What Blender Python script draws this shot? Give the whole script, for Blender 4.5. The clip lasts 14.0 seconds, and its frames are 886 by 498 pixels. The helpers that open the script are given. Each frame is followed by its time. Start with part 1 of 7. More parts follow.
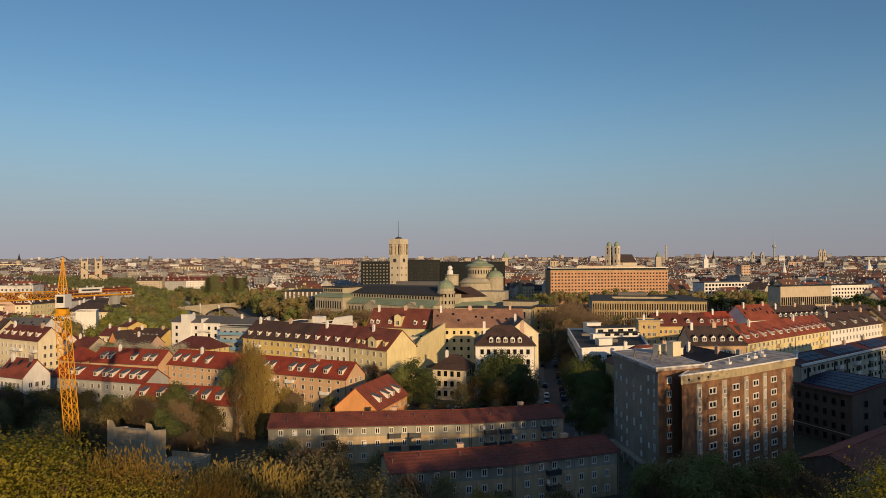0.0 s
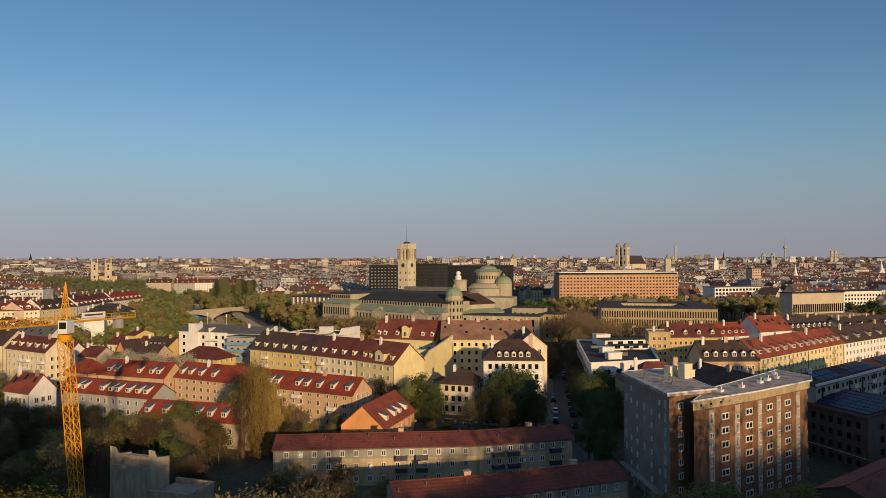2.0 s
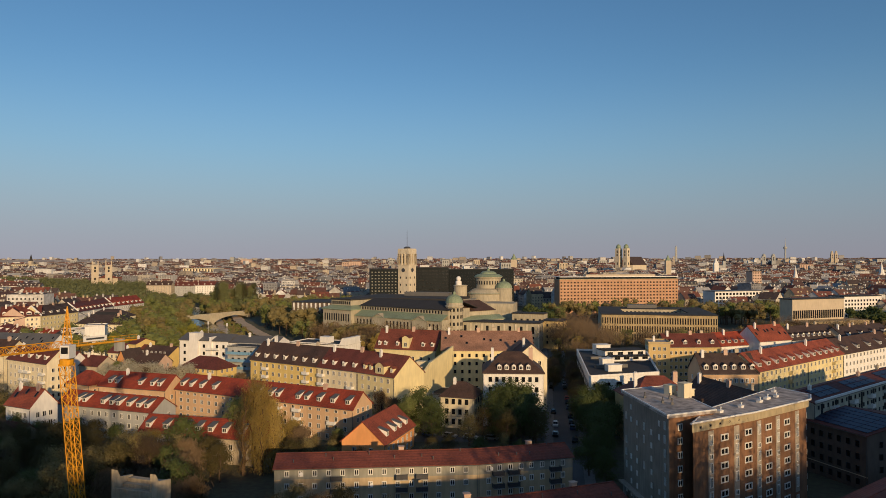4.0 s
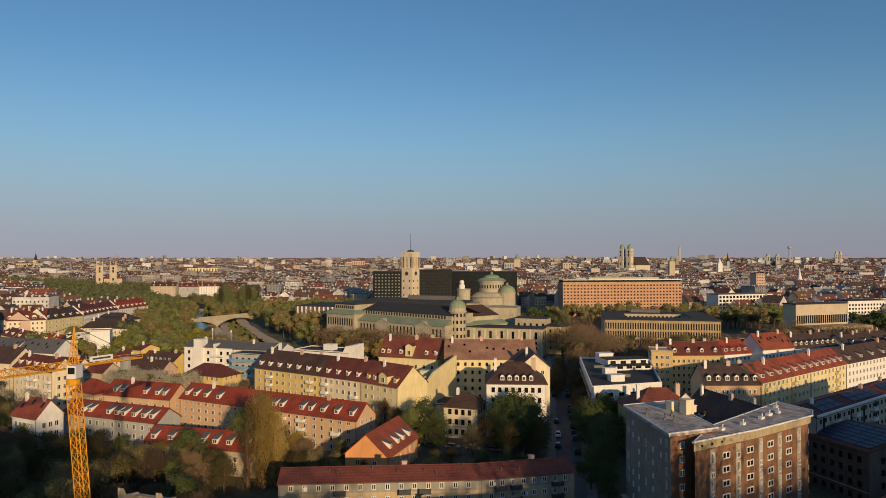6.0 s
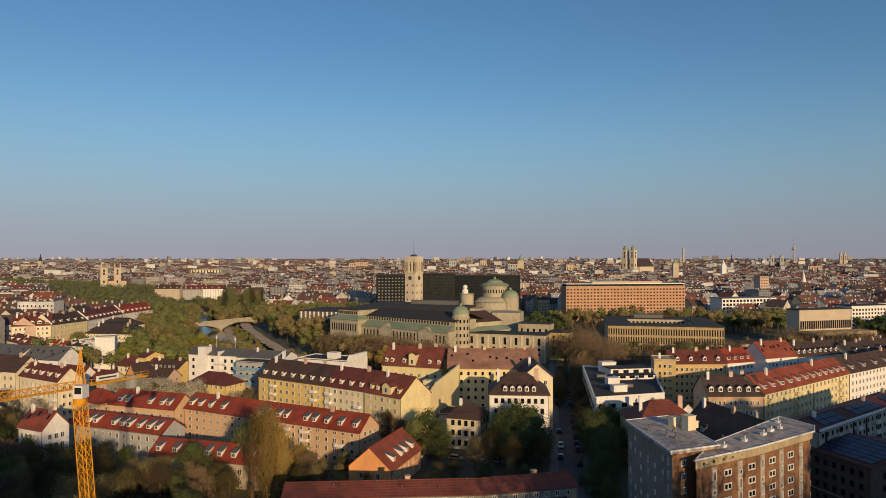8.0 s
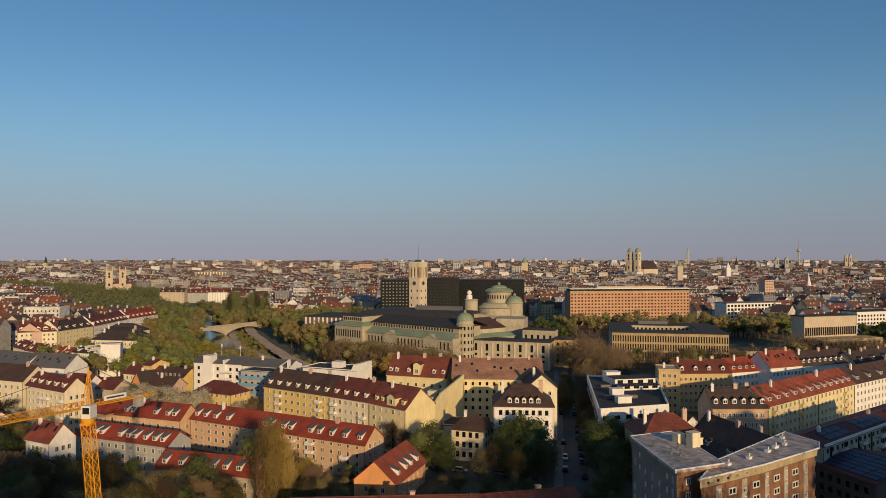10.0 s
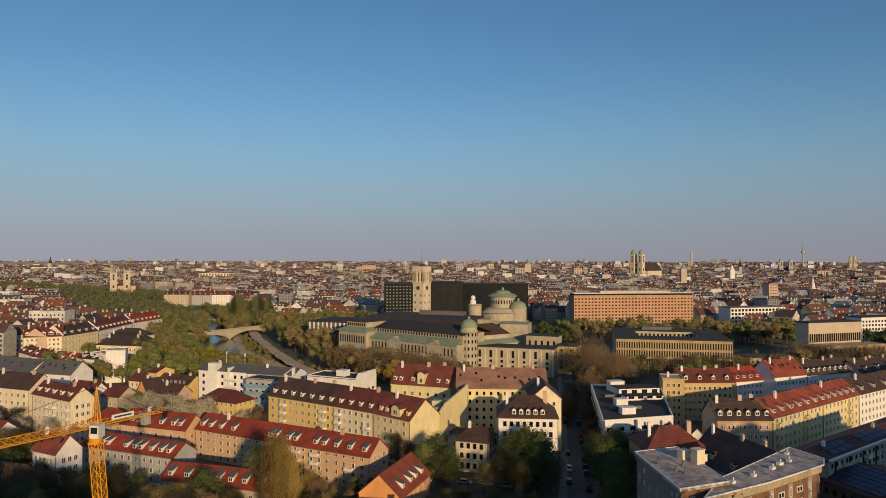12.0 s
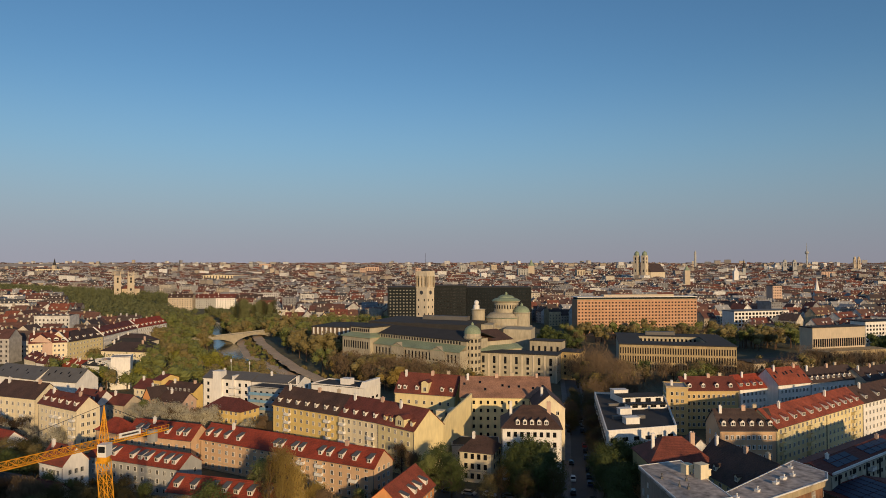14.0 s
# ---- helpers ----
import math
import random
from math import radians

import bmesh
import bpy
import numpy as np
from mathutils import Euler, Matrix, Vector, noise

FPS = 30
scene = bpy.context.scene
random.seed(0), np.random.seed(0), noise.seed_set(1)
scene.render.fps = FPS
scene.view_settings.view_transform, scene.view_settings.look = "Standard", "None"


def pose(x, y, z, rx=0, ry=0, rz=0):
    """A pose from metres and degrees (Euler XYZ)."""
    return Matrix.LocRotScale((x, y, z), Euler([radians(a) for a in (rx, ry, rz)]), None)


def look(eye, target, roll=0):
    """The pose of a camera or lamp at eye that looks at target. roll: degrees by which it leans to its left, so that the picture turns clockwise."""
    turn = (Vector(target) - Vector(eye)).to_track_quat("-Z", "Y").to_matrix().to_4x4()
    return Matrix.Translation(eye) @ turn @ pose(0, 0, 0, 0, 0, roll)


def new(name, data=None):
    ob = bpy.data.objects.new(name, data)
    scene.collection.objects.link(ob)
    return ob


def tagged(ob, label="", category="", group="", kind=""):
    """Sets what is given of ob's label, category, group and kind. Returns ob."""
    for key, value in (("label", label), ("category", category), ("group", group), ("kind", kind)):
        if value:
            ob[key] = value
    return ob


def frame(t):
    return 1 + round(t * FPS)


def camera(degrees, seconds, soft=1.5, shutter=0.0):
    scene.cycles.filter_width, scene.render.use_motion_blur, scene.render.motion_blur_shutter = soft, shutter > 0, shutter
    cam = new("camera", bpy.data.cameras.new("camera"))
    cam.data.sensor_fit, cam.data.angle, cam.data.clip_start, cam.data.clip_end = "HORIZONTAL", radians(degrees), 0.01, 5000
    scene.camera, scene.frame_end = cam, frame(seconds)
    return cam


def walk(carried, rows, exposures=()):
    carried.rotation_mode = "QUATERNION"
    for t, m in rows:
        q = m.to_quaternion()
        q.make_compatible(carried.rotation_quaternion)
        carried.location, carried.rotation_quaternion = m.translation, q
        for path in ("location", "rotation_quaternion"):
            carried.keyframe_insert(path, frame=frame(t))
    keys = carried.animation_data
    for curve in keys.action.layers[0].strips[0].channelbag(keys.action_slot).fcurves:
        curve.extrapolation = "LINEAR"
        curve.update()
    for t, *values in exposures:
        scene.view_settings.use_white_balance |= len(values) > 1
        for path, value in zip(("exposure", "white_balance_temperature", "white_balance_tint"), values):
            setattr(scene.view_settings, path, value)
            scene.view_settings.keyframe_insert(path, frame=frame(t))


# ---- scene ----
cam = camera(66.0, 14.0, soft=0.6)
PATH = [
    (0, (0.417, 0.118, 44.331), (0.332, 2.116, 44.367), -0.2),
    (0.5, (0.455, 0.882, 45.464), (0.362, 2.88, 45.5), -0.2),
    (1, (0.504, 1.508, 46.571), (0.404, 3.506, 46.607), -0.1),
    (1.5, (0.549, 1.947, 47.672), (0.443, 3.944, 47.708), -0.1),
    (2, (0.585, 2.162, 48.773), (0.475, 4.158, 48.808), -0.1),
    (2.5, (0.608, 2.154, 49.86), (0.496, 4.15, 49.896), -0.1),
    (3, (0.624, 2.066, 50.924), (0.514, 4.062, 50.961), -0.1),
    (5.5, (0.675, 0.933, 56.049), (0.558, 2.93, 56.079), 0.0),
    (6, (0.731, 0.773, 56.941), (0.61, 2.769, 56.972), 0.0),
    (6.5, (0.798, 0.631, 57.801), (0.675, 2.627, 57.832), 0.0),
    (7, (0.855, 0.429, 58.686), (0.728, 2.425, 58.716), 0.0),
    (7.5, (0.887, 0.136, 59.597), (0.758, 2.131, 59.628), 0.0),
    (8, (0.894, -0.156, 60.503), (0.763, 1.84, 60.535), 0.0),
    (10.5, (0.651, -1.015, 64.868), (0.506, 0.98, 64.904), 0.0),
    (11, (0.545, -1.211, 65.796), (0.398, 0.783, 65.832), 0.0),
    (11.5, (0.427, -1.384, 66.709), (0.277, 0.61, 66.745), 0.1),
    (12, (0.328, -1.522, 67.565), (0.176, 0.472, 67.602), 0.1),
    (12.5, (0.252, -1.665, 68.392), (0.098, 0.329, 68.429), 0.1),
    (13, (0.201, -1.85, 69.22), (0.045, 0.144, 69.258), 0.1),
    (13.5, (0.176, -2.095, 70.067), (0.018, -0.102, 70.105), 0.1),
    (14, (0.177, -2.395, 70.93), (0.016, -0.402, 70.969), 0.0),
]
walk(cam, [(t, look(eye, target, roll)) for t, eye, target, roll in PATH], exposures=[(0, -0.02, 6700, 9), (5, -0.04, 6300, 8), (8, -0.04, 6300, 8), (10.5, -0.1, 6300, 8), (14, -0.1, 6300, 8)])

# ---- light ----
SUN_EL, SUN_AZ = 11.5, math.degrees(math.atan2(0.42, -0.907))
world = bpy.data.worlds.new("sky_world")
scene.world = world
world.use_nodes = True
wn = world.node_tree.nodes
wn.clear()
sky = wn.new("ShaderNodeTexSky")
sky.sky_type = "NISHITA"
sky.sun_disc = False
sky.sun_elevation = radians(SUN_EL)
sky.sun_rotation = radians(SUN_AZ)
sky.air_density, sky.dust_density, sky.ozone_density = 1.0, 0.3, 3.0
bg = wn.new("ShaderNodeBackground")
bg.inputs["Strength"].default_value = 0.107
wout = wn.new("ShaderNodeOutputWorld")
# morning haze: the sky fades to a dull mauve grey towards the horizon, all the way round
wl = world.node_tree.links
tc = wn.new("ShaderNodeTexCoord")
sep = wn.new("ShaderNodeSeparateXYZ")
wl.new(tc.outputs["Generated"], sep.inputs[0])
fade = wn.new("ShaderNodeMapRange")
fade.interpolation_type = "SMOOTHERSTEP"
fade.inputs["From Min"].default_value, fade.inputs["From Max"].default_value = -0.03, 0.30
fade.inputs["To Min"].default_value, fade.inputs["To Max"].default_value = 0.96, 0.0
wl.new(sep.outputs["Z"], fade.inputs["Value"])
haze = wn.new("ShaderNodeValToRGB")
haze.color_ramp.elements[0].position, haze.color_ramp.elements[0].color = 0.0, (3.05, 2.95, 3.5, 1)
haze.color_ramp.elements[1].position, haze.color_ramp.elements[1].color = 0.16, (2.35, 3.35, 4.3, 1)
wl.new(sep.outputs["Z"], haze.inputs["Fac"])
tone = wn.new("ShaderNodeMix")
tone.data_type = "RGBA"
wl.new(fade.outputs["Result"], tone.inputs["Factor"])
# paler overhead, where thin high haze whitens the blue
pale = wn.new("ShaderNodeMapRange")
pale.inputs["From Min"].default_value, pale.inputs["From Max"].default_value = 0.36, 0.6
pale.inputs["To Min"].default_value, pale.inputs["To Max"].default_value = 1.09, 0.9
wl.new(sep.outputs["Z"], pale.inputs["Value"])
hue = wn.new("ShaderNodeHueSaturation")
wl.new(pale.outputs["Result"], hue.inputs["Saturation"])
wl.new(sky.outputs[0], hue.inputs["Color"])
wl.new(hue.outputs[0], tone.inputs[6])
side = wn.new("ShaderNodeMapRange")
side.inputs["From Min"].default_value, side.inputs["From Max"].default_value = -1, 1
side.inputs["To Min"].default_value, side.inputs["To Max"].default_value = 1.17, 0.79
wl.new(sep.outputs["X"], side.inputs["Value"])
shade = wn.new("ShaderNodeMix")
shade.data_type, shade.blend_type = "RGBA", "MULTIPLY"
shade.inputs["Factor"].default_value = 1
wl.new(haze.outputs[0], shade.inputs[6])
wl.new(side.outputs["Result"], shade.inputs[7])
wl.new(shade.outputs[2], tone.inputs[7])
wl.new(tone.outputs[2], bg.inputs[0])
world.node_tree.links.new(bg.outputs[0], wout.inputs[0])
sun_data = bpy.data.lights.new("sun", "SUN")
sun_data.energy, sun_data.angle, sun_data.color = 3.85, radians(0.6), (1.0, 0.68, 0.36)
sun = new("sun", sun_data)
to_sun = Vector((math.sin(radians(SUN_AZ)) * math.cos(radians(SUN_EL)), math.cos(radians(SUN_AZ)) * math.cos(radians(SUN_EL)), math.sin(radians(SUN_EL))))
sun.matrix_world = look(to_sun * 100, (0, 0, 0))
scene.view_settings.exposure = 0.0


# ---- materials ----
def material(name, colour, rough=0.8, vary=0.25, size=0.6, grain=6.0, bump=0.15, metal=0.0, tint=None, per_object=0.0, per_island=0.0, stripes=0.0, streak=0.0):
    """A procedural surface: base colour mottled at two scales (metres), bump, and spread between objects or islands."""
    m = bpy.data.materials.new(name)
    m.use_nodes = True
    n, l = m.node_tree.nodes, m.node_tree.links
    b = n["Principled BSDF"]
    b.inputs["Roughness"].default_value = rough
    b.inputs["Metallic"].default_value = metal
    geo = n.new("ShaderNodeNewGeometry")
    big = n.new("ShaderNodeTexNoise")
    big.inputs["Scale"].default_value = 1 / (size * 6)
    big.inputs["Detail"].default_value = 5
    l.new(geo.outputs["Position"], big.inputs["Vector"])
    fine = n.new("ShaderNodeTexNoise")
    fine.inputs["Scale"].default_value = grain
    fine.inputs["Detail"].default_value = 3
    vec = geo.outputs["Position"]
    if streak:
        mp = n.new("ShaderNodeMapping")
        mp.inputs["Scale"].default_value = (1, 1, streak)
        l.new(vec, mp.inputs["Vector"])
        vec = mp.outputs["Vector"]
    l.new(vec, fine.inputs["Vector"])
    add = n.new("ShaderNodeMath")
    add.operation = "ADD"
    l.new(big.outputs["Fac"], add.inputs[0])
    l.new(fine.outputs["Fac"], add.inputs[1])
    fac = add.outputs[0]
    if per_object or per_island:
        src = n.new("ShaderNodeObjectInfo").outputs["Random"] if per_object else geo.outputs["Random Per Island"]
        mul = n.new("ShaderNodeMath")
        mul.operation = "MULTIPLY_ADD"
        l.new(src, mul.inputs[0])
        mul.inputs[1].default_value = 2.0 * (per_object or per_island)
        mul.inputs[2].default_value = -(per_object or per_island)
        ad2 = n.new("ShaderNodeMath")
        ad2.operation = "ADD"
        l.new(fac, ad2.inputs[0])
        l.new(mul.outputs[0], ad2.inputs[1])
        fac = ad2.outputs[0]
    ramp = n.new("ShaderNodeMapRange")
    ramp.inputs["From Min"].default_value, ramp.inputs["From Max"].default_value = 0.6, 1.4
    l.new(fac, ramp.inputs["Value"])
    mix = n.new("ShaderNodeMix")
    mix.data_type = "RGBA"
    dark = tuple(c * (1 - vary) for c in (tint or colour))
    light = tuple(min(0.95, c * (1 + vary * 0.7)) for c in colour)
    mix.inputs[6].default_value, mix.inputs[7].default_value = (*dark, 1), (*light, 1)
    l.new(ramp.outputs["Result"], mix.inputs["Factor"])
    col = mix.outputs[2]
    height = fine.outputs["Fac"]
    if stripes:
        sep = n.new("ShaderNodeSeparateXYZ")
        l.new(geo.outputs["Position"], sep.inputs[0])
        sn = n.new("ShaderNodeMath")
        sn.operation = "MULTIPLY"
        l.new(sep.outputs["Z"], sn.inputs[0])
        sn.inputs[1].default_value = 2 * math.pi / stripes
        s2 = n.new("ShaderNodeMath")
        s2.operation = "SINE"
        l.new(sn.outputs[0], s2.inputs[0])
        s3 = n.new("ShaderNodeMath")
        s3.operation = "MULTIPLY_ADD"
        l.new(s2.outputs[0], s3.inputs[0])
        s3.inputs[1].default_value, s3.inputs[2].default_value = 0.5, 0.5
        h2 = n.new("ShaderNodeMath")
        h2.operation = "ADD"
        l.new(s3.outputs[0], h2.inputs[0])
        l.new(fine.outputs["Fac"], h2.inputs[1])
        height = h2.outputs[0]
    l.new(col, b.inputs["Base Color"])
    if bump:
        bn = n.new("ShaderNodeBump")
        bn.inputs["Strength"].default_value = bump
        bn.inputs["Distance"].default_value = 0.08
        l.new(height, bn.inputs["Height"])
        l.new(bn.outputs["Normal"], b.inputs["Normal"])
    return m


def palette(name, colours, rough=0.85, grain=3.0, by_object=False):
    """One of several base colours for each separate piece of a joined mesh, with a fine mottle."""
    m = bpy.data.materials.new(name)
    m.use_nodes = True
    n, l = m.node_tree.nodes, m.node_tree.links
    b = n["Principled BSDF"]
    b.inputs["Roughness"].default_value = rough
    geo = n.new("ShaderNodeNewGeometry")
    ramp = n.new("ShaderNodeValToRGB")
    ramp.color_ramp.interpolation = "CONSTANT"
    e = ramp.color_ramp.elements
    while len(e) < len(colours):
        e.new(0.5)
    for i, c in enumerate(colours):
        e[i].position = i / len(colours)
        e[i].color = (*c, 1)
    l.new(n.new("ShaderNodeObjectInfo").outputs["Random"] if by_object else geo.outputs["Random Per Island"], ramp.inputs["Fac"])
    no = n.new("ShaderNodeTexNoise")
    no.inputs["Scale"].default_value = 1 / grain
    no.inputs["Detail"].default_value = 4
    l.new(geo.outputs["Position"], no.inputs["Vector"])
    mr = n.new("ShaderNodeMapRange")
    mr.inputs["From Min"].default_value, mr.inputs["From Max"].default_value = 0.3, 0.7
    mr.inputs["To Min"].default_value, mr.inputs["To Max"].default_value = 0.64, 1.07
    l.new(no.outputs["Fac"], mr.inputs["Value"])
    mix = n.new("ShaderNodeMix")
    mix.data_type, mix.blend_type = "RGBA", "MULTIPLY"
    mix.inputs["Factor"].default_value = 1
    l.new(ramp.outputs["Color"], mix.inputs[6])
    l.new(mr.outputs["Result"], mix.inputs[7])
    l.new(mix.outputs[2], b.inputs["Base Color"])
    return m


def foliage(name, colour, vary=0.3, thin=0.3):
    """Leaves: a colour spread from leaf to leaf and tree to tree, letting some light through."""
    m = material(name, colour, rough=0.6, vary=vary, size=0.5, grain=2.0, bump=0, per_island=0.14)
    n, l = m.node_tree.nodes, m.node_tree.links
    b = n["Principled BSDF"]
    b.inputs["Specular IOR Level"].default_value = 0.15
    tr = n.new("ShaderNodeBsdfTranslucent")
    ms = n.new("ShaderNodeMixShader")
    ms.inputs[0].default_value = thin
    l.new(b.inputs["Base Color"].links[0].from_socket, tr.inputs["Color"])
    l.new(b.outputs[0], ms.inputs[1])
    l.new(tr.outputs[0], ms.inputs[2])
    l.new(ms.outputs[0], n["Material Output"].inputs["Surface"])
    return m


def plaster(name, colour, vary=0.16):
    return material(name, colour, rough=0.9, vary=vary, size=0.8, grain=1.2, bump=0.1, streak=0.25)


def tiles(name, colour, vary=0.55):
    return material(name, colour, rough=0.75, vary=vary, size=0.7, grain=2.2, bump=0.5, stripes=0.33)


P_CREAM = plaster("cream_plaster", (0.80, 0.70, 0.49))
P_YELLOW = plaster("yellow_plaster", (0.74, 0.55, 0.2))
P_PALEYEL = plaster("pale_yellow_plaster", (0.78, 0.66, 0.36))
P_OCHRE = plaster("ochre_plaster", (0.60, 0.44, 0.20))
P_PEACH = plaster("peach_plaster", (0.64, 0.43, 0.26))
P_ORANGE = plaster("orange_plaster", (0.8, 0.37, 0.14))
P_WHITE = plaster("white_plaster", (0.83, 0.80, 0.75))
P_GREY = plaster("grey_plaster", (0.42, 0.42, 0.40))
P_BEIGE = plaster("beige_plaster", (0.55, 0.46, 0.34))
P_ROSE = plaster("rose_plaster", (0.60, 0.42, 0.32))
P_STONEOCHRE = plaster("dull_ochre_stone", (0.45, 0.345, 0.19), 0.3)
# dark wall colour; on the two right-hand blocks it stands for shade
P_DARKBROWN = plaster("dark_brown_and_shaded_render", (0.15, 0.11, 0.085), 0.3)
STONE_PALE = material("pale_tower_stone", (0.66, 0.57, 0.42), 0.9, 0.2, 1.0, 1.0, 0.2, streak=0.3)
P_BROWN = plaster("brown_render", (0.25, 0.13, 0.07), 0.45)
P_GREYBROWN = plaster("grey_brown_render", (0.28, 0.235, 0.185), 0.35)
P_PARAPET = plaster("dull_cream_parapet", (0.46, 0.38, 0.24), 0.3)
P_STRIP = plaster("pale_grey_facade_strip", (0.42, 0.36, 0.29), 0.3)
P_MOSS = plaster("grey_green_plaster", (0.50, 0.47, 0.36), 0.3)
P_SAND = plaster("sand_coloured_plaster", (0.52, 0.40, 0.25), 0.3)
RAWCONCRETE = material("raw_brown_grey_concrete", (0.45, 0.37, 0.26), 0.95, 0.45, 0.7, 1.5, 0.3, streak=0.2)
P_SLATEGREY = plaster("grey_green_render", (0.33, 0.32, 0.27), 0.3)
R_RED = tiles("red_roof_tiles", (0.285, 0.047, 0.021))
R_LOWRED = tiles("dull_red_roof_tiles", (0.21, 0.058, 0.036))
R_ORANGE = tiles("orange_roof_tiles", (0.29, 0.068, 0.034))
R_DARKRED = tiles("dark_red_roof_tiles", (0.15, 0.04, 0.028))
R_BROWN = tiles("brown_roof_tiles", (0.082, 0.046, 0.034))
R_DARK = tiles("dark_brown_roof_tiles", (0.065, 0.042, 0.036))
R_PINK = tiles("faded_pink_roof_tiles", (0.36, 0.19, 0.12))
R_SLATE = material("slate_roofing", (0.038, 0.036, 0.036), 0.9, 0.3, 1.0, 2.0, 0.2)
R_GREYMETAL = material("grey_sheet_metal", (0.13, 0.125, 0.12), 0.6, 0.25, 1.0, 1.5, 0.1)
R_GRAVEL = material("gravel_flat_roof", (0.46, 0.40, 0.35), 0.95, 0.65, 0.6, 1.2, 0.4)
R_STAINED = material("stained_gravel_flat_roof", (0.55, 0.47, 0.41), 0.95, 0.5, 0.45, 0.8, 0.3, tint=(0.26, 0.22, 0.2))
R_COPPER = material("green_copper_roofing", (0.27, 0.33, 0.215), 0.65, 0.35, 1.2, 1.2, 0.15)
STONE = material("pale_shell_limestone", (0.46, 0.405, 0.295), 0.9, 0.28, 1.0, 1.0, 0.2, streak=0.3)
CONCRETE = material("weathered_concrete", (0.36, 0.35, 0.33), 0.9, 0.3, 1.0, 1.5, 0.2, streak=0.2)
BRICKRED = material("red_brick_facing", (0.53, 0.30, 0.17), 0.9, 0.25, 0.8, 2.0, 0.2)
DARKGLASS = material("dark_curtain_wall", (0.007, 0.012, 0.015), 0.5, 0.5, 3.0, 0.6, 0.0)
DARKGLASS.node_tree.nodes["Principled BSDF"].inputs["Specular IOR Level"].default_value = 0.12
GLASS = material("window_glass", (0.014, 0.015, 0.017), 0.2, 0.6, 1.0, 0.7, 0.0, per_object=0.4)
GLASS.node_tree.nodes["Principled BSDF"].inputs["Specular IOR Level"].default_value = 0.3
FRAME = material("white_window_frame", (0.75, 0.73, 0.68), 0.5, 0.1, 0.5, 3.0, 0.0)
METALDARK = material("dark_painted_metal", (0.06, 0.06, 0.065), 0.5, 0.3, 0.5, 3.0, 0.0)
WHITEPAINT = material("white_painted_metal", (0.8, 0.79, 0.76), 0.4, 0.1, 0.6, 3.0, 0.0)
CRANEYEL = material("yellow_crane_paint", (0.78, 0.36, 0.015), 0.45, 0.25, 0.5, 3.0, 0.0)
SOLAR = material("blue_solar_cells", (0.018, 0.028, 0.07), 0.45, 0.3, 1.5, 1.0, 0.0)
BLUEPANEL = material("light_blue_balcony_panels", (0.20, 0.38, 0.55), 0.5, 0.2, 0.8, 1.5, 0.0)
ASPHALT = material("asphalt", (0.11, 0.11, 0.112), 0.9, 0.3, 1.5, 2.0, 0.1)
PAVING = material("grey_paving", (0.20, 0.19, 0.18), 0.9, 0.25, 1.0, 2.0, 0.1)
GRASS = material("town_ground_and_grass", (0.1, 0.105, 0.055), 0.95, 0.5, 3.0, 0.7, 0.3, tint=(0.13, 0.105, 0.08))
GRAVELBANK = material("river_gravel", (0.62, 0.455, 0.29), 0.95, 0.3, 2.0, 1.0, 0.3)
WATER = material("river_water", (0.035, 0.055, 0.05), 0.16, 0.2, 4.0, 0.8, 0.12)
BARK = material("brown_bark", (0.13, 0.085, 0.055), 0.95, 0.35, 0.3, 5.0, 0.3)
TWIG = material("bare_spring_twigs", (0.155, 0.105, 0.058), 0.9, 0.35, 0.6, 2.0, 0.0)
LEAF_GREEN = foliage("fresh_green_leaves", (0.225, 0.245, 0.08))
# dark green of dense trees, which also stands for shade on lighter ones
LEAF_DARK = foliage("dark_and_shaded_green_leaves", (0.115, 0.142, 0.048))
LEAF_SPRING = foliage("yellow_green_spring_leaves", (0.27, 0.26, 0.05))
LEAF_OLIVE = foliage("olive_brown_budding_leaves", (0.28, 0.23, 0.098))
LEAF_NEAR = foliage("small_bright_spring_leaves", (0.34, 0.29, 0.04), 0.5, 0.45)
LEAF_NEAROLD = foliage("golden_brown_catkins", (0.33, 0.21, 0.05), 0.5, 0.4)
# brown-green buds darkened in place of the valley's shade
LEAF_SHADED = foliage("shade_dulled_budding_leaves", (0.125, 0.105, 0.042))
LEAF_POPLAR = foliage("golden_olive_poplar_buds", (0.48, 0.35, 0.11))
LEAF_GOLD = foliage("golden_budding_leaves", (0.33, 0.24, 0.07))
LEAF_FAR = foliage("dull_green_wood_leaves", (0.18, 0.19, 0.085))
BLOSSOM = foliage("pale_cream_blossom", (0.55, 0.51, 0.38), 0.25)


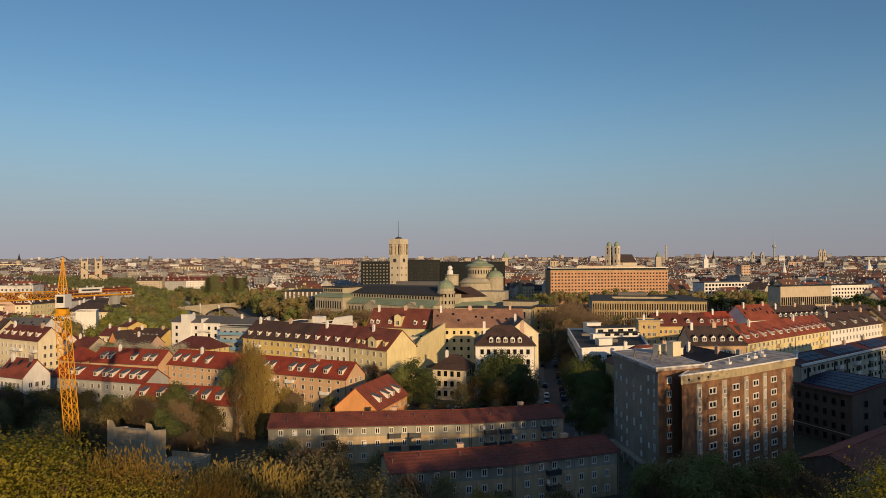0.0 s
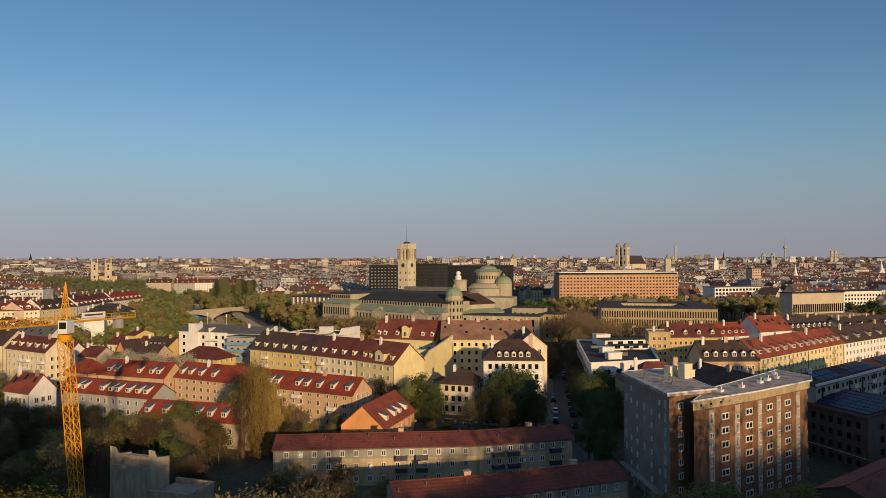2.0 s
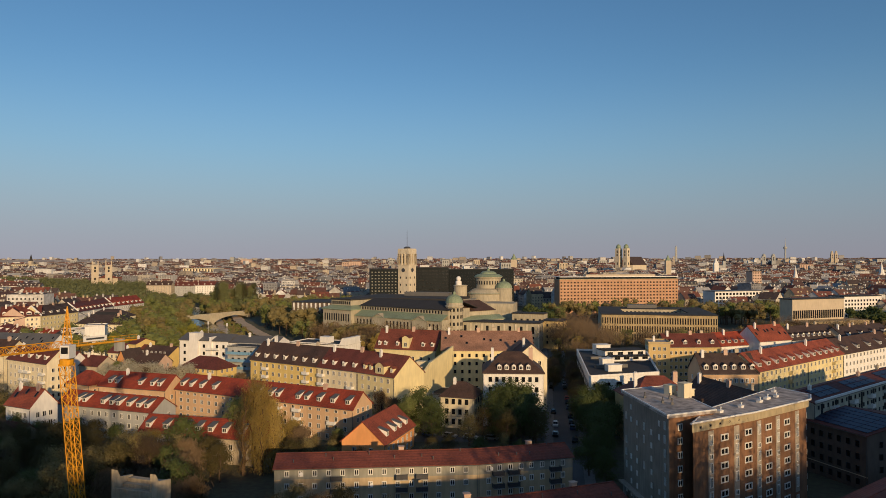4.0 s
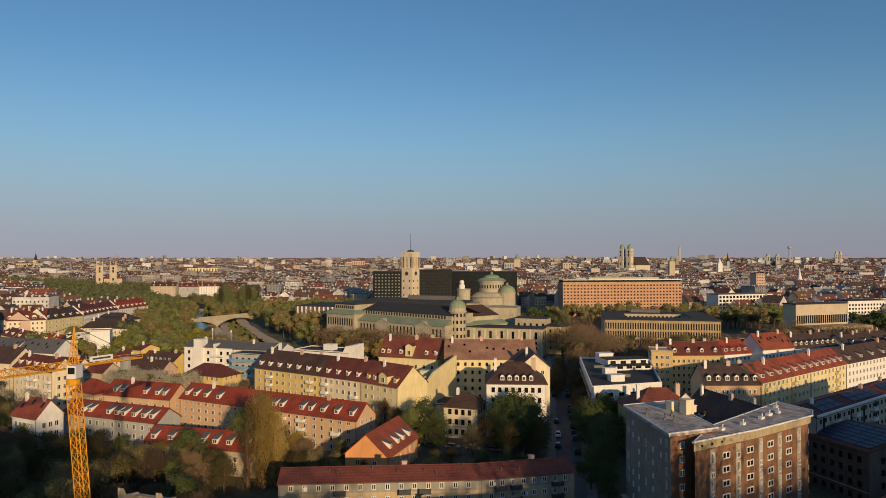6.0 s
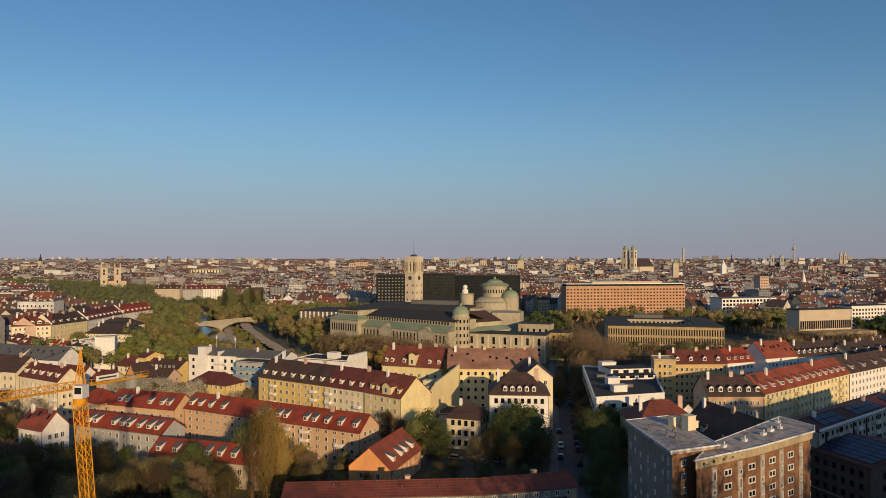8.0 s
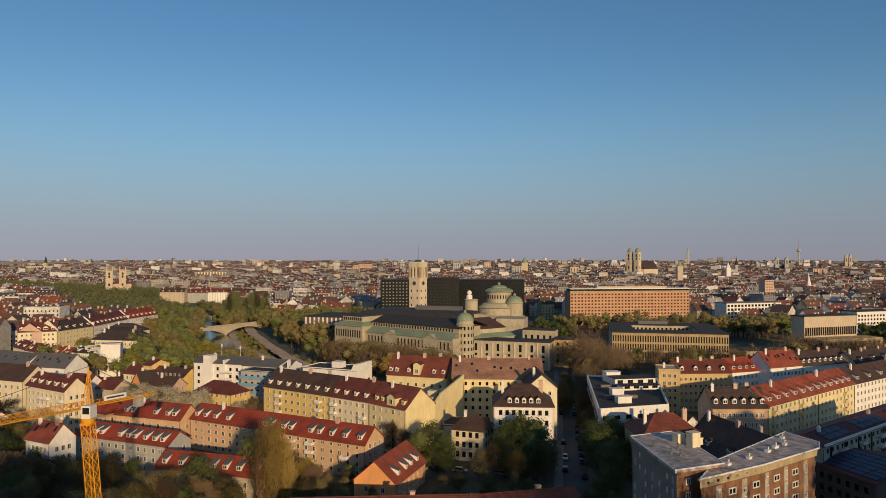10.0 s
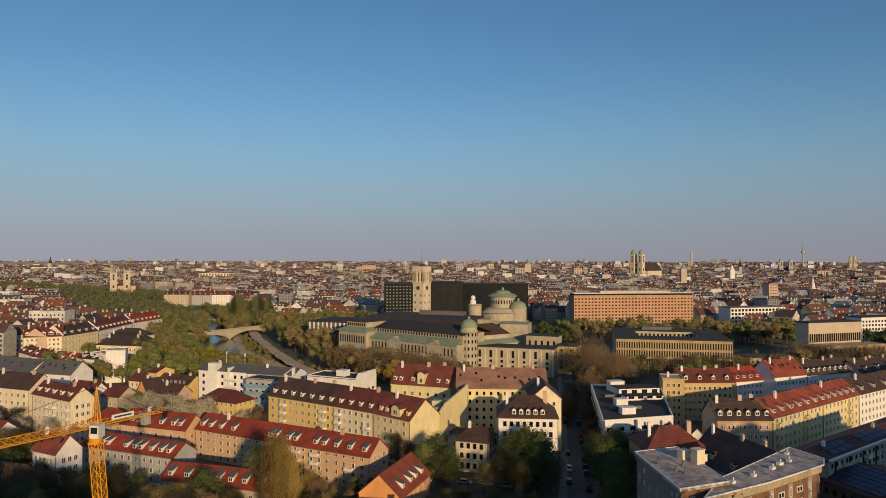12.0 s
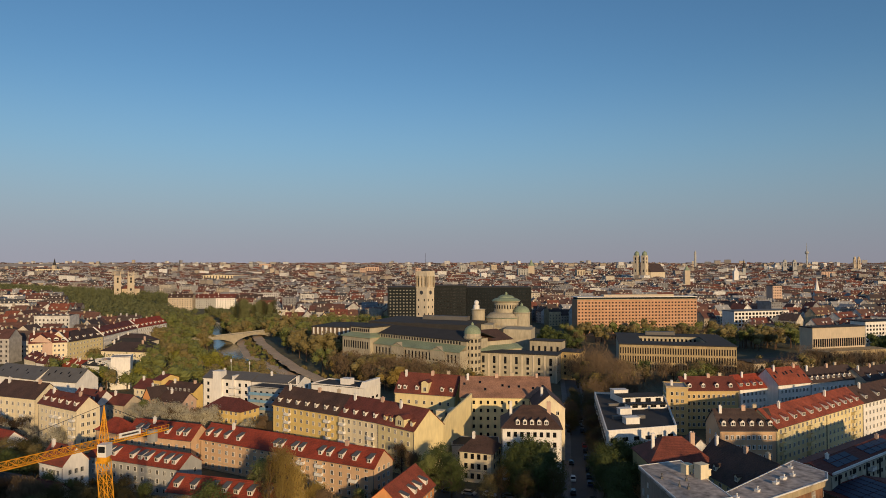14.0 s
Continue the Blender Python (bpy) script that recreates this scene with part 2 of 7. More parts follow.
# ---- mesh tools ----
class Solid:
    """Gathers faces and turns them into one mesh."""

    def __init__(self):
        self.v, self.f, self.m = [], [], []

    def poly(self, pts, k=0):
        i = len(self.v)
        self.v += [tuple(p) for p in pts]
        self.f.append(tuple(range(i, i + len(pts))))
        self.m.append(k)

    def box(self, x0, x1, y0, y1, z0, z1, k=0):
        i = len(self.v)
        self.v += [(x0, y0, z0), (x1, y0, z0), (x1, y1, z0), (x0, y1, z0), (x0, y0, z1), (x1, y0, z1), (x1, y1, z1), (x0, y1, z1)]
        self.f += [tuple(i + j for j in q) for q in ((0, 3, 2, 1), (4, 5, 6, 7), (0, 1, 5, 4), (1, 2, 6, 5), (2, 3, 7, 6), (3, 0, 4, 7))]
        self.m += [k] * 6

    def extrude(self, pts, z0, z1, k=0, top=None):
        """A prism over a plan outline (counter-clockwise)."""
        i, n = len(self.v), len(pts)
        self.v += [(p[0], p[1], z0) for p in pts] + [(p[0], p[1], z1) for p in pts]
        self.f += [tuple(i + j for j in reversed(range(n))), tuple(i + n + j for j in range(n))]
        self.m += [k, k if top is None else top]
        for j in range(n):
            h = (j + 1) % n
            self.f.append((i + j, i + h, i + n + h, i + n + j))
            self.m.append(k)

    def slab(self, pts, thick, k=0):
        """A sheet over a planar outline (counter-clockwise from above), thickened downwards."""
        i, n = len(self.v), len(pts)
        self.v += [tuple(p) for p in pts] + [(p[0], p[1], p[2] - thick) for p in pts]
        self.f += [tuple(i + j for j in range(n)), tuple(i + n + j for j in reversed(range(n)))]
        self.m += [k, k]
        for j in range(n):
            h = (j + 1) % n
            self.f.append((i + h, i + j, i + n + j, i + n + h))
            self.m.append(k)

    def ring(self, prof, sides=16, k=0, cx=0.0, cy=0.0, turn=0.0):
        """A turned body from a profile of (radius, z)."""
        i = len(self.v)
        for r, z in prof:
            for s in range(sides):
                a = 2 * math.pi * (s + turn) / sides
                self.v.append((cx + r * math.cos(a), cy + r * math.sin(a), z))
        for p in range(len(prof) - 1):
            for s in range(sides):
                a, b = i + p * sides + s, i + p * sides + (s + 1) % sides
                self.f.append((a, b, b + sides, a + sides))
                self.m.append(k)
        self.f.append(tuple(i + (len(prof) - 1) * sides + s for s in range(sides)))
        self.m.append(k)

    def rod(self, a, b, r, r2=None, sides=4, k=0):
        a, b = Vector(a), Vector(b)
        d = (b - a).normalized()
        s = d.orthogonal().normalized()
        t = d.cross(s)
        i = len(self.v)
        for c, q in ((a, r), (b, r if r2 is None else r2)):
            for n in range(sides):
                g = 2 * math.pi * (n + 0.5) / sides
                self.v.append(tuple(c + s * (q * math.cos(g)) + t * (q * math.sin(g))))
        for n in range(sides):
            h = (n + 1) % sides
            self.f.append((i + n, i + h, i + sides + h, i + sides + n))
            self.m.append(k)
        self.f += [tuple(i + n for n in reversed(range(sides))), tuple(i + sides + n for n in range(sides))]
        self.m += [k, k]

    def weld(self):
        """Joins corners that coincide, so that sheets that meet make one body."""
        at, to, vs = {}, [], []
        for v in self.v:
            q = tuple(round(c, 3) for c in v)
            if q not in at:
                at[q] = len(vs)
                vs.append(v)
            to.append(at[q])
        self.v, self.f = vs, [tuple(to[i] for i in f) for f in self.f]
        return self

    def mesh(self, name, mats):
        me = bpy.data.meshes.new(name)
        me.from_pydata(self.v, [], self.f)
        for m in mats:
            me.materials.append(m)
        if len(mats) > 1:
            me.polygons.foreach_set("material_index", self.m)
        me.update()
        return me


def part(name, data, parent, m=None, label=""):
    """One mesh as a part under a thing or a part, in its parent's frame."""
    ob = new(name, data)
    ob.parent = parent
    if m is not None:
        ob.matrix_local = m
    return tagged(ob, label)


def thing(name, label, category, m=None, group="", kind=""):
    ob = new(name)
    ob.empty_display_size = 1
    if m is not None:
        ob.matrix_world = m
    return tagged(ob, label, category, group, kind)


CACHE = {}


def window_mesh(w, h, style="double"):
    """Frame with recessed panes in one body, standing proud of the wall, centred on its sill; local y points into the wall."""
    key = ("win", round(w, 2), round(h, 2), style)
    if key not in CACHE:
        b = {"dark": 0.05, "white": 0.17, "broad": 0.24, "dim": 0.3}.get(style, 0.09)
        xs = [-w / 2, -w / 2 + b, w / 2 - b, w / 2] if style == "dark" and w < 1.5 else [-w / 2, -w / 2 + b, -b / 2, b / 2, w / 2 - b, w / 2]
        zs = [0, b, h - b, h]
        s, at = Solid(), {}

        def vert(x, y, z):
            q = (round(x, 4), round(y, 4), round(z, 4))
            if q not in at:
                at[q] = len(s.v)
                s.v.append(q)
            return at[q]

        def face(pts, k):
            s.f.append(tuple(vert(*p) for p in pts))
            s.m.append(k)

        f, g = -0.12, -0.03
        for i in range(len(xs) - 1):
            for j in range(3):
                x0, x1, z0, z1 = xs[i], xs[i + 1], zs[j], zs[j + 1]
                if i % 2 == 1 and j == 1:
                    face([(x0, g, z0), (x1, g, z0), (x1, g, z1), (x0, g, z1)], 1)
                    for p, q in (((x0, z0), (x1, z0)), ((x1, z0), (x1, z1)), ((x1, z1), (x0, z1)), ((x0, z1), (x0, z0))):
                        face([(p[0], f, p[1]), (q[0], f, q[1]), (q[0], g, q[1]), (p[0], g, p[1])], 0)
                else:
                    face([(x0, f, z0), (x1, f, z0), (x1, f, z1), (x0, f, z1)], 0)
        for j in range(3):
            face([(-w / 2, f, zs[j + 1]), (-w / 2, 0.02, zs[j + 1]), (-w / 2, 0.02, zs[j]), (-w / 2, f, zs[j])], 0)
            face([(w / 2, f, zs[j]), (w / 2, 0.02, zs[j]), (w / 2, 0.02, zs[j + 1]), (w / 2, f, zs[j + 1])], 0)
        for i in range(len(xs) - 1):
            face([(xs[i], f, h), (xs[i + 1], f, h), (xs[i + 1], 0.02, h), (xs[i], 0.02, h)], 0)
            face([(xs[i + 1], f, 0), (xs[i], f, 0), (xs[i], 0.02, 0), (xs[i + 1], 0.02, 0)], 0)
        CACHE[key] = s.mesh("window", [{"dark": METALDARK, "dim": P_SLATEGREY}.get(style, FRAME), GLASS])
    return CACHE[key]


def dormer_mesh(style, w, h, slope, wall, roof):
    """A roof window house: front at y = 0, running back into a roof that rises by slope."""
    key = ("dorm", style, w, h, round(slope, 2), wall.name, roof.name)
    if key not in CACHE:
        s = Solid()
        back = h / slope + 0.3
        if style == "shed":
            rise = 0.35 * slope
            back = h / (slope - rise) + 0.2
            s.poly([(-w / 2, 0, -0.3), (w / 2, 0, -0.3), (w / 2, 0, h), (-w / 2, 0, h)])
            for x, q in ((-w / 2, 1), (w / 2, 0)):
                p = [(x, 0, -0.3), (x, 0, h), (x, back, h + rise * back), (x, back, h)]
                s.poly(p if q else p[::-1])
            s.slab([(-w / 2 - 0.15, -0.25, h - 0.25 * rise + 0.12), (w / 2 + 0.15, -0.25, h - 0.25 * rise + 0.12), (w / 2 + 0.15, back, h + rise * back + 0.12), (-w / 2 - 0.15, back, h + rise * back + 0.12)], 0.12, 1)
        else:
            s.box(-w / 2, w / 2, 0, back, -0.3, h)
            g = w * (0.45 if style == "gable" else 0.3)
            n = 2 if style == "gable" else 6
            prof = [(-w / 2 - 0.12 + (w + 0.24) * i / n, h + g * math.sin(math.pi * i / n)) for i in range(n + 1)]
            deep = (h + g) / slope + 0.3
            for i in range(n):
                (xa, za), (xb, zb) = prof[i], prof[i + 1]
                s.slab([(xa, -0.2, za + 0.06), (xb, -0.2, zb + 0.06), (xb, deep, zb + 0.06), (xa, deep, za + 0.06)], 0.1, 1)
            s.poly([(x, 0, z) for x, z in prof])
        CACHE[key] = s.weld().mesh("dormer", [wall, roof])
    return CACHE[key]


def chimney_mesh(w, d, h, mat):
    key = ("chim", w, d, h, mat.name)
    if key not in CACHE:
        s = Solid()
        s.box(-w / 2, w / 2, -d / 2, d / 2, -2.5, h)
        s.box(-w / 2 - 0.08, w / 2 + 0.08, -d / 2 - 0.08, d / 2 + 0.08, h, h + 0.15)
        for i in (-1, 1):
            s.ring([(0.14, h + 0.15), (0.11, h + 0.5)], 8, 0, i * w * 0.22)
        CACHE[key] = s.mesh("chimney", [mat])
    return CACHE[key]


def balcony_mesh(w, mat, rail):
    key = ("balc", w, mat.name, rail.name)
    if key not in CACHE:
        s = Solid()
        s.box(-w / 2, w / 2, -1.3, 0, -0.15, 0)
        s.box(-w / 2, w / 2, -1.32, -1.26, 0.08, 0.95, 1)
        s.box(-w / 2, -w / 2 + 0.06, -1.26, 0, 0.08, 0.95, 1)
        s.box(w / 2 - 0.06, w / 2, -1.26, 0, 0.08, 0.95, 1)
        s.box(-w / 2, w / 2, -1.36, -1.24, 0.98, 1.04, 1)
        for x in (-w / 2 + 0.03, 0, w / 2 - 0.03):
            s.box(x - 0.03, x + 0.03, -1.32, -1.26, 0, 1.0, 1)
        CACHE[key] = s.mesh("balcony", [mat, rail])
    return CACHE[key]


def frame_of(p0, p1):
    """Local frame of a front wall: x along it, y inwards, z up."""
    a = math.degrees(math.atan2(p1[1] - p0[1], p1[0] - p0[0]))
    return pose(p0[0], p0[1], 0, 0, 0, a), math.hypot(p1[0] - p0[0], p1[1] - p0[1])


def windows(parent, m, width, floors, bays, z0, storey, w=1.1, h=1.5, style="double", margin=1.2, skip=(), name="window"):
    """Rows of windows on a wall whose frame is m (x along, y inwards)."""
    me = window_mesh(w, h, style)
    for f in range(floors):
        for b in range(bays):
            if (f, b) in skip:
                continue
            x = margin + (width - 2 * margin) * (b + 0.5) / bays
            part(name, me, parent, m @ Matrix.Translation((x, -0.005, z0 + f * storey)))


def house(label, p0, p1, depth, eave, ridge, wall, roof, form="gable", floors=4, bays=8, storey=2.9, sill=1.0, win=(1.1, 1.5), style="double",
          left=0, right=0, dormers=0, dormer="shed", dormer_roof=None, dormer_wall=None, chimneys=0, skylights=0, balconies=(), category="apartment house", name="house", overhang=0.45,
          group="", skip=(), base=None, hip=0.35, dormer_rows=None, dormer_w=1.5, balcony_mats=None, seed=1, margin=1.2):
    rnd = random.Random(seed)
    m, w = frame_of(p0, p1)
    root = thing(name, label, category, m, group)
    d, o = depth, overhang
    s = Solid()
    s.box(0, w, 0, d, -1.5, eave)
    up = ridge - eave
    slope = up / (d / 2)
    if form == "gable":
        for x, q in ((0, 0), (w, 1)):
            p = [(x, 0, eave), (x, d, eave), (x, d / 2, ridge)]
            s.poly(p if q else p[::-1])
    if form == "side":
        for y, q in ((0, 1), (d, 0)):
            p = [(0, y, eave), (w, y, eave), (w / 2, y, ridge)]
            s.poly(p if q else p[::-1])
        slope = up / (w / 2)
    part("wall", s.mesh("wall", [wall]), root)
    if base is not None:
        b = Solid()
        b.box(-0.08, w + 0.08, -0.08, d + 0.08, -1.5, 1.2)
        part("plinth", b.mesh("plinth", [base]), root)
    r, th, e = Solid(), 0.22, 0.12
    if form == "gable":
        g = min(0.3, o)
        r.slab([(-g, -o, eave - o * slope + e), (w + g, -o, eave - o * slope + e), (w + g, d / 2, ridge + e), (-g, d / 2, ridge + e)], th)
        r.slab([(w + g, d + o, eave - o * slope + e), (-g, d + o, eave - o * slope + e), (-g, d / 2, ridge + e), (w + g, d / 2, ridge + e)], th)
        c = Solid()
        c.box(-g, w + g, d / 2 - 0.15, d / 2 + 0.15, ridge + e - 0.1, ridge + e + 0.08)
        part("ridge_cap", c.mesh("ridge_cap", [roof]), root)
    elif form == "side":
        r.slab([(-o, d + o, eave - o * slope + e), (-o, -o, eave - o * slope + e), (w / 2, -o, ridge + e), (w / 2, d + o, ridge + e)], th)
        r.slab([(w + o, -o, eave - o * slope + e), (w + o, d + o, eave - o * slope + e), (w / 2, d + o, ridge + e), (w / 2, -o, ridge + e)], th)
    elif form == "hip":
        k = min(d * 0.5, w * hip)
        z = eave + e - o * slope
        a, b = (k, d / 2, ridge + e), (w - k, d / 2, ridge + e)
        r.slab([(-o, -o, z), (w + o, -o, z), b, a], th)
        r.slab([(w + o, d + o, z), (-o, d + o, z), a, b], th)
        r.slab([(w + o, -o, z), (w + o, d + o, z), b], th)
        r.slab([(-o, d + o, z), (-o, -o, z), a], th)
    elif form == "mansard":
        k, zb = 1.5, eave + up * 0.68
        q = [(-0.3, -0.3), (w + 0.3, -0.3), (w + 0.3, d + 0.3), (-0.3, d + 0.3)]
        t = [(k, k), (w - k, k), (w - k, d - k), (k, d - k)]
        for i in range(4):
            j = (i + 1) % 4
            r.poly([(*q[i], eave), (*q[j], eave), (*t[j], zb), (*t[i], zb)])
        a, b = (d / 2, d / 2, ridge), (w - d / 2, d / 2, ridge)
        if w < d:
            a = b = (w / 2, d / 2, ridge)
        t = [(*p, zb) for p in t]
        r.poly([t[0], t[1], b, a]), r.poly([t[2], t[3], a, b]), r.poly([t[1], t[2], b]), r.poly([t[3], t[0], a])
        c = Solid()
        c.box(-0.35, w + 0.35, -0.35, d + 0.35, eave - 0.15, eave)
        part("eaves_board", c.mesh("eaves_board", [wall]), root)
        slope = (zb - eave) / (k + 0.3)
    else:
        r.box(-0.15, w + 0.15, -0.15, d + 0.15, eave, eave + 0.25)
        c = Solid()
        out, inn = [(-.2, -.2), (w + .2, -.2), (w + .2, d + .2), (-.2, d + .2)], [(.15, .15), (w - .15, .15), (w - .15, d - .15), (.15, d - .15)]
        for i in range(4):
            j = (i + 1) % 4
            a, b, p, q = out[i], out[j], inn[j], inn[i]
            z0, z1 = eave + .25, ridge
            c.poly([(*a, z0), (*b, z0), (*b, z1), (*a, z1)]), c.poly([(*a, z1), (*b, z1), (*p, z1), (*q, z1)]), c.poly([(*q, z1), (*p, z1), (*p, z0), (*q, z0)])
        part("parapet", c.weld().mesh("parapet", [wall]), root)
    part("roof", r.weld().mesh("roof", [roof]), root)
    if form in ("gable", "hip") and eave > 5:
        g = Solid()
        g.box(-0.2, w + 0.2, -o - 0.12, -o + 0.02, eave - o * slope - 0.12, eave - o * slope + 0.02)
        for x in (0.15, w - 0.25):
            g.box(x, x + 0.1, -0.12, 0, 0, eave - o * slope)
        part("gutter", g.mesh("gutter", [R_GREYMETAL]), root)
    if form in ("gable", "hip", "mansard", "side") and eave > 9:
        g = Solid()
        g.box(-0.1, w + 0.1, -0.16, 0, eave - 0.55 - (o * slope if form == "gable" else 0), eave - 0.25 - (o * slope if form == "gable" else 0))
        part("cornice", g.mesh("cornice", [wall]), root)
        g = Solid()
        g.box(-0.05, w + 0.05, -0.08, 0, sill + storey - 0.75, sill + storey - 0.55)
        part("string_course", g.mesh("string_course", [P_BEIGE if wall is not P_BEIGE else P_CREAM]), root)
    if floors and bays:
        windows(root, Matrix(), w, floors, bays, sill, storey, win[0], win[1], style, margin, skip)
    if right:
        windows(root, pose(w, 0, 0, 0, 0, 90), d, floors, right, sill, storey, win[0], win[1], style)
    if left:
        windows(root, pose(0, d, 0, 0, 0, -90), d, floors, left, sill, storey, win[0], win[1], style)
    if dormers:
        dh = 1.35
        me = dormer_mesh(dormer, dormer_w, dh, slope, dormer_wall or FRAME, dormer_roof or roof)
        wm = window_mesh(dormer_w - 0.3, dh - 0.3, "double")
        spots = dormer_rows or [(i + 0.5) / dormers for i in range(dormers)]
        y0 = 0.9 if form != "mansard" else -0.1
        z0 = eave + y0 * slope if form != "mansard" else eave + 0.6
        for q in spots:
            dm = part("dormer", me, root, Matrix.Translation((q * w, y0, z0 + 0.15)))
            part("window", wm, dm, Matrix.Translation((0, -0.005, 0.12)))
    for i in range(chimneys):
        x = w * (i + 0.5 + rnd.uniform(-0.25, 0.25)) / chimneys
        zz = ridge - 0.8 if form != "flat" else eave + 0.25
        part("chimney", chimney_mesh(rnd.choice((0.9, 1.3)), 0.7, 1.9, rnd.choice((P_BEIGE, P_WHITE, P_ROSE))), root, Matrix.Translation((x, d / 2 + rnd.uniform(-0.12, 0.12) * d, zz)))
    if skylights:
        key = ("sky", round(slope, 2))
        if key not in CACHE:
            k = Solid()
            n = Vector((0, -slope, 1)).normalized()
            for (x0, x1, a0, a1, t, c) in ((-0.45, 0.45, 0, 1.2, 0.1, 0), (-0.37, 0.37, 0.1, 1.1, 0.13, 1)):
                k.slab([tuple(Vector((x, y, y * slope)) + n * t) for x, y in ((x0, a0), (x1, a0), (x1, a1), (x0, a1))], 0.1, c)
            CACHE[key] = k.mesh("skylight", [METALDARK, GLASS])
        for i in range(skylights):
            y = d * rnd.uniform(0.14, 0.33)
            part("skylight", CACHE[key], root, Matrix.Translation((w * (i + 0.5 + rnd.uniform(-0.3, 0.3)) / skylights, y, eave + y * slope + 0.12)))
    if balconies:
        bm = balcony_mesh(2.6, *(balcony_mats or (CONCRETE, WHITEPAINT)))
        for f, q in balconies:
            part("balcony", bm, root, Matrix.Translation((q * w, 0, f * storey + sill - 0.85)))
    return root


def free_tree_meshes(kind, seed, height, spread, leaves, leaf, trunk=0.3):
    """Trunk with limbs, and a crown of many small leaf clumps set round the limb ends."""
    rnd = random.Random(seed)
    t, c = Solid(), Solid()
    tips = []
    h = height
    base = h * (0.18 if kind != "poplar" else 0.06)
    trunk_r = 0.018 * h + 0.05

    def limb(a, d, ln, r, depth):
        b = a + d * ln
        t.rod(a, b, r, r * 0.6, 5 if depth == 0 else 3)
        if depth >= 2:
            tips.append((a, b))
            return
        for _ in range(3 if depth else 4):
            up = 0.5 if kind != "poplar" else 1.6
            nd = (d + Vector((rnd.gauss(0, 0.55), rnd.gauss(0, 0.55), rnd.gauss(up * 0.5, 0.25)))).normalized()
            limb(a + d * ln * rnd.uniform(0.55, 1.0), nd, ln * rnd.uniform(0.5, 0.72), r * 0.55, depth + 1)
        tips.append((a, b))

    p, d = Vector((0, 0, -0.6)), Vector((0, 0, 1))
    steps = 7
    for i in range(steps):
        q = Vector((rnd.gauss(0, 0.012 * h), rnd.gauss(0, 0.012 * h), h * 0.88 * (i + 1) / steps))
        t.rod(p, q, trunk_r * (1 - i / (steps + 0.6)), trunk_r * (1 - (i + 1) / (steps + 0.6)), 6)
        if q.z > base:
            f = (q.z - base) / (h - base)
            prof = math.sin(math.pi * min(1.0, 0.22 + 0.78 * f)) if kind != "poplar" else 0.8 - 0.45 * abs(f - 0.35)
            reach = spread * max(0.25, prof)
            for k in range(4):
                a = rnd.uniform(0, 6.28)
                lift = rnd.uniform(0.15, 0.7) if kind != "poplar" else rnd.uniform(2.2, 3.6)
                nd = Vector((math.cos(a), math.sin(a), lift)).normalized()
                limb(q.lerp(p, rnd.random()), nd, reach * rnd.uniform(0.5, 0.75) * (1.0 if kind != "poplar" else 1.5), trunk_r * 0.3, 0)
        p = q
    verts, faces = [], []
    clump = spread * (0.20 if kind != "poplar" else 0.30)
    for i in range(leaves):
        a, b = tips[rnd.randrange(len(tips))]
        o = a.lerp(b, rnd.uniform(0.3, 1.1)) + Vector((rnd.gauss(0, clump), rnd.gauss(0, clump), rnd.gauss(0, clump * (0.8 if kind != "poplar" else 1.6))))
        o.z = min(max(o.z, base * 0.7), h * 1.03)
        n = ((o - a.lerp(b, 0.6)).normalized() + Vector((o.x, o.y, o.z - 0.55 * h)) / spread + Vector((rnd.gauss(0, .5), rnd.gauss(0, .5), rnd.gauss(0, .5)))).normalized()
        u = n.orthogonal().normalized() * leaf * rnd.uniform(0.6, 1.3)
        v = n.cross(u) * (rnd.uniform(0.5, 0.9) if kind != "twiggy" else 0.2)
        if kind in ("poplar", "twiggy"):
            u = (Vector((rnd.gauss(0, 0.35), rnd.gauss(0, 0.35), 1)).normalized()) * leaf * rnd.uniform(0.8, 2.0)
            v = u.orthogonal().normalized() * leaf * 0.35
        j = len(verts)
        verts += [tuple(o - u), tuple(o + v), tuple(o + u), tuple(o - v)]
        faces.append((j, j + 1, j + 2, j + 3))
    c.v, c.f, c.m = verts, faces, [0] * len(faces)
    return t, c


TREES = {}


def tree_kind(key, kind, n, height, spread, leaves, leaf, leafmat, bark=None):
    TREES[key] = []
    for i in range(n):
        t, c = free_tree_meshes(kind, hash_of(key) + i, height, spread, leaves, leaf)
        TREES[key].append((t.mesh("trunk", [bark or BARK]), c.mesh("crown", [leafmat]), height))


def hash_of(text):
    return sum(ord(ch) * (i + 7) for i, ch in enumerate(text))


TREE_LABELS = {}


def tree(key, x, y, z=0.0, height=None, rnd=random, wide=1.0):
    trunk, crown, h = TREES[key][rnd.randrange(len(TREES[key]))]
    k = (height or h) / h
    root = new("tree")
    root.matrix_world = pose(x, y, z, 0, 0, rnd.uniform(0, 360)) @ Matrix.Diagonal((k * wide, k * wide, k, 1))
    tagged(root, TREE_LABELS[key][0], "tree", TREE_LABELS[key][1])
    part("trunk", trunk, root)
    part("crown", crown, root)
    return root


# ---- ground and river ----
RIVER = [(-620, 1120), (-455, 940), (-335, 785), (-250, 610), (-205, 510), (-140, 420), (-70, 345), (10, 330)]


BANKPATH = [(-240, 660), (-209, 588), (-168, 508), (-139, 454), (-106, 402), (-84, 366)]


def path_distance(x, y):
    return line_distance(BANKPATH, x, y)


def river_distance(x, y):
    return line_distance(RIVER, x, y)


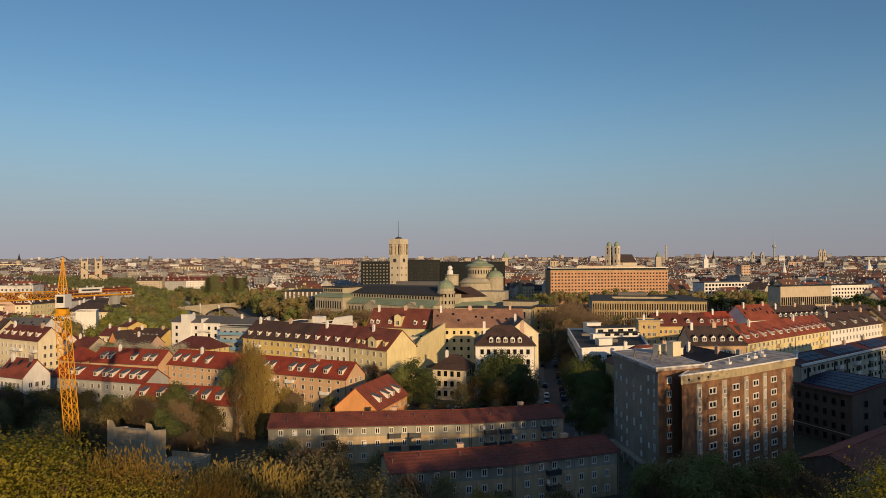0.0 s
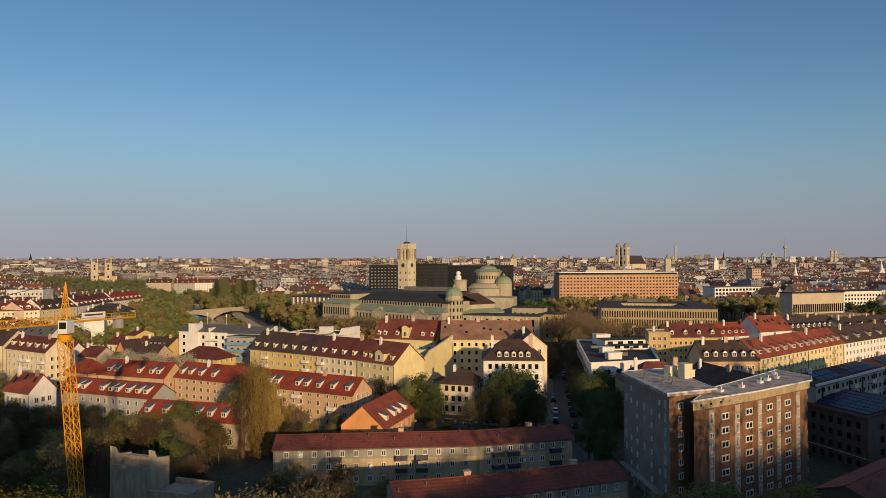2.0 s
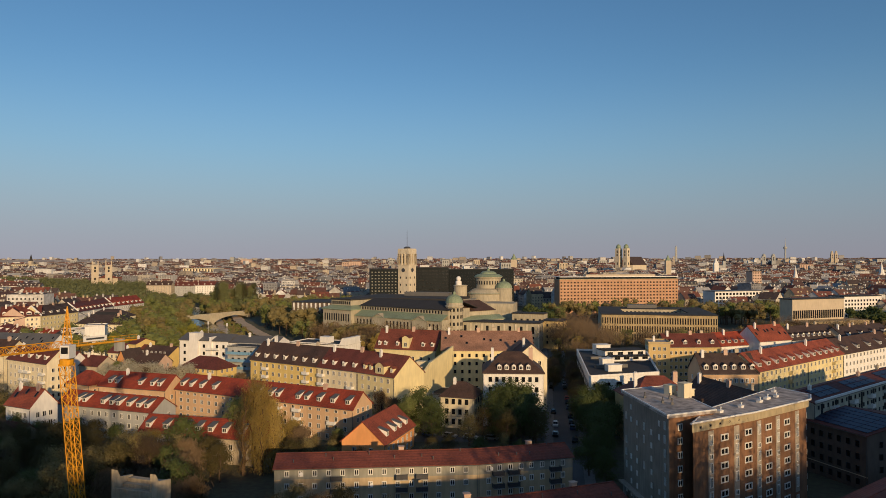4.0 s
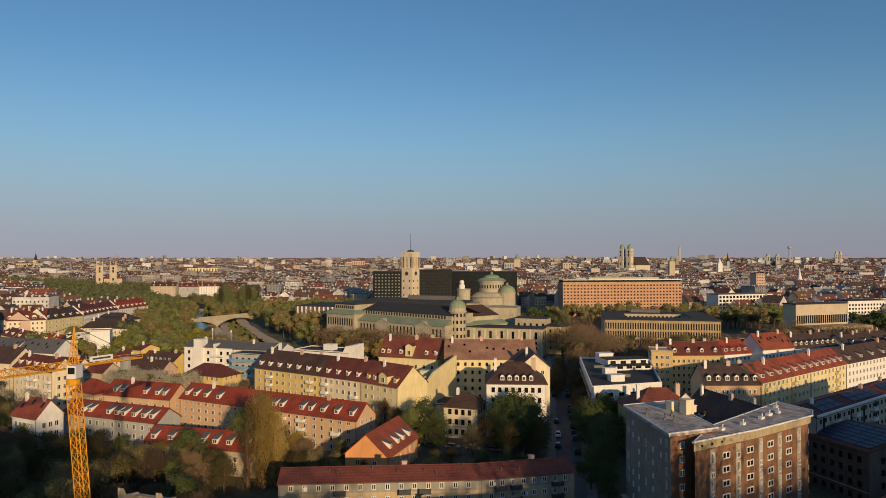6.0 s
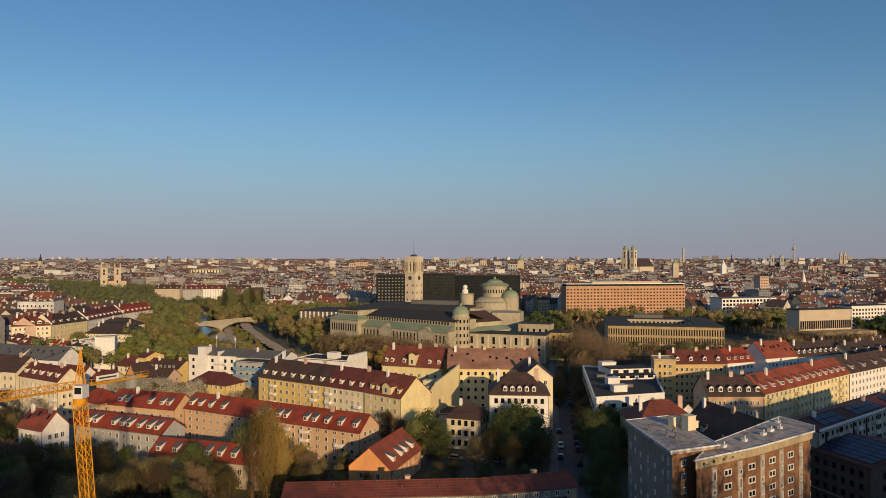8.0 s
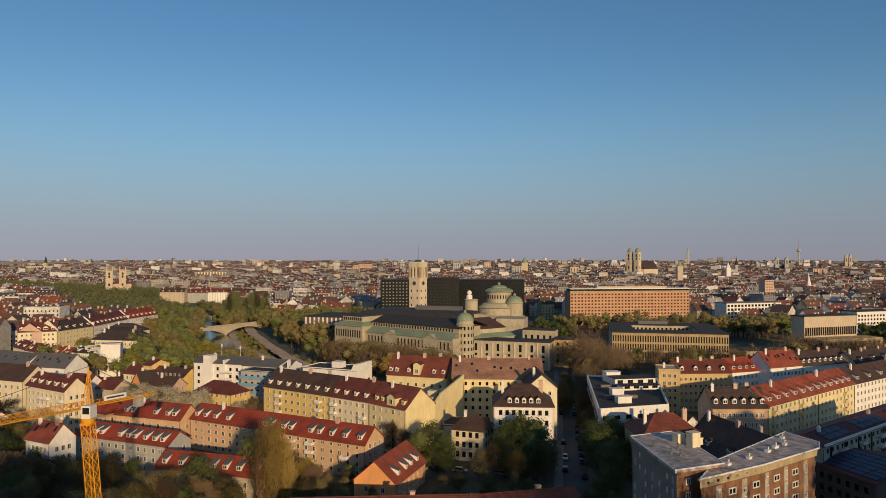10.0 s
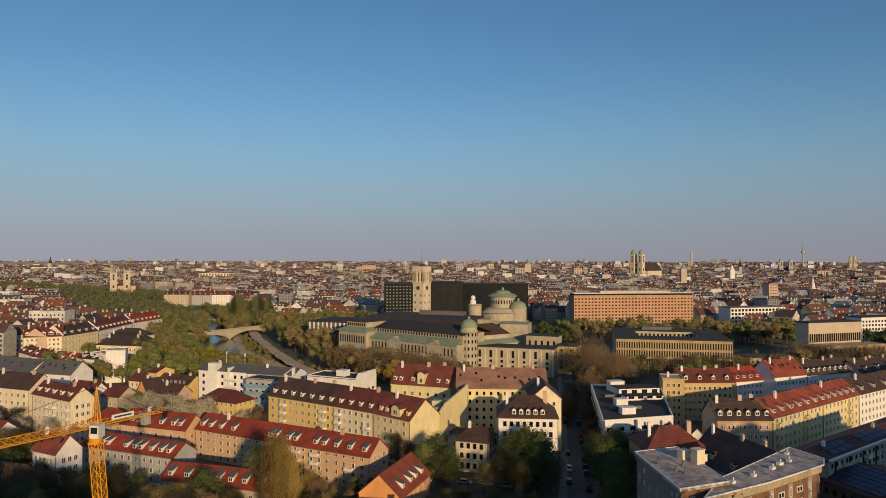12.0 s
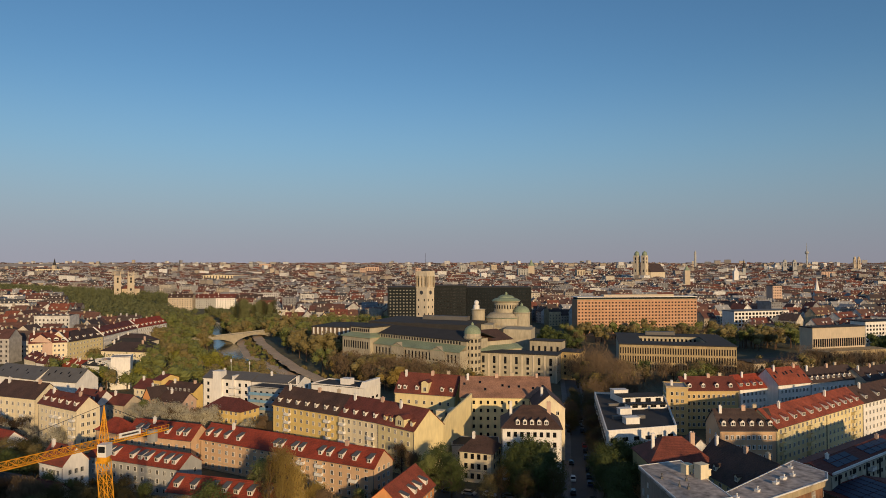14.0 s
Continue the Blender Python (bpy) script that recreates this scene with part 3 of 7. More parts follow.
def line_distance(line, x, y):
    best = 1e9
    for (ax, ay), (bx, by) in zip(line, line[1:]):
        dx, dy = bx - ax, by - ay
        k = max(0.0, min(1.0, ((x - ax) * dx + (y - ay) * dy) / (dx * dx + dy * dy)))
        best = min(best, math.hypot(x - ax - k * dx, y - ay - k * dy))
    return best


def far_rise(y):
    """The town climbs gently towards the horizon."""
    return 50 * (max(0.0, y - 2200) / 2600) ** 1.3


def ground_z(x, y):
    s = max(0.0, min(1.0, (92 - y) / 55))
    hill = 15.5 * s * s * (3 - 2 * s)
    # unseen rise behind the camera, added to lift the shade-casting trees
    if y < 0:
        hill += min(1.0, -y / 50) * 11
    bed = 0.0
    if -700 < x < 60 and 300 < y < 1150:
        fade = max(0.0, min(1.0, (-x - 60) / 60))
        bed = -4.5 * max(0.0, min(1.0, (34 - river_distance(x, y)) / 14)) * fade
    return hill + bed + far_rise(y)


def build_ground():
    xs = [-6000, -4000, -2500, -1500, -1000] + list(range(-720, 320, 10)) + [400, 600, 900, 1500, 2500, 4000, 6000]
    ys = [-1500, -800, -400, -200, -100, -50] + list(range(0, 1160, 10)) + [1300, 1600, 2200] + list(range(2400, 4900, 150))
    v = [(x, y, ground_z(x, y)) for y in ys for x in xs]
    n = len(xs)
    f = [(j * n + i, j * n + i + 1, (j + 1) * n + i + 1, (j + 1) * n + i) for j in range(len(ys) - 1) for i in range(n - 1)]
    s = Solid()
    s.v, s.f, s.m = v, f, [0] * len(f)
    tagged(new("ground", s.mesh("ground", [GRASS])), "dark town ground of grass, yards and earth", "ground", kind="structure")


def ribbon(pts, width, z, shift=0.0):
    """A strip along a line in plan."""
    s = Solid()
    edge = []
    for i, p in enumerate(pts):
        a, b = pts[max(0, i - 1)], pts[min(len(pts) - 1, i + 1)]
        d = Vector((b[0] - a[0], b[1] - a[1], 0)).normalized()
        nrm = Vector((-d.y, d.x, 0))
        c = Vector((p[0], p[1], z)) + nrm * shift
        edge.append((c + nrm * width / 2, c - nrm * width / 2))
    for (a, b), (c, d) in zip(edge, edge[1:]):
        s.poly([b, d, c, a])
    return s


build_ground()
tagged(new("water", ribbon(RIVER, 23, -3.2).mesh("water", [WATER])), "slow greenish river water", "river", kind="structure")


def bank_strip(name, label, line, offsets, mat, steps=14):
    """A bank of gravel beside the river: cross sections of (offset, height) along a line, with an uneven edge."""
    rnd = random.Random(8)
    rows = []
    for (ax, ay), (bx, by) in zip(line, line[1:]):
        d = Vector((bx - ax, by - ay, 0)).normalized()
        nrm = Vector((-d.y, d.x, 0))
        for i in range(steps):
            c = Vector((ax + (bx - ax) * i / steps, ay + (by - ay) * i / steps, 0))
            rows.append([c + nrm * (o + rnd.gauss(0, .5)) + Vector((0, 0, h + rnd.gauss(0, .06))) for o, h in offsets])
    s = Solid()
    for a, b in zip(rows, rows[1:]):
        for k in range(len(offsets) - 1):
            s.poly([a[k + 1], b[k + 1], b[k], a[k]][::-1])
    tagged(new(name, s.mesh(name, [mat])), label, "river bank", kind="structure")


bank_strip("gravel_bank", "pale gravel bank beside the river", RIVER[2:6], ((8.5, -3.35), (11.5, -2.8), (15.5, -2.5), (17.5, -2.75)), GRAVELBANK)
bank_strip("gravel_path", "worn tan gravel path along the river wall", BANKPATH, ((-4.5, -.3), (-3.4, .3), (-2.8, .45), (2.8, .45), (3.6, .2), (8, -2.9)), GRAVELBANK)
STREET = [(16, 118), (24, 190), (29.5, 240), (37, 320), (45.5, 440)]
tagged(new("road", ribbon(STREET, 7.5, 0.05).mesh("road", [ASPHALT])), "shaded asphalt side street", "road", kind="structure")
for sh in (5.1, -5.1):
    st = ribbon(STREET, 2.6, 0.17, sh)
    s = Solid()
    for q in st.f:
        s.slab([st.v[i] for i in q], 0.2)
    tagged(new("pavement", s.mesh("pavement", [PAVING])), "grey paved footway with a raised kerb", "pavement", kind="structure")
tagged(new("road", ribbon([(-160, 262), (-60, 214), (-20, 205), (24, 208)], 7, 0.04).mesh("road", [ASPHALT])), "narrow asphalt street between the houses", "road", kind="structure")
tagged(new("road", ribbon([(24, 208), (62, 216), (100, 218), (170, 280)], 7, 0.04).mesh("road", [ASPHALT])), "asphalt street in front of the row houses", "road", kind="structure")
# backdrop strip at the horizon, distance haze put into its colour
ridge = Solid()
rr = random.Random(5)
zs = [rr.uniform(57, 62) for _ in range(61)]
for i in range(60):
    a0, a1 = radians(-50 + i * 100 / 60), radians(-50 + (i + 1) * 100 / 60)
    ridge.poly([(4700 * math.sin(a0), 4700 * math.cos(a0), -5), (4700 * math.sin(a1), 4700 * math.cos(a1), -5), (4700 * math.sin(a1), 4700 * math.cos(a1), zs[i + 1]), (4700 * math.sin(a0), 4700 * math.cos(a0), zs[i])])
HAZE = material("painted_distance_haze", (0.17, 0.175, 0.215), 1.0, 0.2, 30, 0.02, 0)
tagged(new("backdrop", ridge.mesh("backdrop", [HAZE])), "grey backdrop strip with distance haze in its colour", "distance", kind="structure")

# ---- houses of the near quarter ----
SHED = dict(dormer="shed", dormer_roof=R_GREYMETAL, dormer_wall=P_WHITE, dormer_w=1.5)


def low_block(label, p0, p1, bays, balconies, lower):
    h = house(label, p0, p1, 10, 8.3, 10.1, lower, R_LOWRED, floors=3, bays=bays, storey=2.72, sill=0.95, win=(1.05, 1.35), style="white", right=2,
              balconies=balconies, balcony_mats=(CONCRETE, METALDARK), group="low shaded blocks", seed=bays)
    w = math.hypot(p1[0] - p0[0], p1[1] - p0[1])
    s = Solid()
    s.box(-0.003, w + 0.003, -0.004, 0.3, 5.85, 8.3)
    part("upper_band", s.mesh("upper_band", [P_SLATEGREY]), h)
    pr = random.Random(bays)
    for i in range(int(w / 5)):
        q = Solid()
        q.ring([(.09, -.3), (.09, .55), (.15, .6), (.15, .7)], 6)
        y = pr.uniform(1.2, 4.6)
        part("vent_pipe", q.mesh("vent_pipe", [R_GREYMETAL]), h, Matrix.Translation((w * (i + pr.random()) / int(w / 5), y, 8.42 + y * .36)))
    q = Solid()
    q.box(-.6, .6, -.5, .5, -.6, .9), q.box(-.7, .7, -.6, .6, .9, 1.02)
    part("chimney", q.mesh("chimney", [P_ROSE]), h, Matrix.Translation((w * .62, 5.6, 10)))
    for x, f in ((.13, 2), (.47, 1)) if bays > 7 else ((.3, 1),):
        q = Solid()
        q.ring([(.05, 0), (.3, .06), (.45, .16), (.43, .17), (.28, .1)], 14)
        q.rod((0, 0, .1), (0, 0, .45), .03)
        part("satellite_dish", q.mesh("satellite_dish", [WHITEPAINT]), h, Matrix.Translation((x * w, -.35, 1.6 + f * 2.72)) @ pose(0, 0, 0, 70, 0, 25), "white satellite dish")
    return h


low_block("long low block with dark red roof and grey upper storey", (-44, 147.3), (-0.1, 153.2), 14, [(1, .3), (2, .3), (1, .62), (2, .62), (1, .72), (2, .72)], P_SAND)
low_block("low block with dark red roof and barred balconies", (-0.1, 153.2), (21.5, 159.9), 8, [(1, .2), (2, .2), (1, .36), (2, .36), (1, .8), (2, .8)], P_SAND)
low_block("low grey-green block with dark red roof and grey upper storey", (-13.8, 116.6), (7.7, 122.7), 7, [(1, .9)], P_SAND)
low_block("low grey-green block with dark red roof and downpipes", (7.7, 122.7), (28, 131.7), 7, [(1, .35), (2, .35)], P_SAND)
# deep shade is put into this block's dark wall colour
low_block("low block with dark red roof and deep shade in its wall colour", (66, 119.5), (104, 151.5), 12, [], P_DARKBROWN)

house("long peach house with red roof and grey shed dormers", (-102.5, 227.4), (-36.4, 198), 10, 10.2, 14.3, P_PEACH, R_RED, floors=4, bays=22, storey=2.55, sill=0.8, win=(1.15, 1.4), right=3,
      dormers=13, dormer_rows=[.03, .085, .15, .23, .455, .485, .56, .60, .71, .755, .82, .89, .965], balconies=[(1, .62), (2, .62), (3, .62), (1, .72), (2, .72), (3, .72), (2, .9)], chimneys=2, **SHED)
house("peach house with red roof and grey shed dormers", (-132, 232), (-104.5, 224.2), 10, 10.2, 14.3, P_PEACH, R_RED, floors=3, bays=8, storey=2.8, left=2, right=2,
      dormers=5, dormer_rows=[.15, .25, .6, .78, .88], chimneys=1, **SHED)
# grey plaster here stands in for shade on beige-white walls
house("beige-white house with shade-grey walls, red roof and white dormers", (-131, 207.5), (-95, 195.8), 9.5, 9.2, 12.4, P_GREY, R_RED, floors=3, bays=12, storey=2.7, right=2,
      dormers=8, dormer_rows=[.2, .27, .47, .56, .63, .74, .84, .92], **SHED)
house("low house with red roof and grey shed dormers", (-92.5, 183.2), (-54.5, 174.8), 9, 7, 10.5, P_BEIGE, R_RED, floors=2, bays=10, storey=2.7, right=2,
      dormers=8, dormer_rows=[.06, .2, .36, .46, .56, .67, .8, .92], **SHED)
house("white gabled house with weathered red roof", (-135.5, 190.6), (-125, 186), 8, 12.4, 16.7, P_WHITE, R_ORANGE, floors=4, bays=5, storey=2.7, right=3, chimneys=2, skylights=3)
house("small orange gabled house with red roof and shed dormers", (-24.2, 175.9), (-18.5, 197.4), 12.0, 6.2, 11.4, P_ORANGE, R_ORANGE, floors=2, bays=6, storey=2.6, sill=0.7, left=2,
      dormers=4, dormer_rows=[.2, .45, .62, .82], **SHED)
house("yellow apartment house with dark brown roof and white dormers", (-87.9, 259.9), (-57.8, 242.8), 14, 15.6, 21.4, P_YELLOW, R_BROWN, floors=5, bays=10, storey=3.0, sill=1.0, left=3,
      dormers=7, dormer="gable", dormer_w=1.3, dormer_wall=P_WHITE, balconies=[(1, .25), (2, .25), (3, .25), (4, .25), (1, .85), (2, .85), (3, .85), (4, .85)], chimneys=3)
house("cream apartment house with red-brown roof", (-57.8, 242.8), (-41.5, 232.7), 14, 15.6, 21.4, P_CREAM, R_DARKRED, floors=5, bays=6, storey=3.0,
      dormers=4, dormer="gable", dormer_w=1.3, dormer_wall=P_WHITE, balconies=[(1, .12), (2, .12), (3, .12), (4, .12), (1, .85), (2, .85), (3, .85)], chimneys=2)
corner = house("pale yellow corner house with red roof and arched dormer", (-41.5, 232.7), (-27.4, 221.5), 14, 15.6, 21.4, P_PALEYEL, R_LOWRED, floors=5, bays=5, storey=3.0,
               dormers=3, dormer_rows=[.15, .32, .88], dormer="gable", dormer_w=1.3, dormer_wall=P_PALEYEL, chimneys=1)
dm = part("dormer", dormer_mesh("arch", 4.2, 2.4, 0.83, P_PALEYEL, R_DARKRED), corner, Matrix.Translation((11, 0.05, 15.9)))
part("window", window_mesh(1.6, 1.6), dm, Matrix.Translation((0, -0.005, 0.4)))


def firewall():
    """The blank yellow gable wall with its stepped top behind the corner house."""
    m, w = frame_of((-19.2, 232.2), (-9.8, 259.5))
    root = thing("rear_wing", "yellow rear wing with a tall blank fire wall", "apartment house", m)
    s = Solid()
    s.box(0, w, .55, 9, -1.5, 13.2)
    part("wall", s.mesh("wall", [P_PALEYEL]), root)
    s = Solid()
    s.box(-.1, w + .1, .56, 9.2, 13.2, 13.5)
    part("roof", s.mesh("roof", [R_SLATE]), root, label="dark flat roof behind the fire wall")
    prof = [(0, 15.5), (1.6, 15.2), (7, 17.6), (w - 9, 19.4), (w, 20.8)]
    s = Solid()
    for y, q in ((0, 1), (.5, 0)):
        p = [(0, y, -1.5), (w, y, -1.5)] + [(x, y, z) for x, z in reversed(prof)]
        s.poly(p if q else p[::-1])
    s.poly([(0, .5, -1.5), (0, 0, -1.5), (0, 0, 15.5), (0, .5, 15.5)])
    s.poly([(w, 0, -1.5), (w, .5, -1.5), (w, .5, 20.8), (w, 0, 20.8)])
    part("fire_wall", s.mesh("fire_wall", [P_PALEYEL]), root, label="tall blank yellow fire wall with a rising top")
    t = Solid()
    for (xa, za), (xb, zb) in zip(prof, prof[1:]):
        t.slab([(xa, -0.08, za + 0.12), (xb, -0.08, zb + 0.12), (xb, 0.58, zb + 0.12), (xa, 0.58, za + 0.12)], 0.12)
    part("coping", t.mesh("coping", [P_PALEYEL]), root)
    for x, y, ww, hh in ((4, 3, 3.2, 2.4), (12, 5, 2.6, 3.4), (19, 3.5, 4, 2.6)):
        t = Solid()
        t.box(x, x + ww, y, y + 2.6, 13.5, 13.5 + hh), t.box(x - .15, x + ww + .15, y - .15, y + 2.75, 13.5 + hh, 13.65 + hh)
        part("roof_house", t.mesh("roof_house", [P_CREAM]), root, label="cream stair house on the roof")


firewall()
house("cream apartment house with faded pink roof", (-14.5, 261.2), (20.5, 262), 22, 19.2, 25.2, P_PALEYEL, R_PINK, floors=6, bays=12, storey=3.05, sill=1.2, win=(0.9, 1.3), style="dark", chimneys=4, skylights=8)
ornate = house("ornate cream house with red roof and gabled dormers", (-42, 275), (-17, 268), 14, 18.3, 25, P_PALEYEL, R_LOWRED, floors=5, bays=7, storey=3.2, right=2, dormers=5, dormer_rows=[.06, .16, .36, .78, .93], dormer="gable", dormer_wall=P_WHITE, dormer_w=1.3, chimneys=3)
for gx, gw, gh in ((13.2, 3.0, 3.9),):
    dm = part("dormer", dormer_mesh("arch", gw, gh, 0.957, P_PALEYEL, R_DARKRED), ornate, Matrix.Translation((gx, 0.03, 18.5)), "curved cream gable")
    part("window", window_mesh(1.2, 1.7), dm, Matrix.Translation((0, -0.005, 0.5)))
house("gabled house with brown roof beside the street", (13, 245.5), (24, 246), 17, 18.8, 23.4, P_CREAM, R_BROWN, form="side", floors=6, bays=3, storey=3.0, right=5, chimneys=1, overhang=0.3)
house("white corner house with brown hipped roof and white dormers", (1.3, 221.8), (20.6, 221.8), 17, 17.2, 22.8, P_WHITE, R_BROWN, form="hip", floors=5, bays=8, storey=3.2, sill=1.4, win=(1.1, 1.6),
      style="dark", left=4, right=6, dormers=5, dormer_rows=[.27, .39, .51, .63, .75], dormer="gable", dormer_wall=P_WHITE, dormer_w=1.3, chimneys=2)
house("small cream villa with grey-brown hipped roof", (-12.5, 220.2), (-1.8, 217.2), 11, 10, 13.8, P_CREAM, R_BROWN, form="hip", floors=3, bays=4, storey=3.15, sill=1.2, win=(1.1, 1.7), style="dark", right=3, chimneys=1, category="villa")
house("low annex with dark flat roof in the yard", (-16, 236), (0.5, 236.5), 12, 7, 7.4, P_GREY, R_SLATE, form="flat", floors=2, bays=5, category="annex")

house("brown-roofed house with white dormers and ornate facade", (71.5, 225), (89.6, 226.6), 12, 17.0, 22.4, P_PEACH, R_DARK, floors=5, bays=9, storey=3.1, sill=1.3, style="white", dormers=6, dormer="gable", dormer_wall=P_WHITE, dormer_w=1.4, chimneys=3, left=2)
house("yellow row house with bright red roof", (89.5, 226.5), (116, 250.3), 12, 17.6, 22.6, P_PALEYEL, R_ORANGE, floors=6, bays=11, storey=2.85, sill=1.0, left=0, dormers=6, dormer="shed", dormer_w=2.0, dormer_wall=P_WHITE, dormer_roof=R_ORANGE, chimneys=1, balconies=[(f, .09) for f in (1, 2, 3, 4, 5)] + [(f, .62) for f in (2, 3, 4, 5)], balcony_mats=(P_PALEYEL, P_PALEYEL))
house("yellow row house with red roof and white dormers", (116, 250.3), (138.5, 270.5), 12, 17.6, 22.6, P_PALEYEL, R_ORANGE, floors=6, bays=9, storey=2.85, sill=1.0, dormers=6, dormer="shed", dormer_w=1.8, dormer_wall=P_WHITE, dormer_roof=R_ORANGE, chimneys=1, balconies=[(f, .7) for f in (1, 2, 3, 4, 5)], balcony_mats=(P_PALEYEL, P_PALEYEL))
house("white row house with brown roof", (138.5, 270.5), (178, 303), 12, 17.5, 22.3, P_WHITE, R_BROWN, floors=6, bays=16, storey=2.85, sill=1.0, dormers=5, dormer="shed", dormer_w=1.8, dormer_roof=R_BROWN, chimneys=2)
house("cream narrow house with roof terrace", (69.5, 287.5), (78, 286.5), 12, 19, 19.6, P_OCHRE, R_GRAVEL, form="flat", floors=6, bays=3, storey=3.0, left=3, chimneys=1)
house("ochre house with red roof", (79, 297), (102.5, 299.5), 12, 16.5, 21.2, P_OCHRE, R_DARKRED, floors=5, bays=10, storey=3.0, dormers=4, dormer="gable", dormer_wall=P_WHITE, chimneys=3)
house("white house with red roof and white dormers", (104, 302.5), (120.5, 310), 12, 16.3, 21.2, P_WHITE, R_RED, floors=5, bays=7, storey=3.0, dormers=5, dormer="shed", dormer_w=1.7, chimneys=1)
house("tall white house with orange-red roof", (120.5, 303.5), (138, 312.5), 13, 18.3, 24.2, P_WHITE, R_ORANGE, floors=5, bays=8, storey=3.3, chimneys=2, skylights=7)
house("white house with dark roof and white dormers", (138, 312.5), (166, 327.5), 12, 17.8, 23, P_WHITE, R_DARK, floors=5, bays=11, storey=3.2, dormers=9, dormer="gable", dormer_wall=P_WHITE, dormer_w=1.4, chimneys=3)
house("house with dark roof and chimneys", (166, 322), (200, 345), 12, 17.5, 22, P_BEIGE, R_DARK, floors=5, bays=11, storey=3.1, dormers=4, dormer="gable", dormer_wall=P_WHITE, chimneys=5)
house("white house with brown roof beside the yard", (178, 300), (205, 322), 12, 18, 23, P_OCHRE, R_BROWN, floors=5, bays=8, storey=3.1, dormers=4, dormer="gable", dormer_wall=P_WHITE, chimneys=3)
solar_house = house("long pale block with dark red roof and solar panels", (84, 178.5), (141, 229), 11, 17.2, 18.9, P_MOSS, R_DARKRED, floors=6, bays=26, storey=2.85, sill=0.9, win=(.8, 1.1), style="dark", category="apartment block",
                    balconies=[(f, q) for f in (1, 2, 3, 4, 5) for q in (.14, .3, .46, .62, .78, .94)], chimneys=3)
# dark walls here carry the shade in their colour
dark_block = house("block with blue solar roof and shade in its wall colour", (82.5, 180), (88.8, 163.7), 27, 12.8, 15.2, P_DARKBROWN, R_DARKRED, floors=4, bays=6, storey=2.9, style="dark", right=4, category="apartment block")


def solar_rows(parent, rows):
    """Panels lying on a roof slope: x0, x1, y0, y1 along the slope, eave height, slope."""
    for x0, x1, y0, y1, z, k in rows:
        s = Solid()
        s.slab([(x0, y0, z + y0 * k + 0.32), (x1, y0, z + y0 * k + 0.32), (x1, y1, z + y1 * k + 0.32), (x0, y1, z + y1 * k + 0.32)], 0.08)
        part("solar_panel", s.mesh("solar_panel", [SOLAR]), parent, label="dark blue solar panel")


k = 1.7 / 5.5
solar_rows(solar_house, [(x, x + 4.1, y, y + 1.7, 17.2, k) for x in (6, 10.4, 14.8, 26, 30.4, 34.8, 39.2, 50, 54.4, 58.8, 63.2, 70) for y in (1.0, 3.0)])
solar_rows(dark_block, [(x, x + 3.9, y, y + 1.7, 12.8, 2.4 / 13.5) for x in (0.6, 4.7, 8.8, 12.9) for y in (1.0, 3.0, 5.0, 7.0, 9.0, 11.0)])
s = Solid()
s.box(-.1, 76.2, -.75, -.3, 17.2, 17.75)
part("eaves_edge", s.mesh("eaves_edge", [WHITEPAINT]), solar_house, label="pale metal eaves edge")
for i in range(9):
    s = Solid()
    s.box(4 + i * 8.4, 5.1 + i * 8.4, -.06, .1, 0, 16.8)
    part("stair_glazing", s.mesh("stair_glazing", [DARKGLASS]), solar_house, label="dark vertical strip of stair windows")


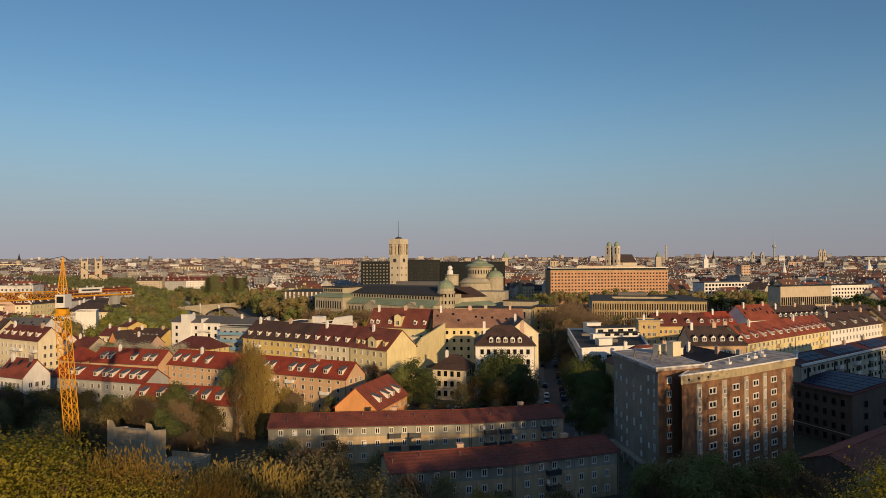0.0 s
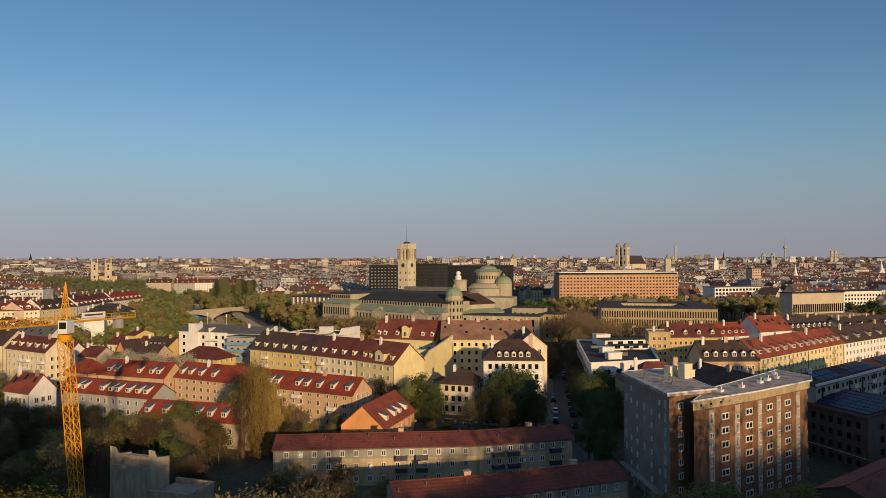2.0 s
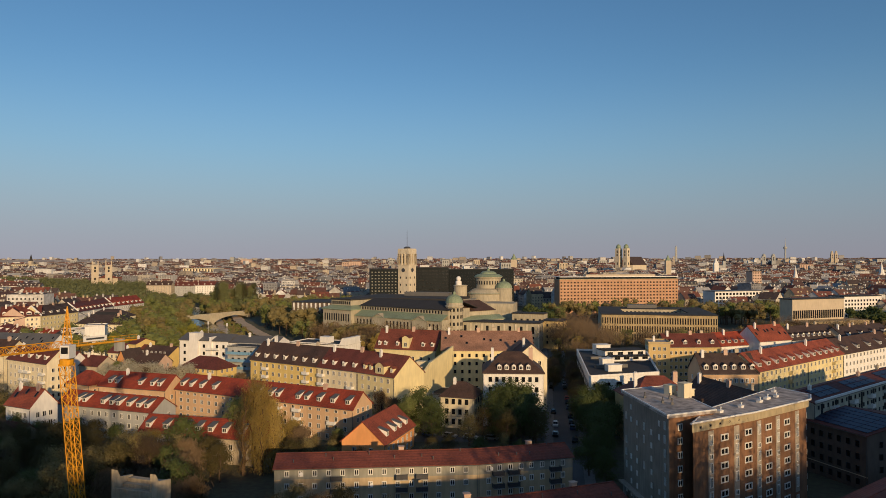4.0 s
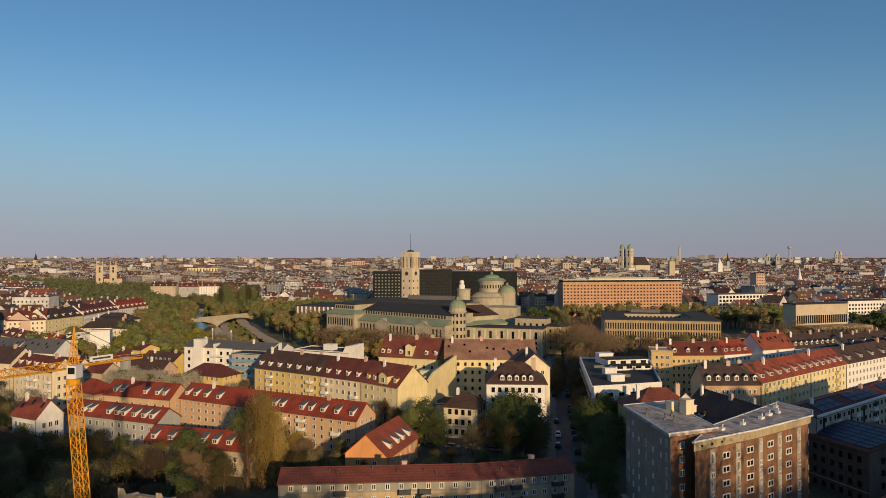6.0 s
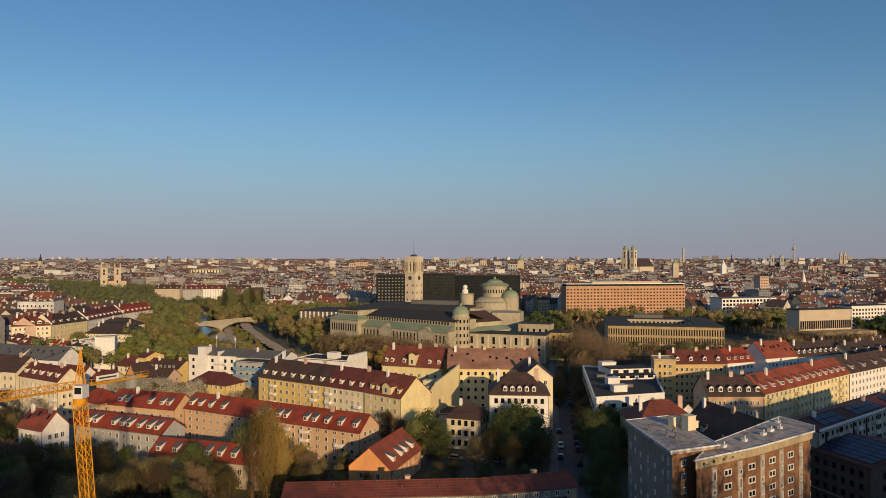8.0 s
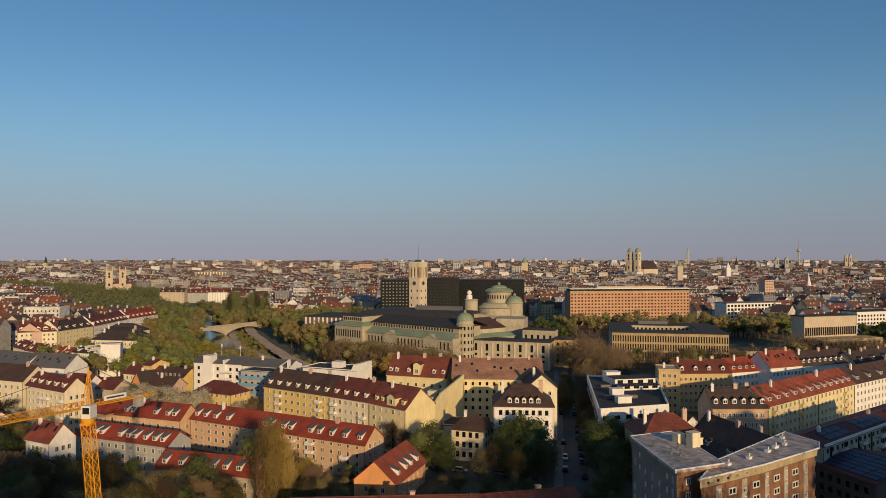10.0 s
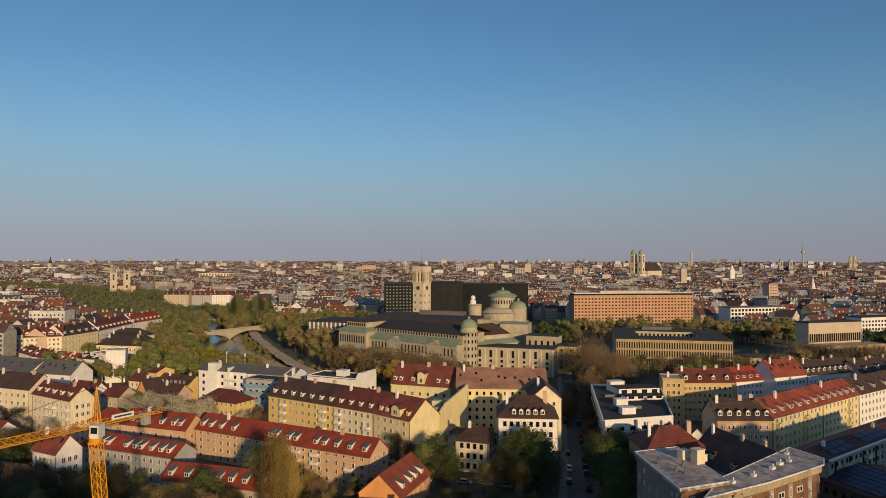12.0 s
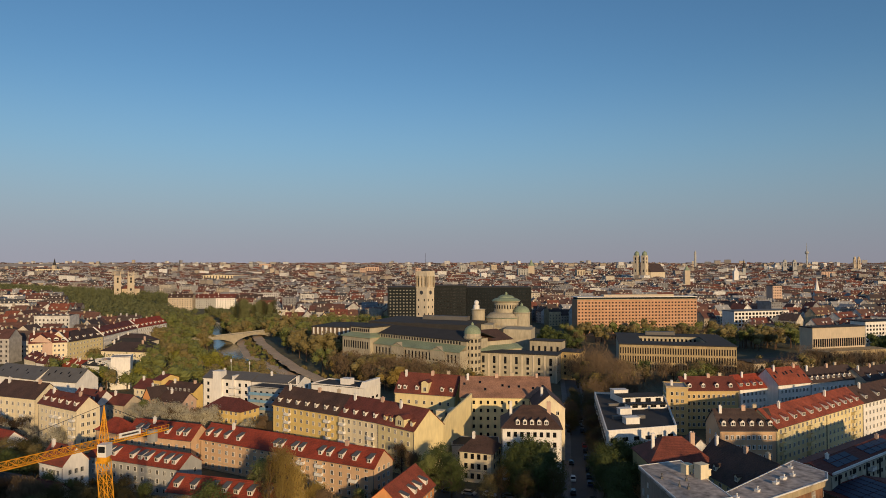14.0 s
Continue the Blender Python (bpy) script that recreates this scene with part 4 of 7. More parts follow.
# ---- the tall brown block ----
def tall_block():
    root = thing("apartment_tower", "tall brown rendered apartment block with cream parapet and flat grey roof", "apartment block")
    c, c1, l = (36.8, 136.2), (47.0, 141.4), (33.3, 161.1)
    b = (c1[0] + l[0] - c[0], c1[1] + l[1] - c[1])
    s = Solid()
    s.extrude([c, c1, b, l], -1.5, 22.6)
    part("side_wing", s.mesh("side_wing", [P_BROWN]), root)
    s = Solid()
    g = lambda p, k: (p[0] + k[0], p[1] + k[1])
    s.extrude([g(c, (-.5, -.6)), g(c1, (.5, -.3)), g(b, (.4, .5)), g(l, (-.5, .4))], 22.6, 23.3)
    part("roof_slab", s.mesh("roof_slab", [R_STAINED]), root, label="pale flat gravel roof with a light edge")
    p = [(40.9, 134.6), (56.3, 145.5), (73.3, 159.3)]
    back = [(75.2, 163.5), (72.2, 171.5), (61, 159.5), (48.5, 146.3)]
    s = Solid()
    s.extrude(p + back, -1.5, 20.3)
    part("main_wing", s.mesh("main_wing", [P_BROWN]), root)
    s = Solid()
    o = [(40.6, 134.1), (56.4, 145.0), (73.6, 158.9), (75.8, 163.4), (72.3, 172.1), (60.8, 160.0), (48.2, 146.8)]
    s.extrude(o, 20.3, 21.9)
    part("parapet", s.mesh("parapet", [P_PARAPET]), root, label="cream rendered parapet band")
    s = Solid()
    o2 = [(40.2, 133.6), (56.5, 144.5), (74.0, 158.4), (76.3, 163.4), (72.3, 172.7), (60.6, 160.4), (47.9, 147.2)]
    s.extrude(o2, 21.9, 22.2)
    part("roof_slab", s.mesh("roof_slab", [R_STAINED]), root, label="grey flat roof with dark puddles")
    rim = [g(c, (-.5, -.6)), g(c1, (.5, -.3)), g(b, (.4, .5)), g(l, (-.5, .4))]
    for pts, z in ((o2, 22.2), (rim, 23.3)):
        for pa, pb in zip(pts, pts[1:] + pts[:1]):
            mm, ww = frame_of(pa, pb)
            s = Solid()
            s.box(-.03, ww + .03, -.04, .2, z - .18, z + .1)
            part("roof_edge", s.mesh("roof_edge", [WHITEPAINT]), root, mm, "light metal roof edge")
    vent = window_mesh(0.45, 0.4, "dark")
    wide, tall, small = window_mesh(2.4, 1.4, "broad"), window_mesh(1.0, 2.1, "white"), window_mesh(0.7, 1.1, "white")
    blind = window_mesh(1.15, 1.1, "white")
    n = 0
    for a, q in ((p[0], p[1]), (p[1], p[2])):
        m, w = frame_of(a, q)
        for i in range(6):
            part("vent", vent, root, m @ Matrix.Translation((w * (i + 0.6) / 6.4, -0.32, 20.9)))
        cols = [(.28, "t"), (.5, "w"), (.71, "t"), (.91, "w")] if n == 0 else [(.10, "t"), (.27, "w"), (.44, "t"), (.61, "w"), (.81, "t")]
        for u, kind in cols:
            if kind == "t":
                s = Solid()
                s.box(u * w - .85, u * w + .85, -.05, .1, 2.2, 19.9)
                part("facade_strip", s.mesh("facade_strip", [P_STRIP]), root, m, "pale grey rendered strip")
        for f in range(7):
            z = 0.9 + f * 2.75
            for u, kind in cols:
                me = {"w": wide, "t": tall, "s": small}[kind]
                part("window", blind if kind == "t" and (f * 3 + n + int(u * 10)) % 4 == 1 else me, root, m @ Matrix.Translation((u * w, -0.055 if kind == "t" else -0.005, z - (0.35 if kind == "t" else 0))))
        n += 1
    m, w = frame_of(p[2], back[0])
    for f in range(7):
        part("window", small, root, m @ Matrix.Translation((w * 0.5, -0.005, 0.9 + f * 2.75)))
    m, w = frame_of(l, c)
    s = Solid()
    s.box(0.02, w - 0.02, -0.04, 0.1, -1.5, 22.55)
    part("side_cladding", s.mesh("side_cladding", [P_GREYBROWN]), root, m, "grey-brown rendered side wall")
    m = m @ Matrix.Translation((0, -0.04, 0))
    rnd = random.Random(3)
    for f in range(8):
        for i, u in enumerate((.08, .2, .34, .5, .66, .82, .93)):
            if rnd.random() < 0.8:
                part("window", small if i % 3 else window_mesh(0.8, 1.6, "double"), root, m @ Matrix.Translation((u * w, -0.005, 0.9 + f * 2.72)))
    m, w = frame_of(c, c1)
    for f in range(8):
        part("window", window_mesh(1.2, 1.35, "white"), root, m @ Matrix.Translation((w * 0.24, -0.005, 0.9 + f * 2.72)))
    for i in range(4):
        s = Solid()
        s.box(-.25, .25, -.25, .25, -1.5, 2.6)
        part("pillar", s.mesh("pillar", [CONCRETE]), root, frame_of(l, c)[0] @ Matrix.Translation((3 + i * 6, -.9, 0)))
    s = Solid()
    s.box(0, 25, -1.3, 0, 2.6, 2.95)
    part("canopy", s.mesh("canopy", [P_STRIP]), root, frame_of(l, c)[0], "pale ledge over the ground storey")
    # things on the flat roof
    rnd = random.Random(9)
    for x, y in ((36, 152), (38.5, 147), (41, 151), (40, 145.5), (43, 156)):
        s = Solid()
        s.box(-.25, .25, -.25, .25, 0, .5)
        s.ring([(.12, .5), (.12, 1.1), (.2, 1.15), (.2, 1.3)], 8)
        part("roof_vent", s.mesh("roof_vent", [R_GREYMETAL]), root, Matrix.Translation((x, y, 23.3)))
    for x, y, w, d, h in ((44.9, 153.5, 2.2, 2.0, 3.0), (42.6, 156.5, 2.0, 1.8, 2.0), (46.3, 155.6, 1.4, 2.2, 1.4)):
        s = Solid()
        s.box(-w / 2, w / 2, -d / 2, d / 2, 0, h)
        s.box(-w / 2 - .12, w / 2 + .12, -d / 2 - .12, d / 2 + .12, h, h + .15)
        part("lift_house", s.mesh("lift_house", [P_CREAM]), root, pose(x, y, 23.3, 0, 0, 27), "cream lift house on the roof")
    for x, y, a in ((49, 143.5, 2.0), (55, 148.5, 1.6), (61, 154, 2.2), (64, 157.5, 2.6), (67, 160, 1.5), (69, 166, 1.4)):
        s = Solid()
        a *= .6
        s.box(-a / 2, a / 2, -.4, .4, 0, .45)
        s.box(-a / 2 - .08, a / 2 + .08, -.48, .48, .45, .53)
        s.ring([(.12, .53), (.12, .95), (.2, 1.0), (.2, 1.15)], 8, 0, a * .2)
        part("roof_hatch", s.mesh("roof_hatch", [WHITEPAINT]), root, pose(x, y, 22.2, 0, 0, 38))


tall_block()
house("house with red hipped roof in the yard", (43.5, 197.5), (62, 199.5), 17, 13.6, 19, P_OCHRE, R_LOWRED, form="hip", floors=4, bays=5, storey=3.0, chimneys=2)
house("house with steep dark brown roof and cream chimneys", (56.8, 204), (64.5, 177.5), 15, 11.6, 19.2, P_OCHRE, R_BROWN, floors=4, bays=7, storey=2.8, chimneys=3, right=3, dormers=2, dormer_rows=[.35, .7], dormer="gable", dormer_wall=P_CREAM, dormer_w=1.4)


def modern_white():
    root = thing("modern_block", "modern white stepped building with dark flat roofs and roof terraces", "office building")
    base = [(35.5, 226), (60.5, 235.5), (69, 288), (41, 294)]
    s = Solid()
    s.extrude(base, -1.5, 15)
    part("wall", s.mesh("wall", [P_WHITE]), root)
    s = Solid()
    s.extrude([(36.1, 226.8), (60, 235.9), (68.4, 287.6), (41.6, 293.3)], 15, 15.08)
    part("roof", s.mesh("roof", [R_SLATE]), root, label="dark flat roof")
    for a, b in zip(base, base[1:] + base[:1]):
        m, w = frame_of(a, b)
        s = Solid()
        s.box(0, w, 0.02, .45, 15.02, 15.75)
        part("parapet", s.mesh("parapet", [P_WHITE]), root, m, "white roof parapet")
    m, w = frame_of(base[0], base[1])
    for f in range(4):
        for i in range(6):
            part("window", window_mesh(2.0, 1.3, "dark"), root, m @ Matrix.Translation((w * (i + .6) / 6.2, -0.005, 2.2 + f * 3.2)))
    m, w = frame_of(base[3], base[0])
    for f in range(4):
        for i in range(14):
            part("window", window_mesh(1.8, 1.5, "dark"), root, m @ Matrix.Translation((w * (i + .5) / 14, -0.005, 2.0 + f * 3.2)))
    for name, lab, x0, x1, y0, y1, z0, z1, mat, rot in (
        ("roof_house", "white lift house", 0, 5, 0, 3, 15.08, 17.2, P_WHITE, (44, 238)), ("roof_house", "white lift house", 0, 4.5, 0, 3, 15.08, 17.3, P_WHITE, (44.5, 252)),
        ("roof_house", "white lift house", 0, 6, 0, 4, 15.08, 18.9, P_WHITE, (47, 280)),
        ("terrace_storey", "white terrace storey", 0, 15, 0, 5, 15.08, 16.6, P_WHITE, (50, 262)), ("terrace_storey", "white set-back storey", 0, 17, 0, 8, 15.08, 17.6, P_WHITE, (49, 272)),
        ("duct", "grey roof duct", 0, 12, 0, 1.6, 15.08, 16.2, R_GREYMETAL, (41, 245)), ("duct", "grey roof duct", 0, 9, 0, 1.2, 15.08, 16.0, R_GREYMETAL, (43, 268))):
        s = Solid()
        s.box(x0, x1, y0, y1, z0, z1)
        if name != "duct":
            s.box(x0 - .2, x1 + .2, y0 - .2, y1 + .2, z1, z1 + .2, 1)
        mm = pose(rot[0], rot[1], 0, 0, 0, 14)
        ob = part(name, s.mesh(name, [mat, R_SLATE if name == "terrace_storey" else mat]), root, mm, lab)
        if name == "terrace_storey":
            for i in range(4):
                part("window", window_mesh(2.2, 1.5, "dark"), ob, Matrix.Translation((x1 * (i + .5) / 4, -0.005, 15.7)))


modern_white()


house("low white gabled house with ornate gable", (59, 218.5), (68, 219.5), 8, 11, 15.5, P_WHITE, R_BROWN, form="side", floors=4, bays=3, storey=2.7, chimneys=1)


# ---- houses towards the river ----
stepped = house("white five-storey house with grey roof and stair tower", (-137.5, 308), (-112, 302), 12, 17.2, 19.6, P_WHITE, R_GREYMETAL, floors=5, bays=7, storey=3.2, style="dark", left=2, chimneys=1, balconies=[(f, q) for f in (1, 2, 3, 4) for q in (.62, .74)])
for x0, x1, z1 in ((6.2, 10.6, 20.4), (16.5, 17.3, 18.6)):
    s = Solid()
    s.box(x0, x1, -1.3 if z1 > 20 else -1.0, 3, -1, z1), s.box(x0 - .15, x1 + .15, -1.45 if z1 > 20 else -1.15, 3.15, z1, z1 + .2)
    part("stair_tower" if z1 > 20 else "wall_pier", s.mesh("stair_tower", [P_WHITE]), stepped, label="white projecting stair tower" if z1 > 20 else "white wall pier")
for x, h in ((11, 6.2), (21, 5.6)):
    s = Solid()
    s.rod((x, 6, 18.5), (x, 6, 19 + h), .09, .07, 6), s.box(x - .25, x + .25, 5.8, 6.2, 17.6 + h, 19 + h)
    part("aerial", s.mesh("aerial", [WHITEPAINT]), stepped, label="white aerial mast on the roof")
pale = house("white house with grey roof, balconies and open gable end", (-112, 302), (-89, 297), 12, 16.8, 19.2, P_WHITE, R_GREYMETAL, floors=5, bays=6, storey=3.1, style="dark", right=2, chimneys=1, balconies=[(f, q) for f in (1, 2, 3, 4) for q in (.2, .4)])
s = Solid()
s.slab([(19.2, -1.2, 17.2), (23.8, -1.2, 20.4), (23.8, 1.0, 20.4), (19.2, 1.0, 17.2)], .3), s.box(23.3, 23.8, -1.2, 1.0, 14, 20.3), s.box(19.2, 23.3, -1.2, 1.0, 16.3, 16.7)
part("gable_frame", s.mesh("gable_frame", [P_WHITE]), pale, label="white slanting frame of a roof terrace")
blue = house("block with light blue balcony fronts", (-108, 289.5), (-91, 284.5), 9, 16.4, 16.9, P_GREY, R_SLATE, form="flat", floors=5, bays=5, storey=3.1, style="dark")
for f in range(5):
    for x0, x1 in ((0.2, 5.8), (6.0, 11.6), (11.8, 17.4)):
        s = Solid()
        s.box(x0, x1, -1.5, -1.38, 1.0 + f * 3.1, 2.15 + f * 3.1)
        part("balcony_front", s.mesh("balcony_front", [BLUEPANEL]), blue, label="light blue balcony panel")
    s = Solid()
    s.box(0.1, 17.5, -1.55, 0, 0.8 + f * 3.1, 0.98 + f * 3.1)
    part("balcony_slab", s.mesh("balcony_slab", [P_GREY]), blue)
boat = house("white low building with strip windows and dark flat roof", (-80, 287), (-55, 278), 13, 18.4, 19.0, P_WHITE, R_SLATE, form="flat", floors=5, bays=9, storey=3.1, style="dark", win=(1.6, 1.0), right=3)
s = Solid()
s.box(12, 16.5, 4, 8, 18.6, 21.2)
part("roof_house", s.mesh("roof_house", [P_WHITE]), boat)
s = Solid()
s.poly([(24, -0.3, 18.5), (27, -0.3, 18.5), (27, -0.3, 21.4), (25.5, -0.3, 21.4)]), s.poly([(27, 12, 18.5), (24, 12, 18.5), (25.5, 12, 21.4), (27, 12, 21.4)])
s.poly([(24, 12, 18.5), (24, -.3, 18.5), (25.5, -.3, 21.4), (25.5, 12, 21.4)]), s.poly([(25.5, -.3, 21.4), (27, -.3, 21.4), (27, 12, 21.4), (25.5, 12, 21.4)]), s.poly([(27, -.3, 18.5), (27, 12, 18.5), (27, 12, 21.4), (27, -.3, 21.4)])
part("end_wall", s.mesh("end_wall", [P_WHITE]), boat, label="raised white end wall")
house("white tower block with blank side", (-214.5, 361.8), (-205.3, 365.6), 11, 17.6, 18.2, P_WHITE, R_GRAVEL, form="flat", floors=5, bays=0, storey=3.1, left=3, category="apartment block")
house("grey block with loggias", (-229.5, 371.5), (-215, 364.6), 12, 15.2, 15.8, P_WHITE, R_GRAVEL, form="flat", floors=4, bays=4, storey=3.0, style="dark", balconies=[(f, q) for f in (1, 2, 3) for q in (.3, .7)], category="apartment block")
house("long hall with grey pitched roof", (-268, 341), (-234, 327.5), 15, 11.5, 16.5, P_WHITE, R_GREYMETAL, floors=2, bays=10, storey=3.5, right=0, skylights=6, category="hall")
house("white gabled hall with grey roof and skylights", (-231, 326.5), (-208.5, 321.5), 14, 11.5, 17, P_WHITE, R_GREYMETAL, floors=2, bays=7, storey=3.5, right=2, skylights=6, category="hall")
house("cream apartment house with red roof and balconies", (-178, 250.5), (-154.5, 238), 9, 16.6, 20.8, P_CREAM, R_DARKRED, floors=5, bays=8, storey=3.0, right=3, chimneys=2, dormers=5, dormer="gable", dormer_wall=P_WHITE, dormer_w=1.6,
      balconies=[(f, q) for f in (1, 2, 3, 4) for q in (.42, .56, .92)])
house("small pale house with red hipped roof beside the crane", (-146, 236.5), (-135, 231.5), 9, 10.4, 14.2, P_PEACH, R_RED, floors=3, bays=4, storey=3.0, right=3, form="hip")
house("white house with red-brown roof behind the apartment house", (-192, 292), (-176, 286.5), 9, 9.5, 13.5, P_WHITE, R_DARKRED, floors=4, bays=6, storey=3.0, left=3, chimneys=2, skylights=2)
house("yellow house with red roof", (-178, 320), (-160, 314.5), 11, 9.6, 13.2, P_CREAM, R_DARKRED, floors=3, bays=6, storey=2.9, chimneys=3, left=2)
house("ochre house with brown roof", (-160, 314.5), (-143, 309.5), 11, 9.8, 13, P_YELLOW, R_BROWN, floors=4, bays=6, storey=2.9, chimneys=2)
house("yellow house with red hipped roof", (-125, 281), (-106, 273), 11, 9.3, 13.2, P_YELLOW, R_DARKRED, form="hip", floors=3, bays=7, storey=3.2, right=3)
house("white house with red roof at the yard", (-186, 226), (-170, 219), 10, 8, 12, P_WHITE, R_RED, floors=2, bays=5, storey=2.9, right=2)
house("low house with dark red roof", (-133, 181), (-122.5, 177), 7, 6, 9, P_BEIGE, R_DARKRED, floors=2, bays=6, storey=2.7, right=2)
house("white outbuilding with grey roof", (-151, 184), (-137.5, 179.5), 9, 8, 9.6, P_WHITE, R_SLATE, floors=2, bays=4, storey=2.6, right=2)
LROW = [(-312, 430), (-292, 441), (-289, 478), (-297, 540), (-296, 588)]
ROWROOF = (("cream corner house with red mansard and white arched dormers", P_CREAM, R_DARKRED, 8), ("yellow house with dark roof between fire walls", P_PALEYEL, R_DARK, 10),
           ("long white house with red roof and fire walls", P_WHITE, R_DARKRED, 18), ("white end house with red roof", P_WHITE, R_RED, 14))
for i, (lab, wall, roof, bays) in enumerate(ROWROOF):
    h = house(lab, LROW[i], LROW[i + 1], 14, 17, 23, wall, roof, floors=5, bays=bays, storey=3.2, dormers=5 if i == 0 else max(3, bays // 2), dormer="arch" if i == 0 else "gable", dormer_wall=P_WHITE, dormer_w=2.9 if i == 0 else 1.8, chimneys=3, left=3 if i == 0 else 0)
    if i:
        s = Solid()
        for y0, y1, z0, z1 in ((-.5, 7, 17, 23), (7, 14.5, 23, 17)):
            s.slab([(-.35, y0, z0 + .75), (.35, y0, z0 + .75), (.35, y1, z1 + .75), (-.35, y1, z1 + .75)], 1.0)
        part("fire_wall", s.mesh("fire_wall", [P_WHITE]), h, label="white fire wall above the roof")
house("brown-red side house with dark roof", (-330, 470), (-312.5, 430.5), 14, 17, 22.5, P_ROSE, R_DARKRED, floors=5, bays=10, storey=3.2, dormers=5, dormer="gable", dormer_wall=P_WHITE, chimneys=3)
house("long house with dark hipped roof in the courtyard", (-258, 424), (-227, 420), 16, 13.5, 18.5, P_CREAM, R_DARK, form="hip", floors=4, bays=9, storey=3.0, right=4, chimneys=2)
house("house with dark hipped roof behind another", (-268, 447), (-238, 443), 15, 13.5, 18.5, P_BEIGE, R_SLATE, form="hip", floors=4, bays=9, storey=3.0, right=4, chimneys=2)
house("house with dark hipped roof and pale end wall", (-280, 474), (-252, 471), 15, 14, 18.6, P_CREAM, R_DARK, form="hip", floors=4, bays=8, storey=3.0, right=4, chimneys=1)
for lab, p0, p1, d, ev, rg, wall, roof in (("cream terrace house with red roof", (-296, 404), (-279, 391), 10, 11, 15, P_CREAM, R_DARKRED), ("white terrace house with red-brown roof", (-279, 391), (-264, 383), 10, 10.5, 14.5, P_WHITE, R_DARKRED), ("pale terrace house with red roof", (-263, 383), (-249, 378), 10, 10, 14, P_WHITE, R_RED),
                                             ("small house with red gable roof", (-248, 378), (-238, 374), 10, 9.5, 13.5, P_PEACH, R_RED), ("white house with grey roof and terraces", (-237, 371), (-222, 366), 10, 12.5, 14.5, P_WHITE, R_SLATE)):
    house(lab, p0, p1, d, ev, rg, wall, roof, floors=3, bays=5, storey=3.0, right=2, chimneys=2, dormers=2, dormer="gable", dormer_wall=P_WHITE, dormer_w=1.5)
house("tall ochre apartment house with balconies behind a bare tree", (-207, 262.5), (-182.5, 255), 12, 17, 22, P_CREAM, R_BROWN, floors=5, bays=7, storey=3.1, right=2, chimneys=2, balconies=[(f, q) for f in (1, 2, 3) for q in (.35, .75)])
house("narrow tall yellow house", (-167, 318), (-162, 316), 11, 14, 16, P_YELLOW, R_DARKRED, floors=4, bays=2, storey=3.2, chimneys=1)
house("small orange house with steep roof", (-163, 301), (-157.5, 298), 9, 9, 13.5, P_ORANGE, R_DARK, form="side", floors=3, bays=2, storey=2.7, chimneys=1)
house("rose house with red-brown roof among blossom", (-153, 296), (-140, 292), 9, 8.5, 12, P_ROSE, R_BROWN, floors=3, bays=4, storey=2.7, right=2, chimneys=1)
house("low house with dark red roof between yards", (-178, 292), (-164, 287), 10, 8, 11.5, P_BEIGE, R_DARKRED, floors=2, bays=5, storey=2.9, right=2, chimneys=1)


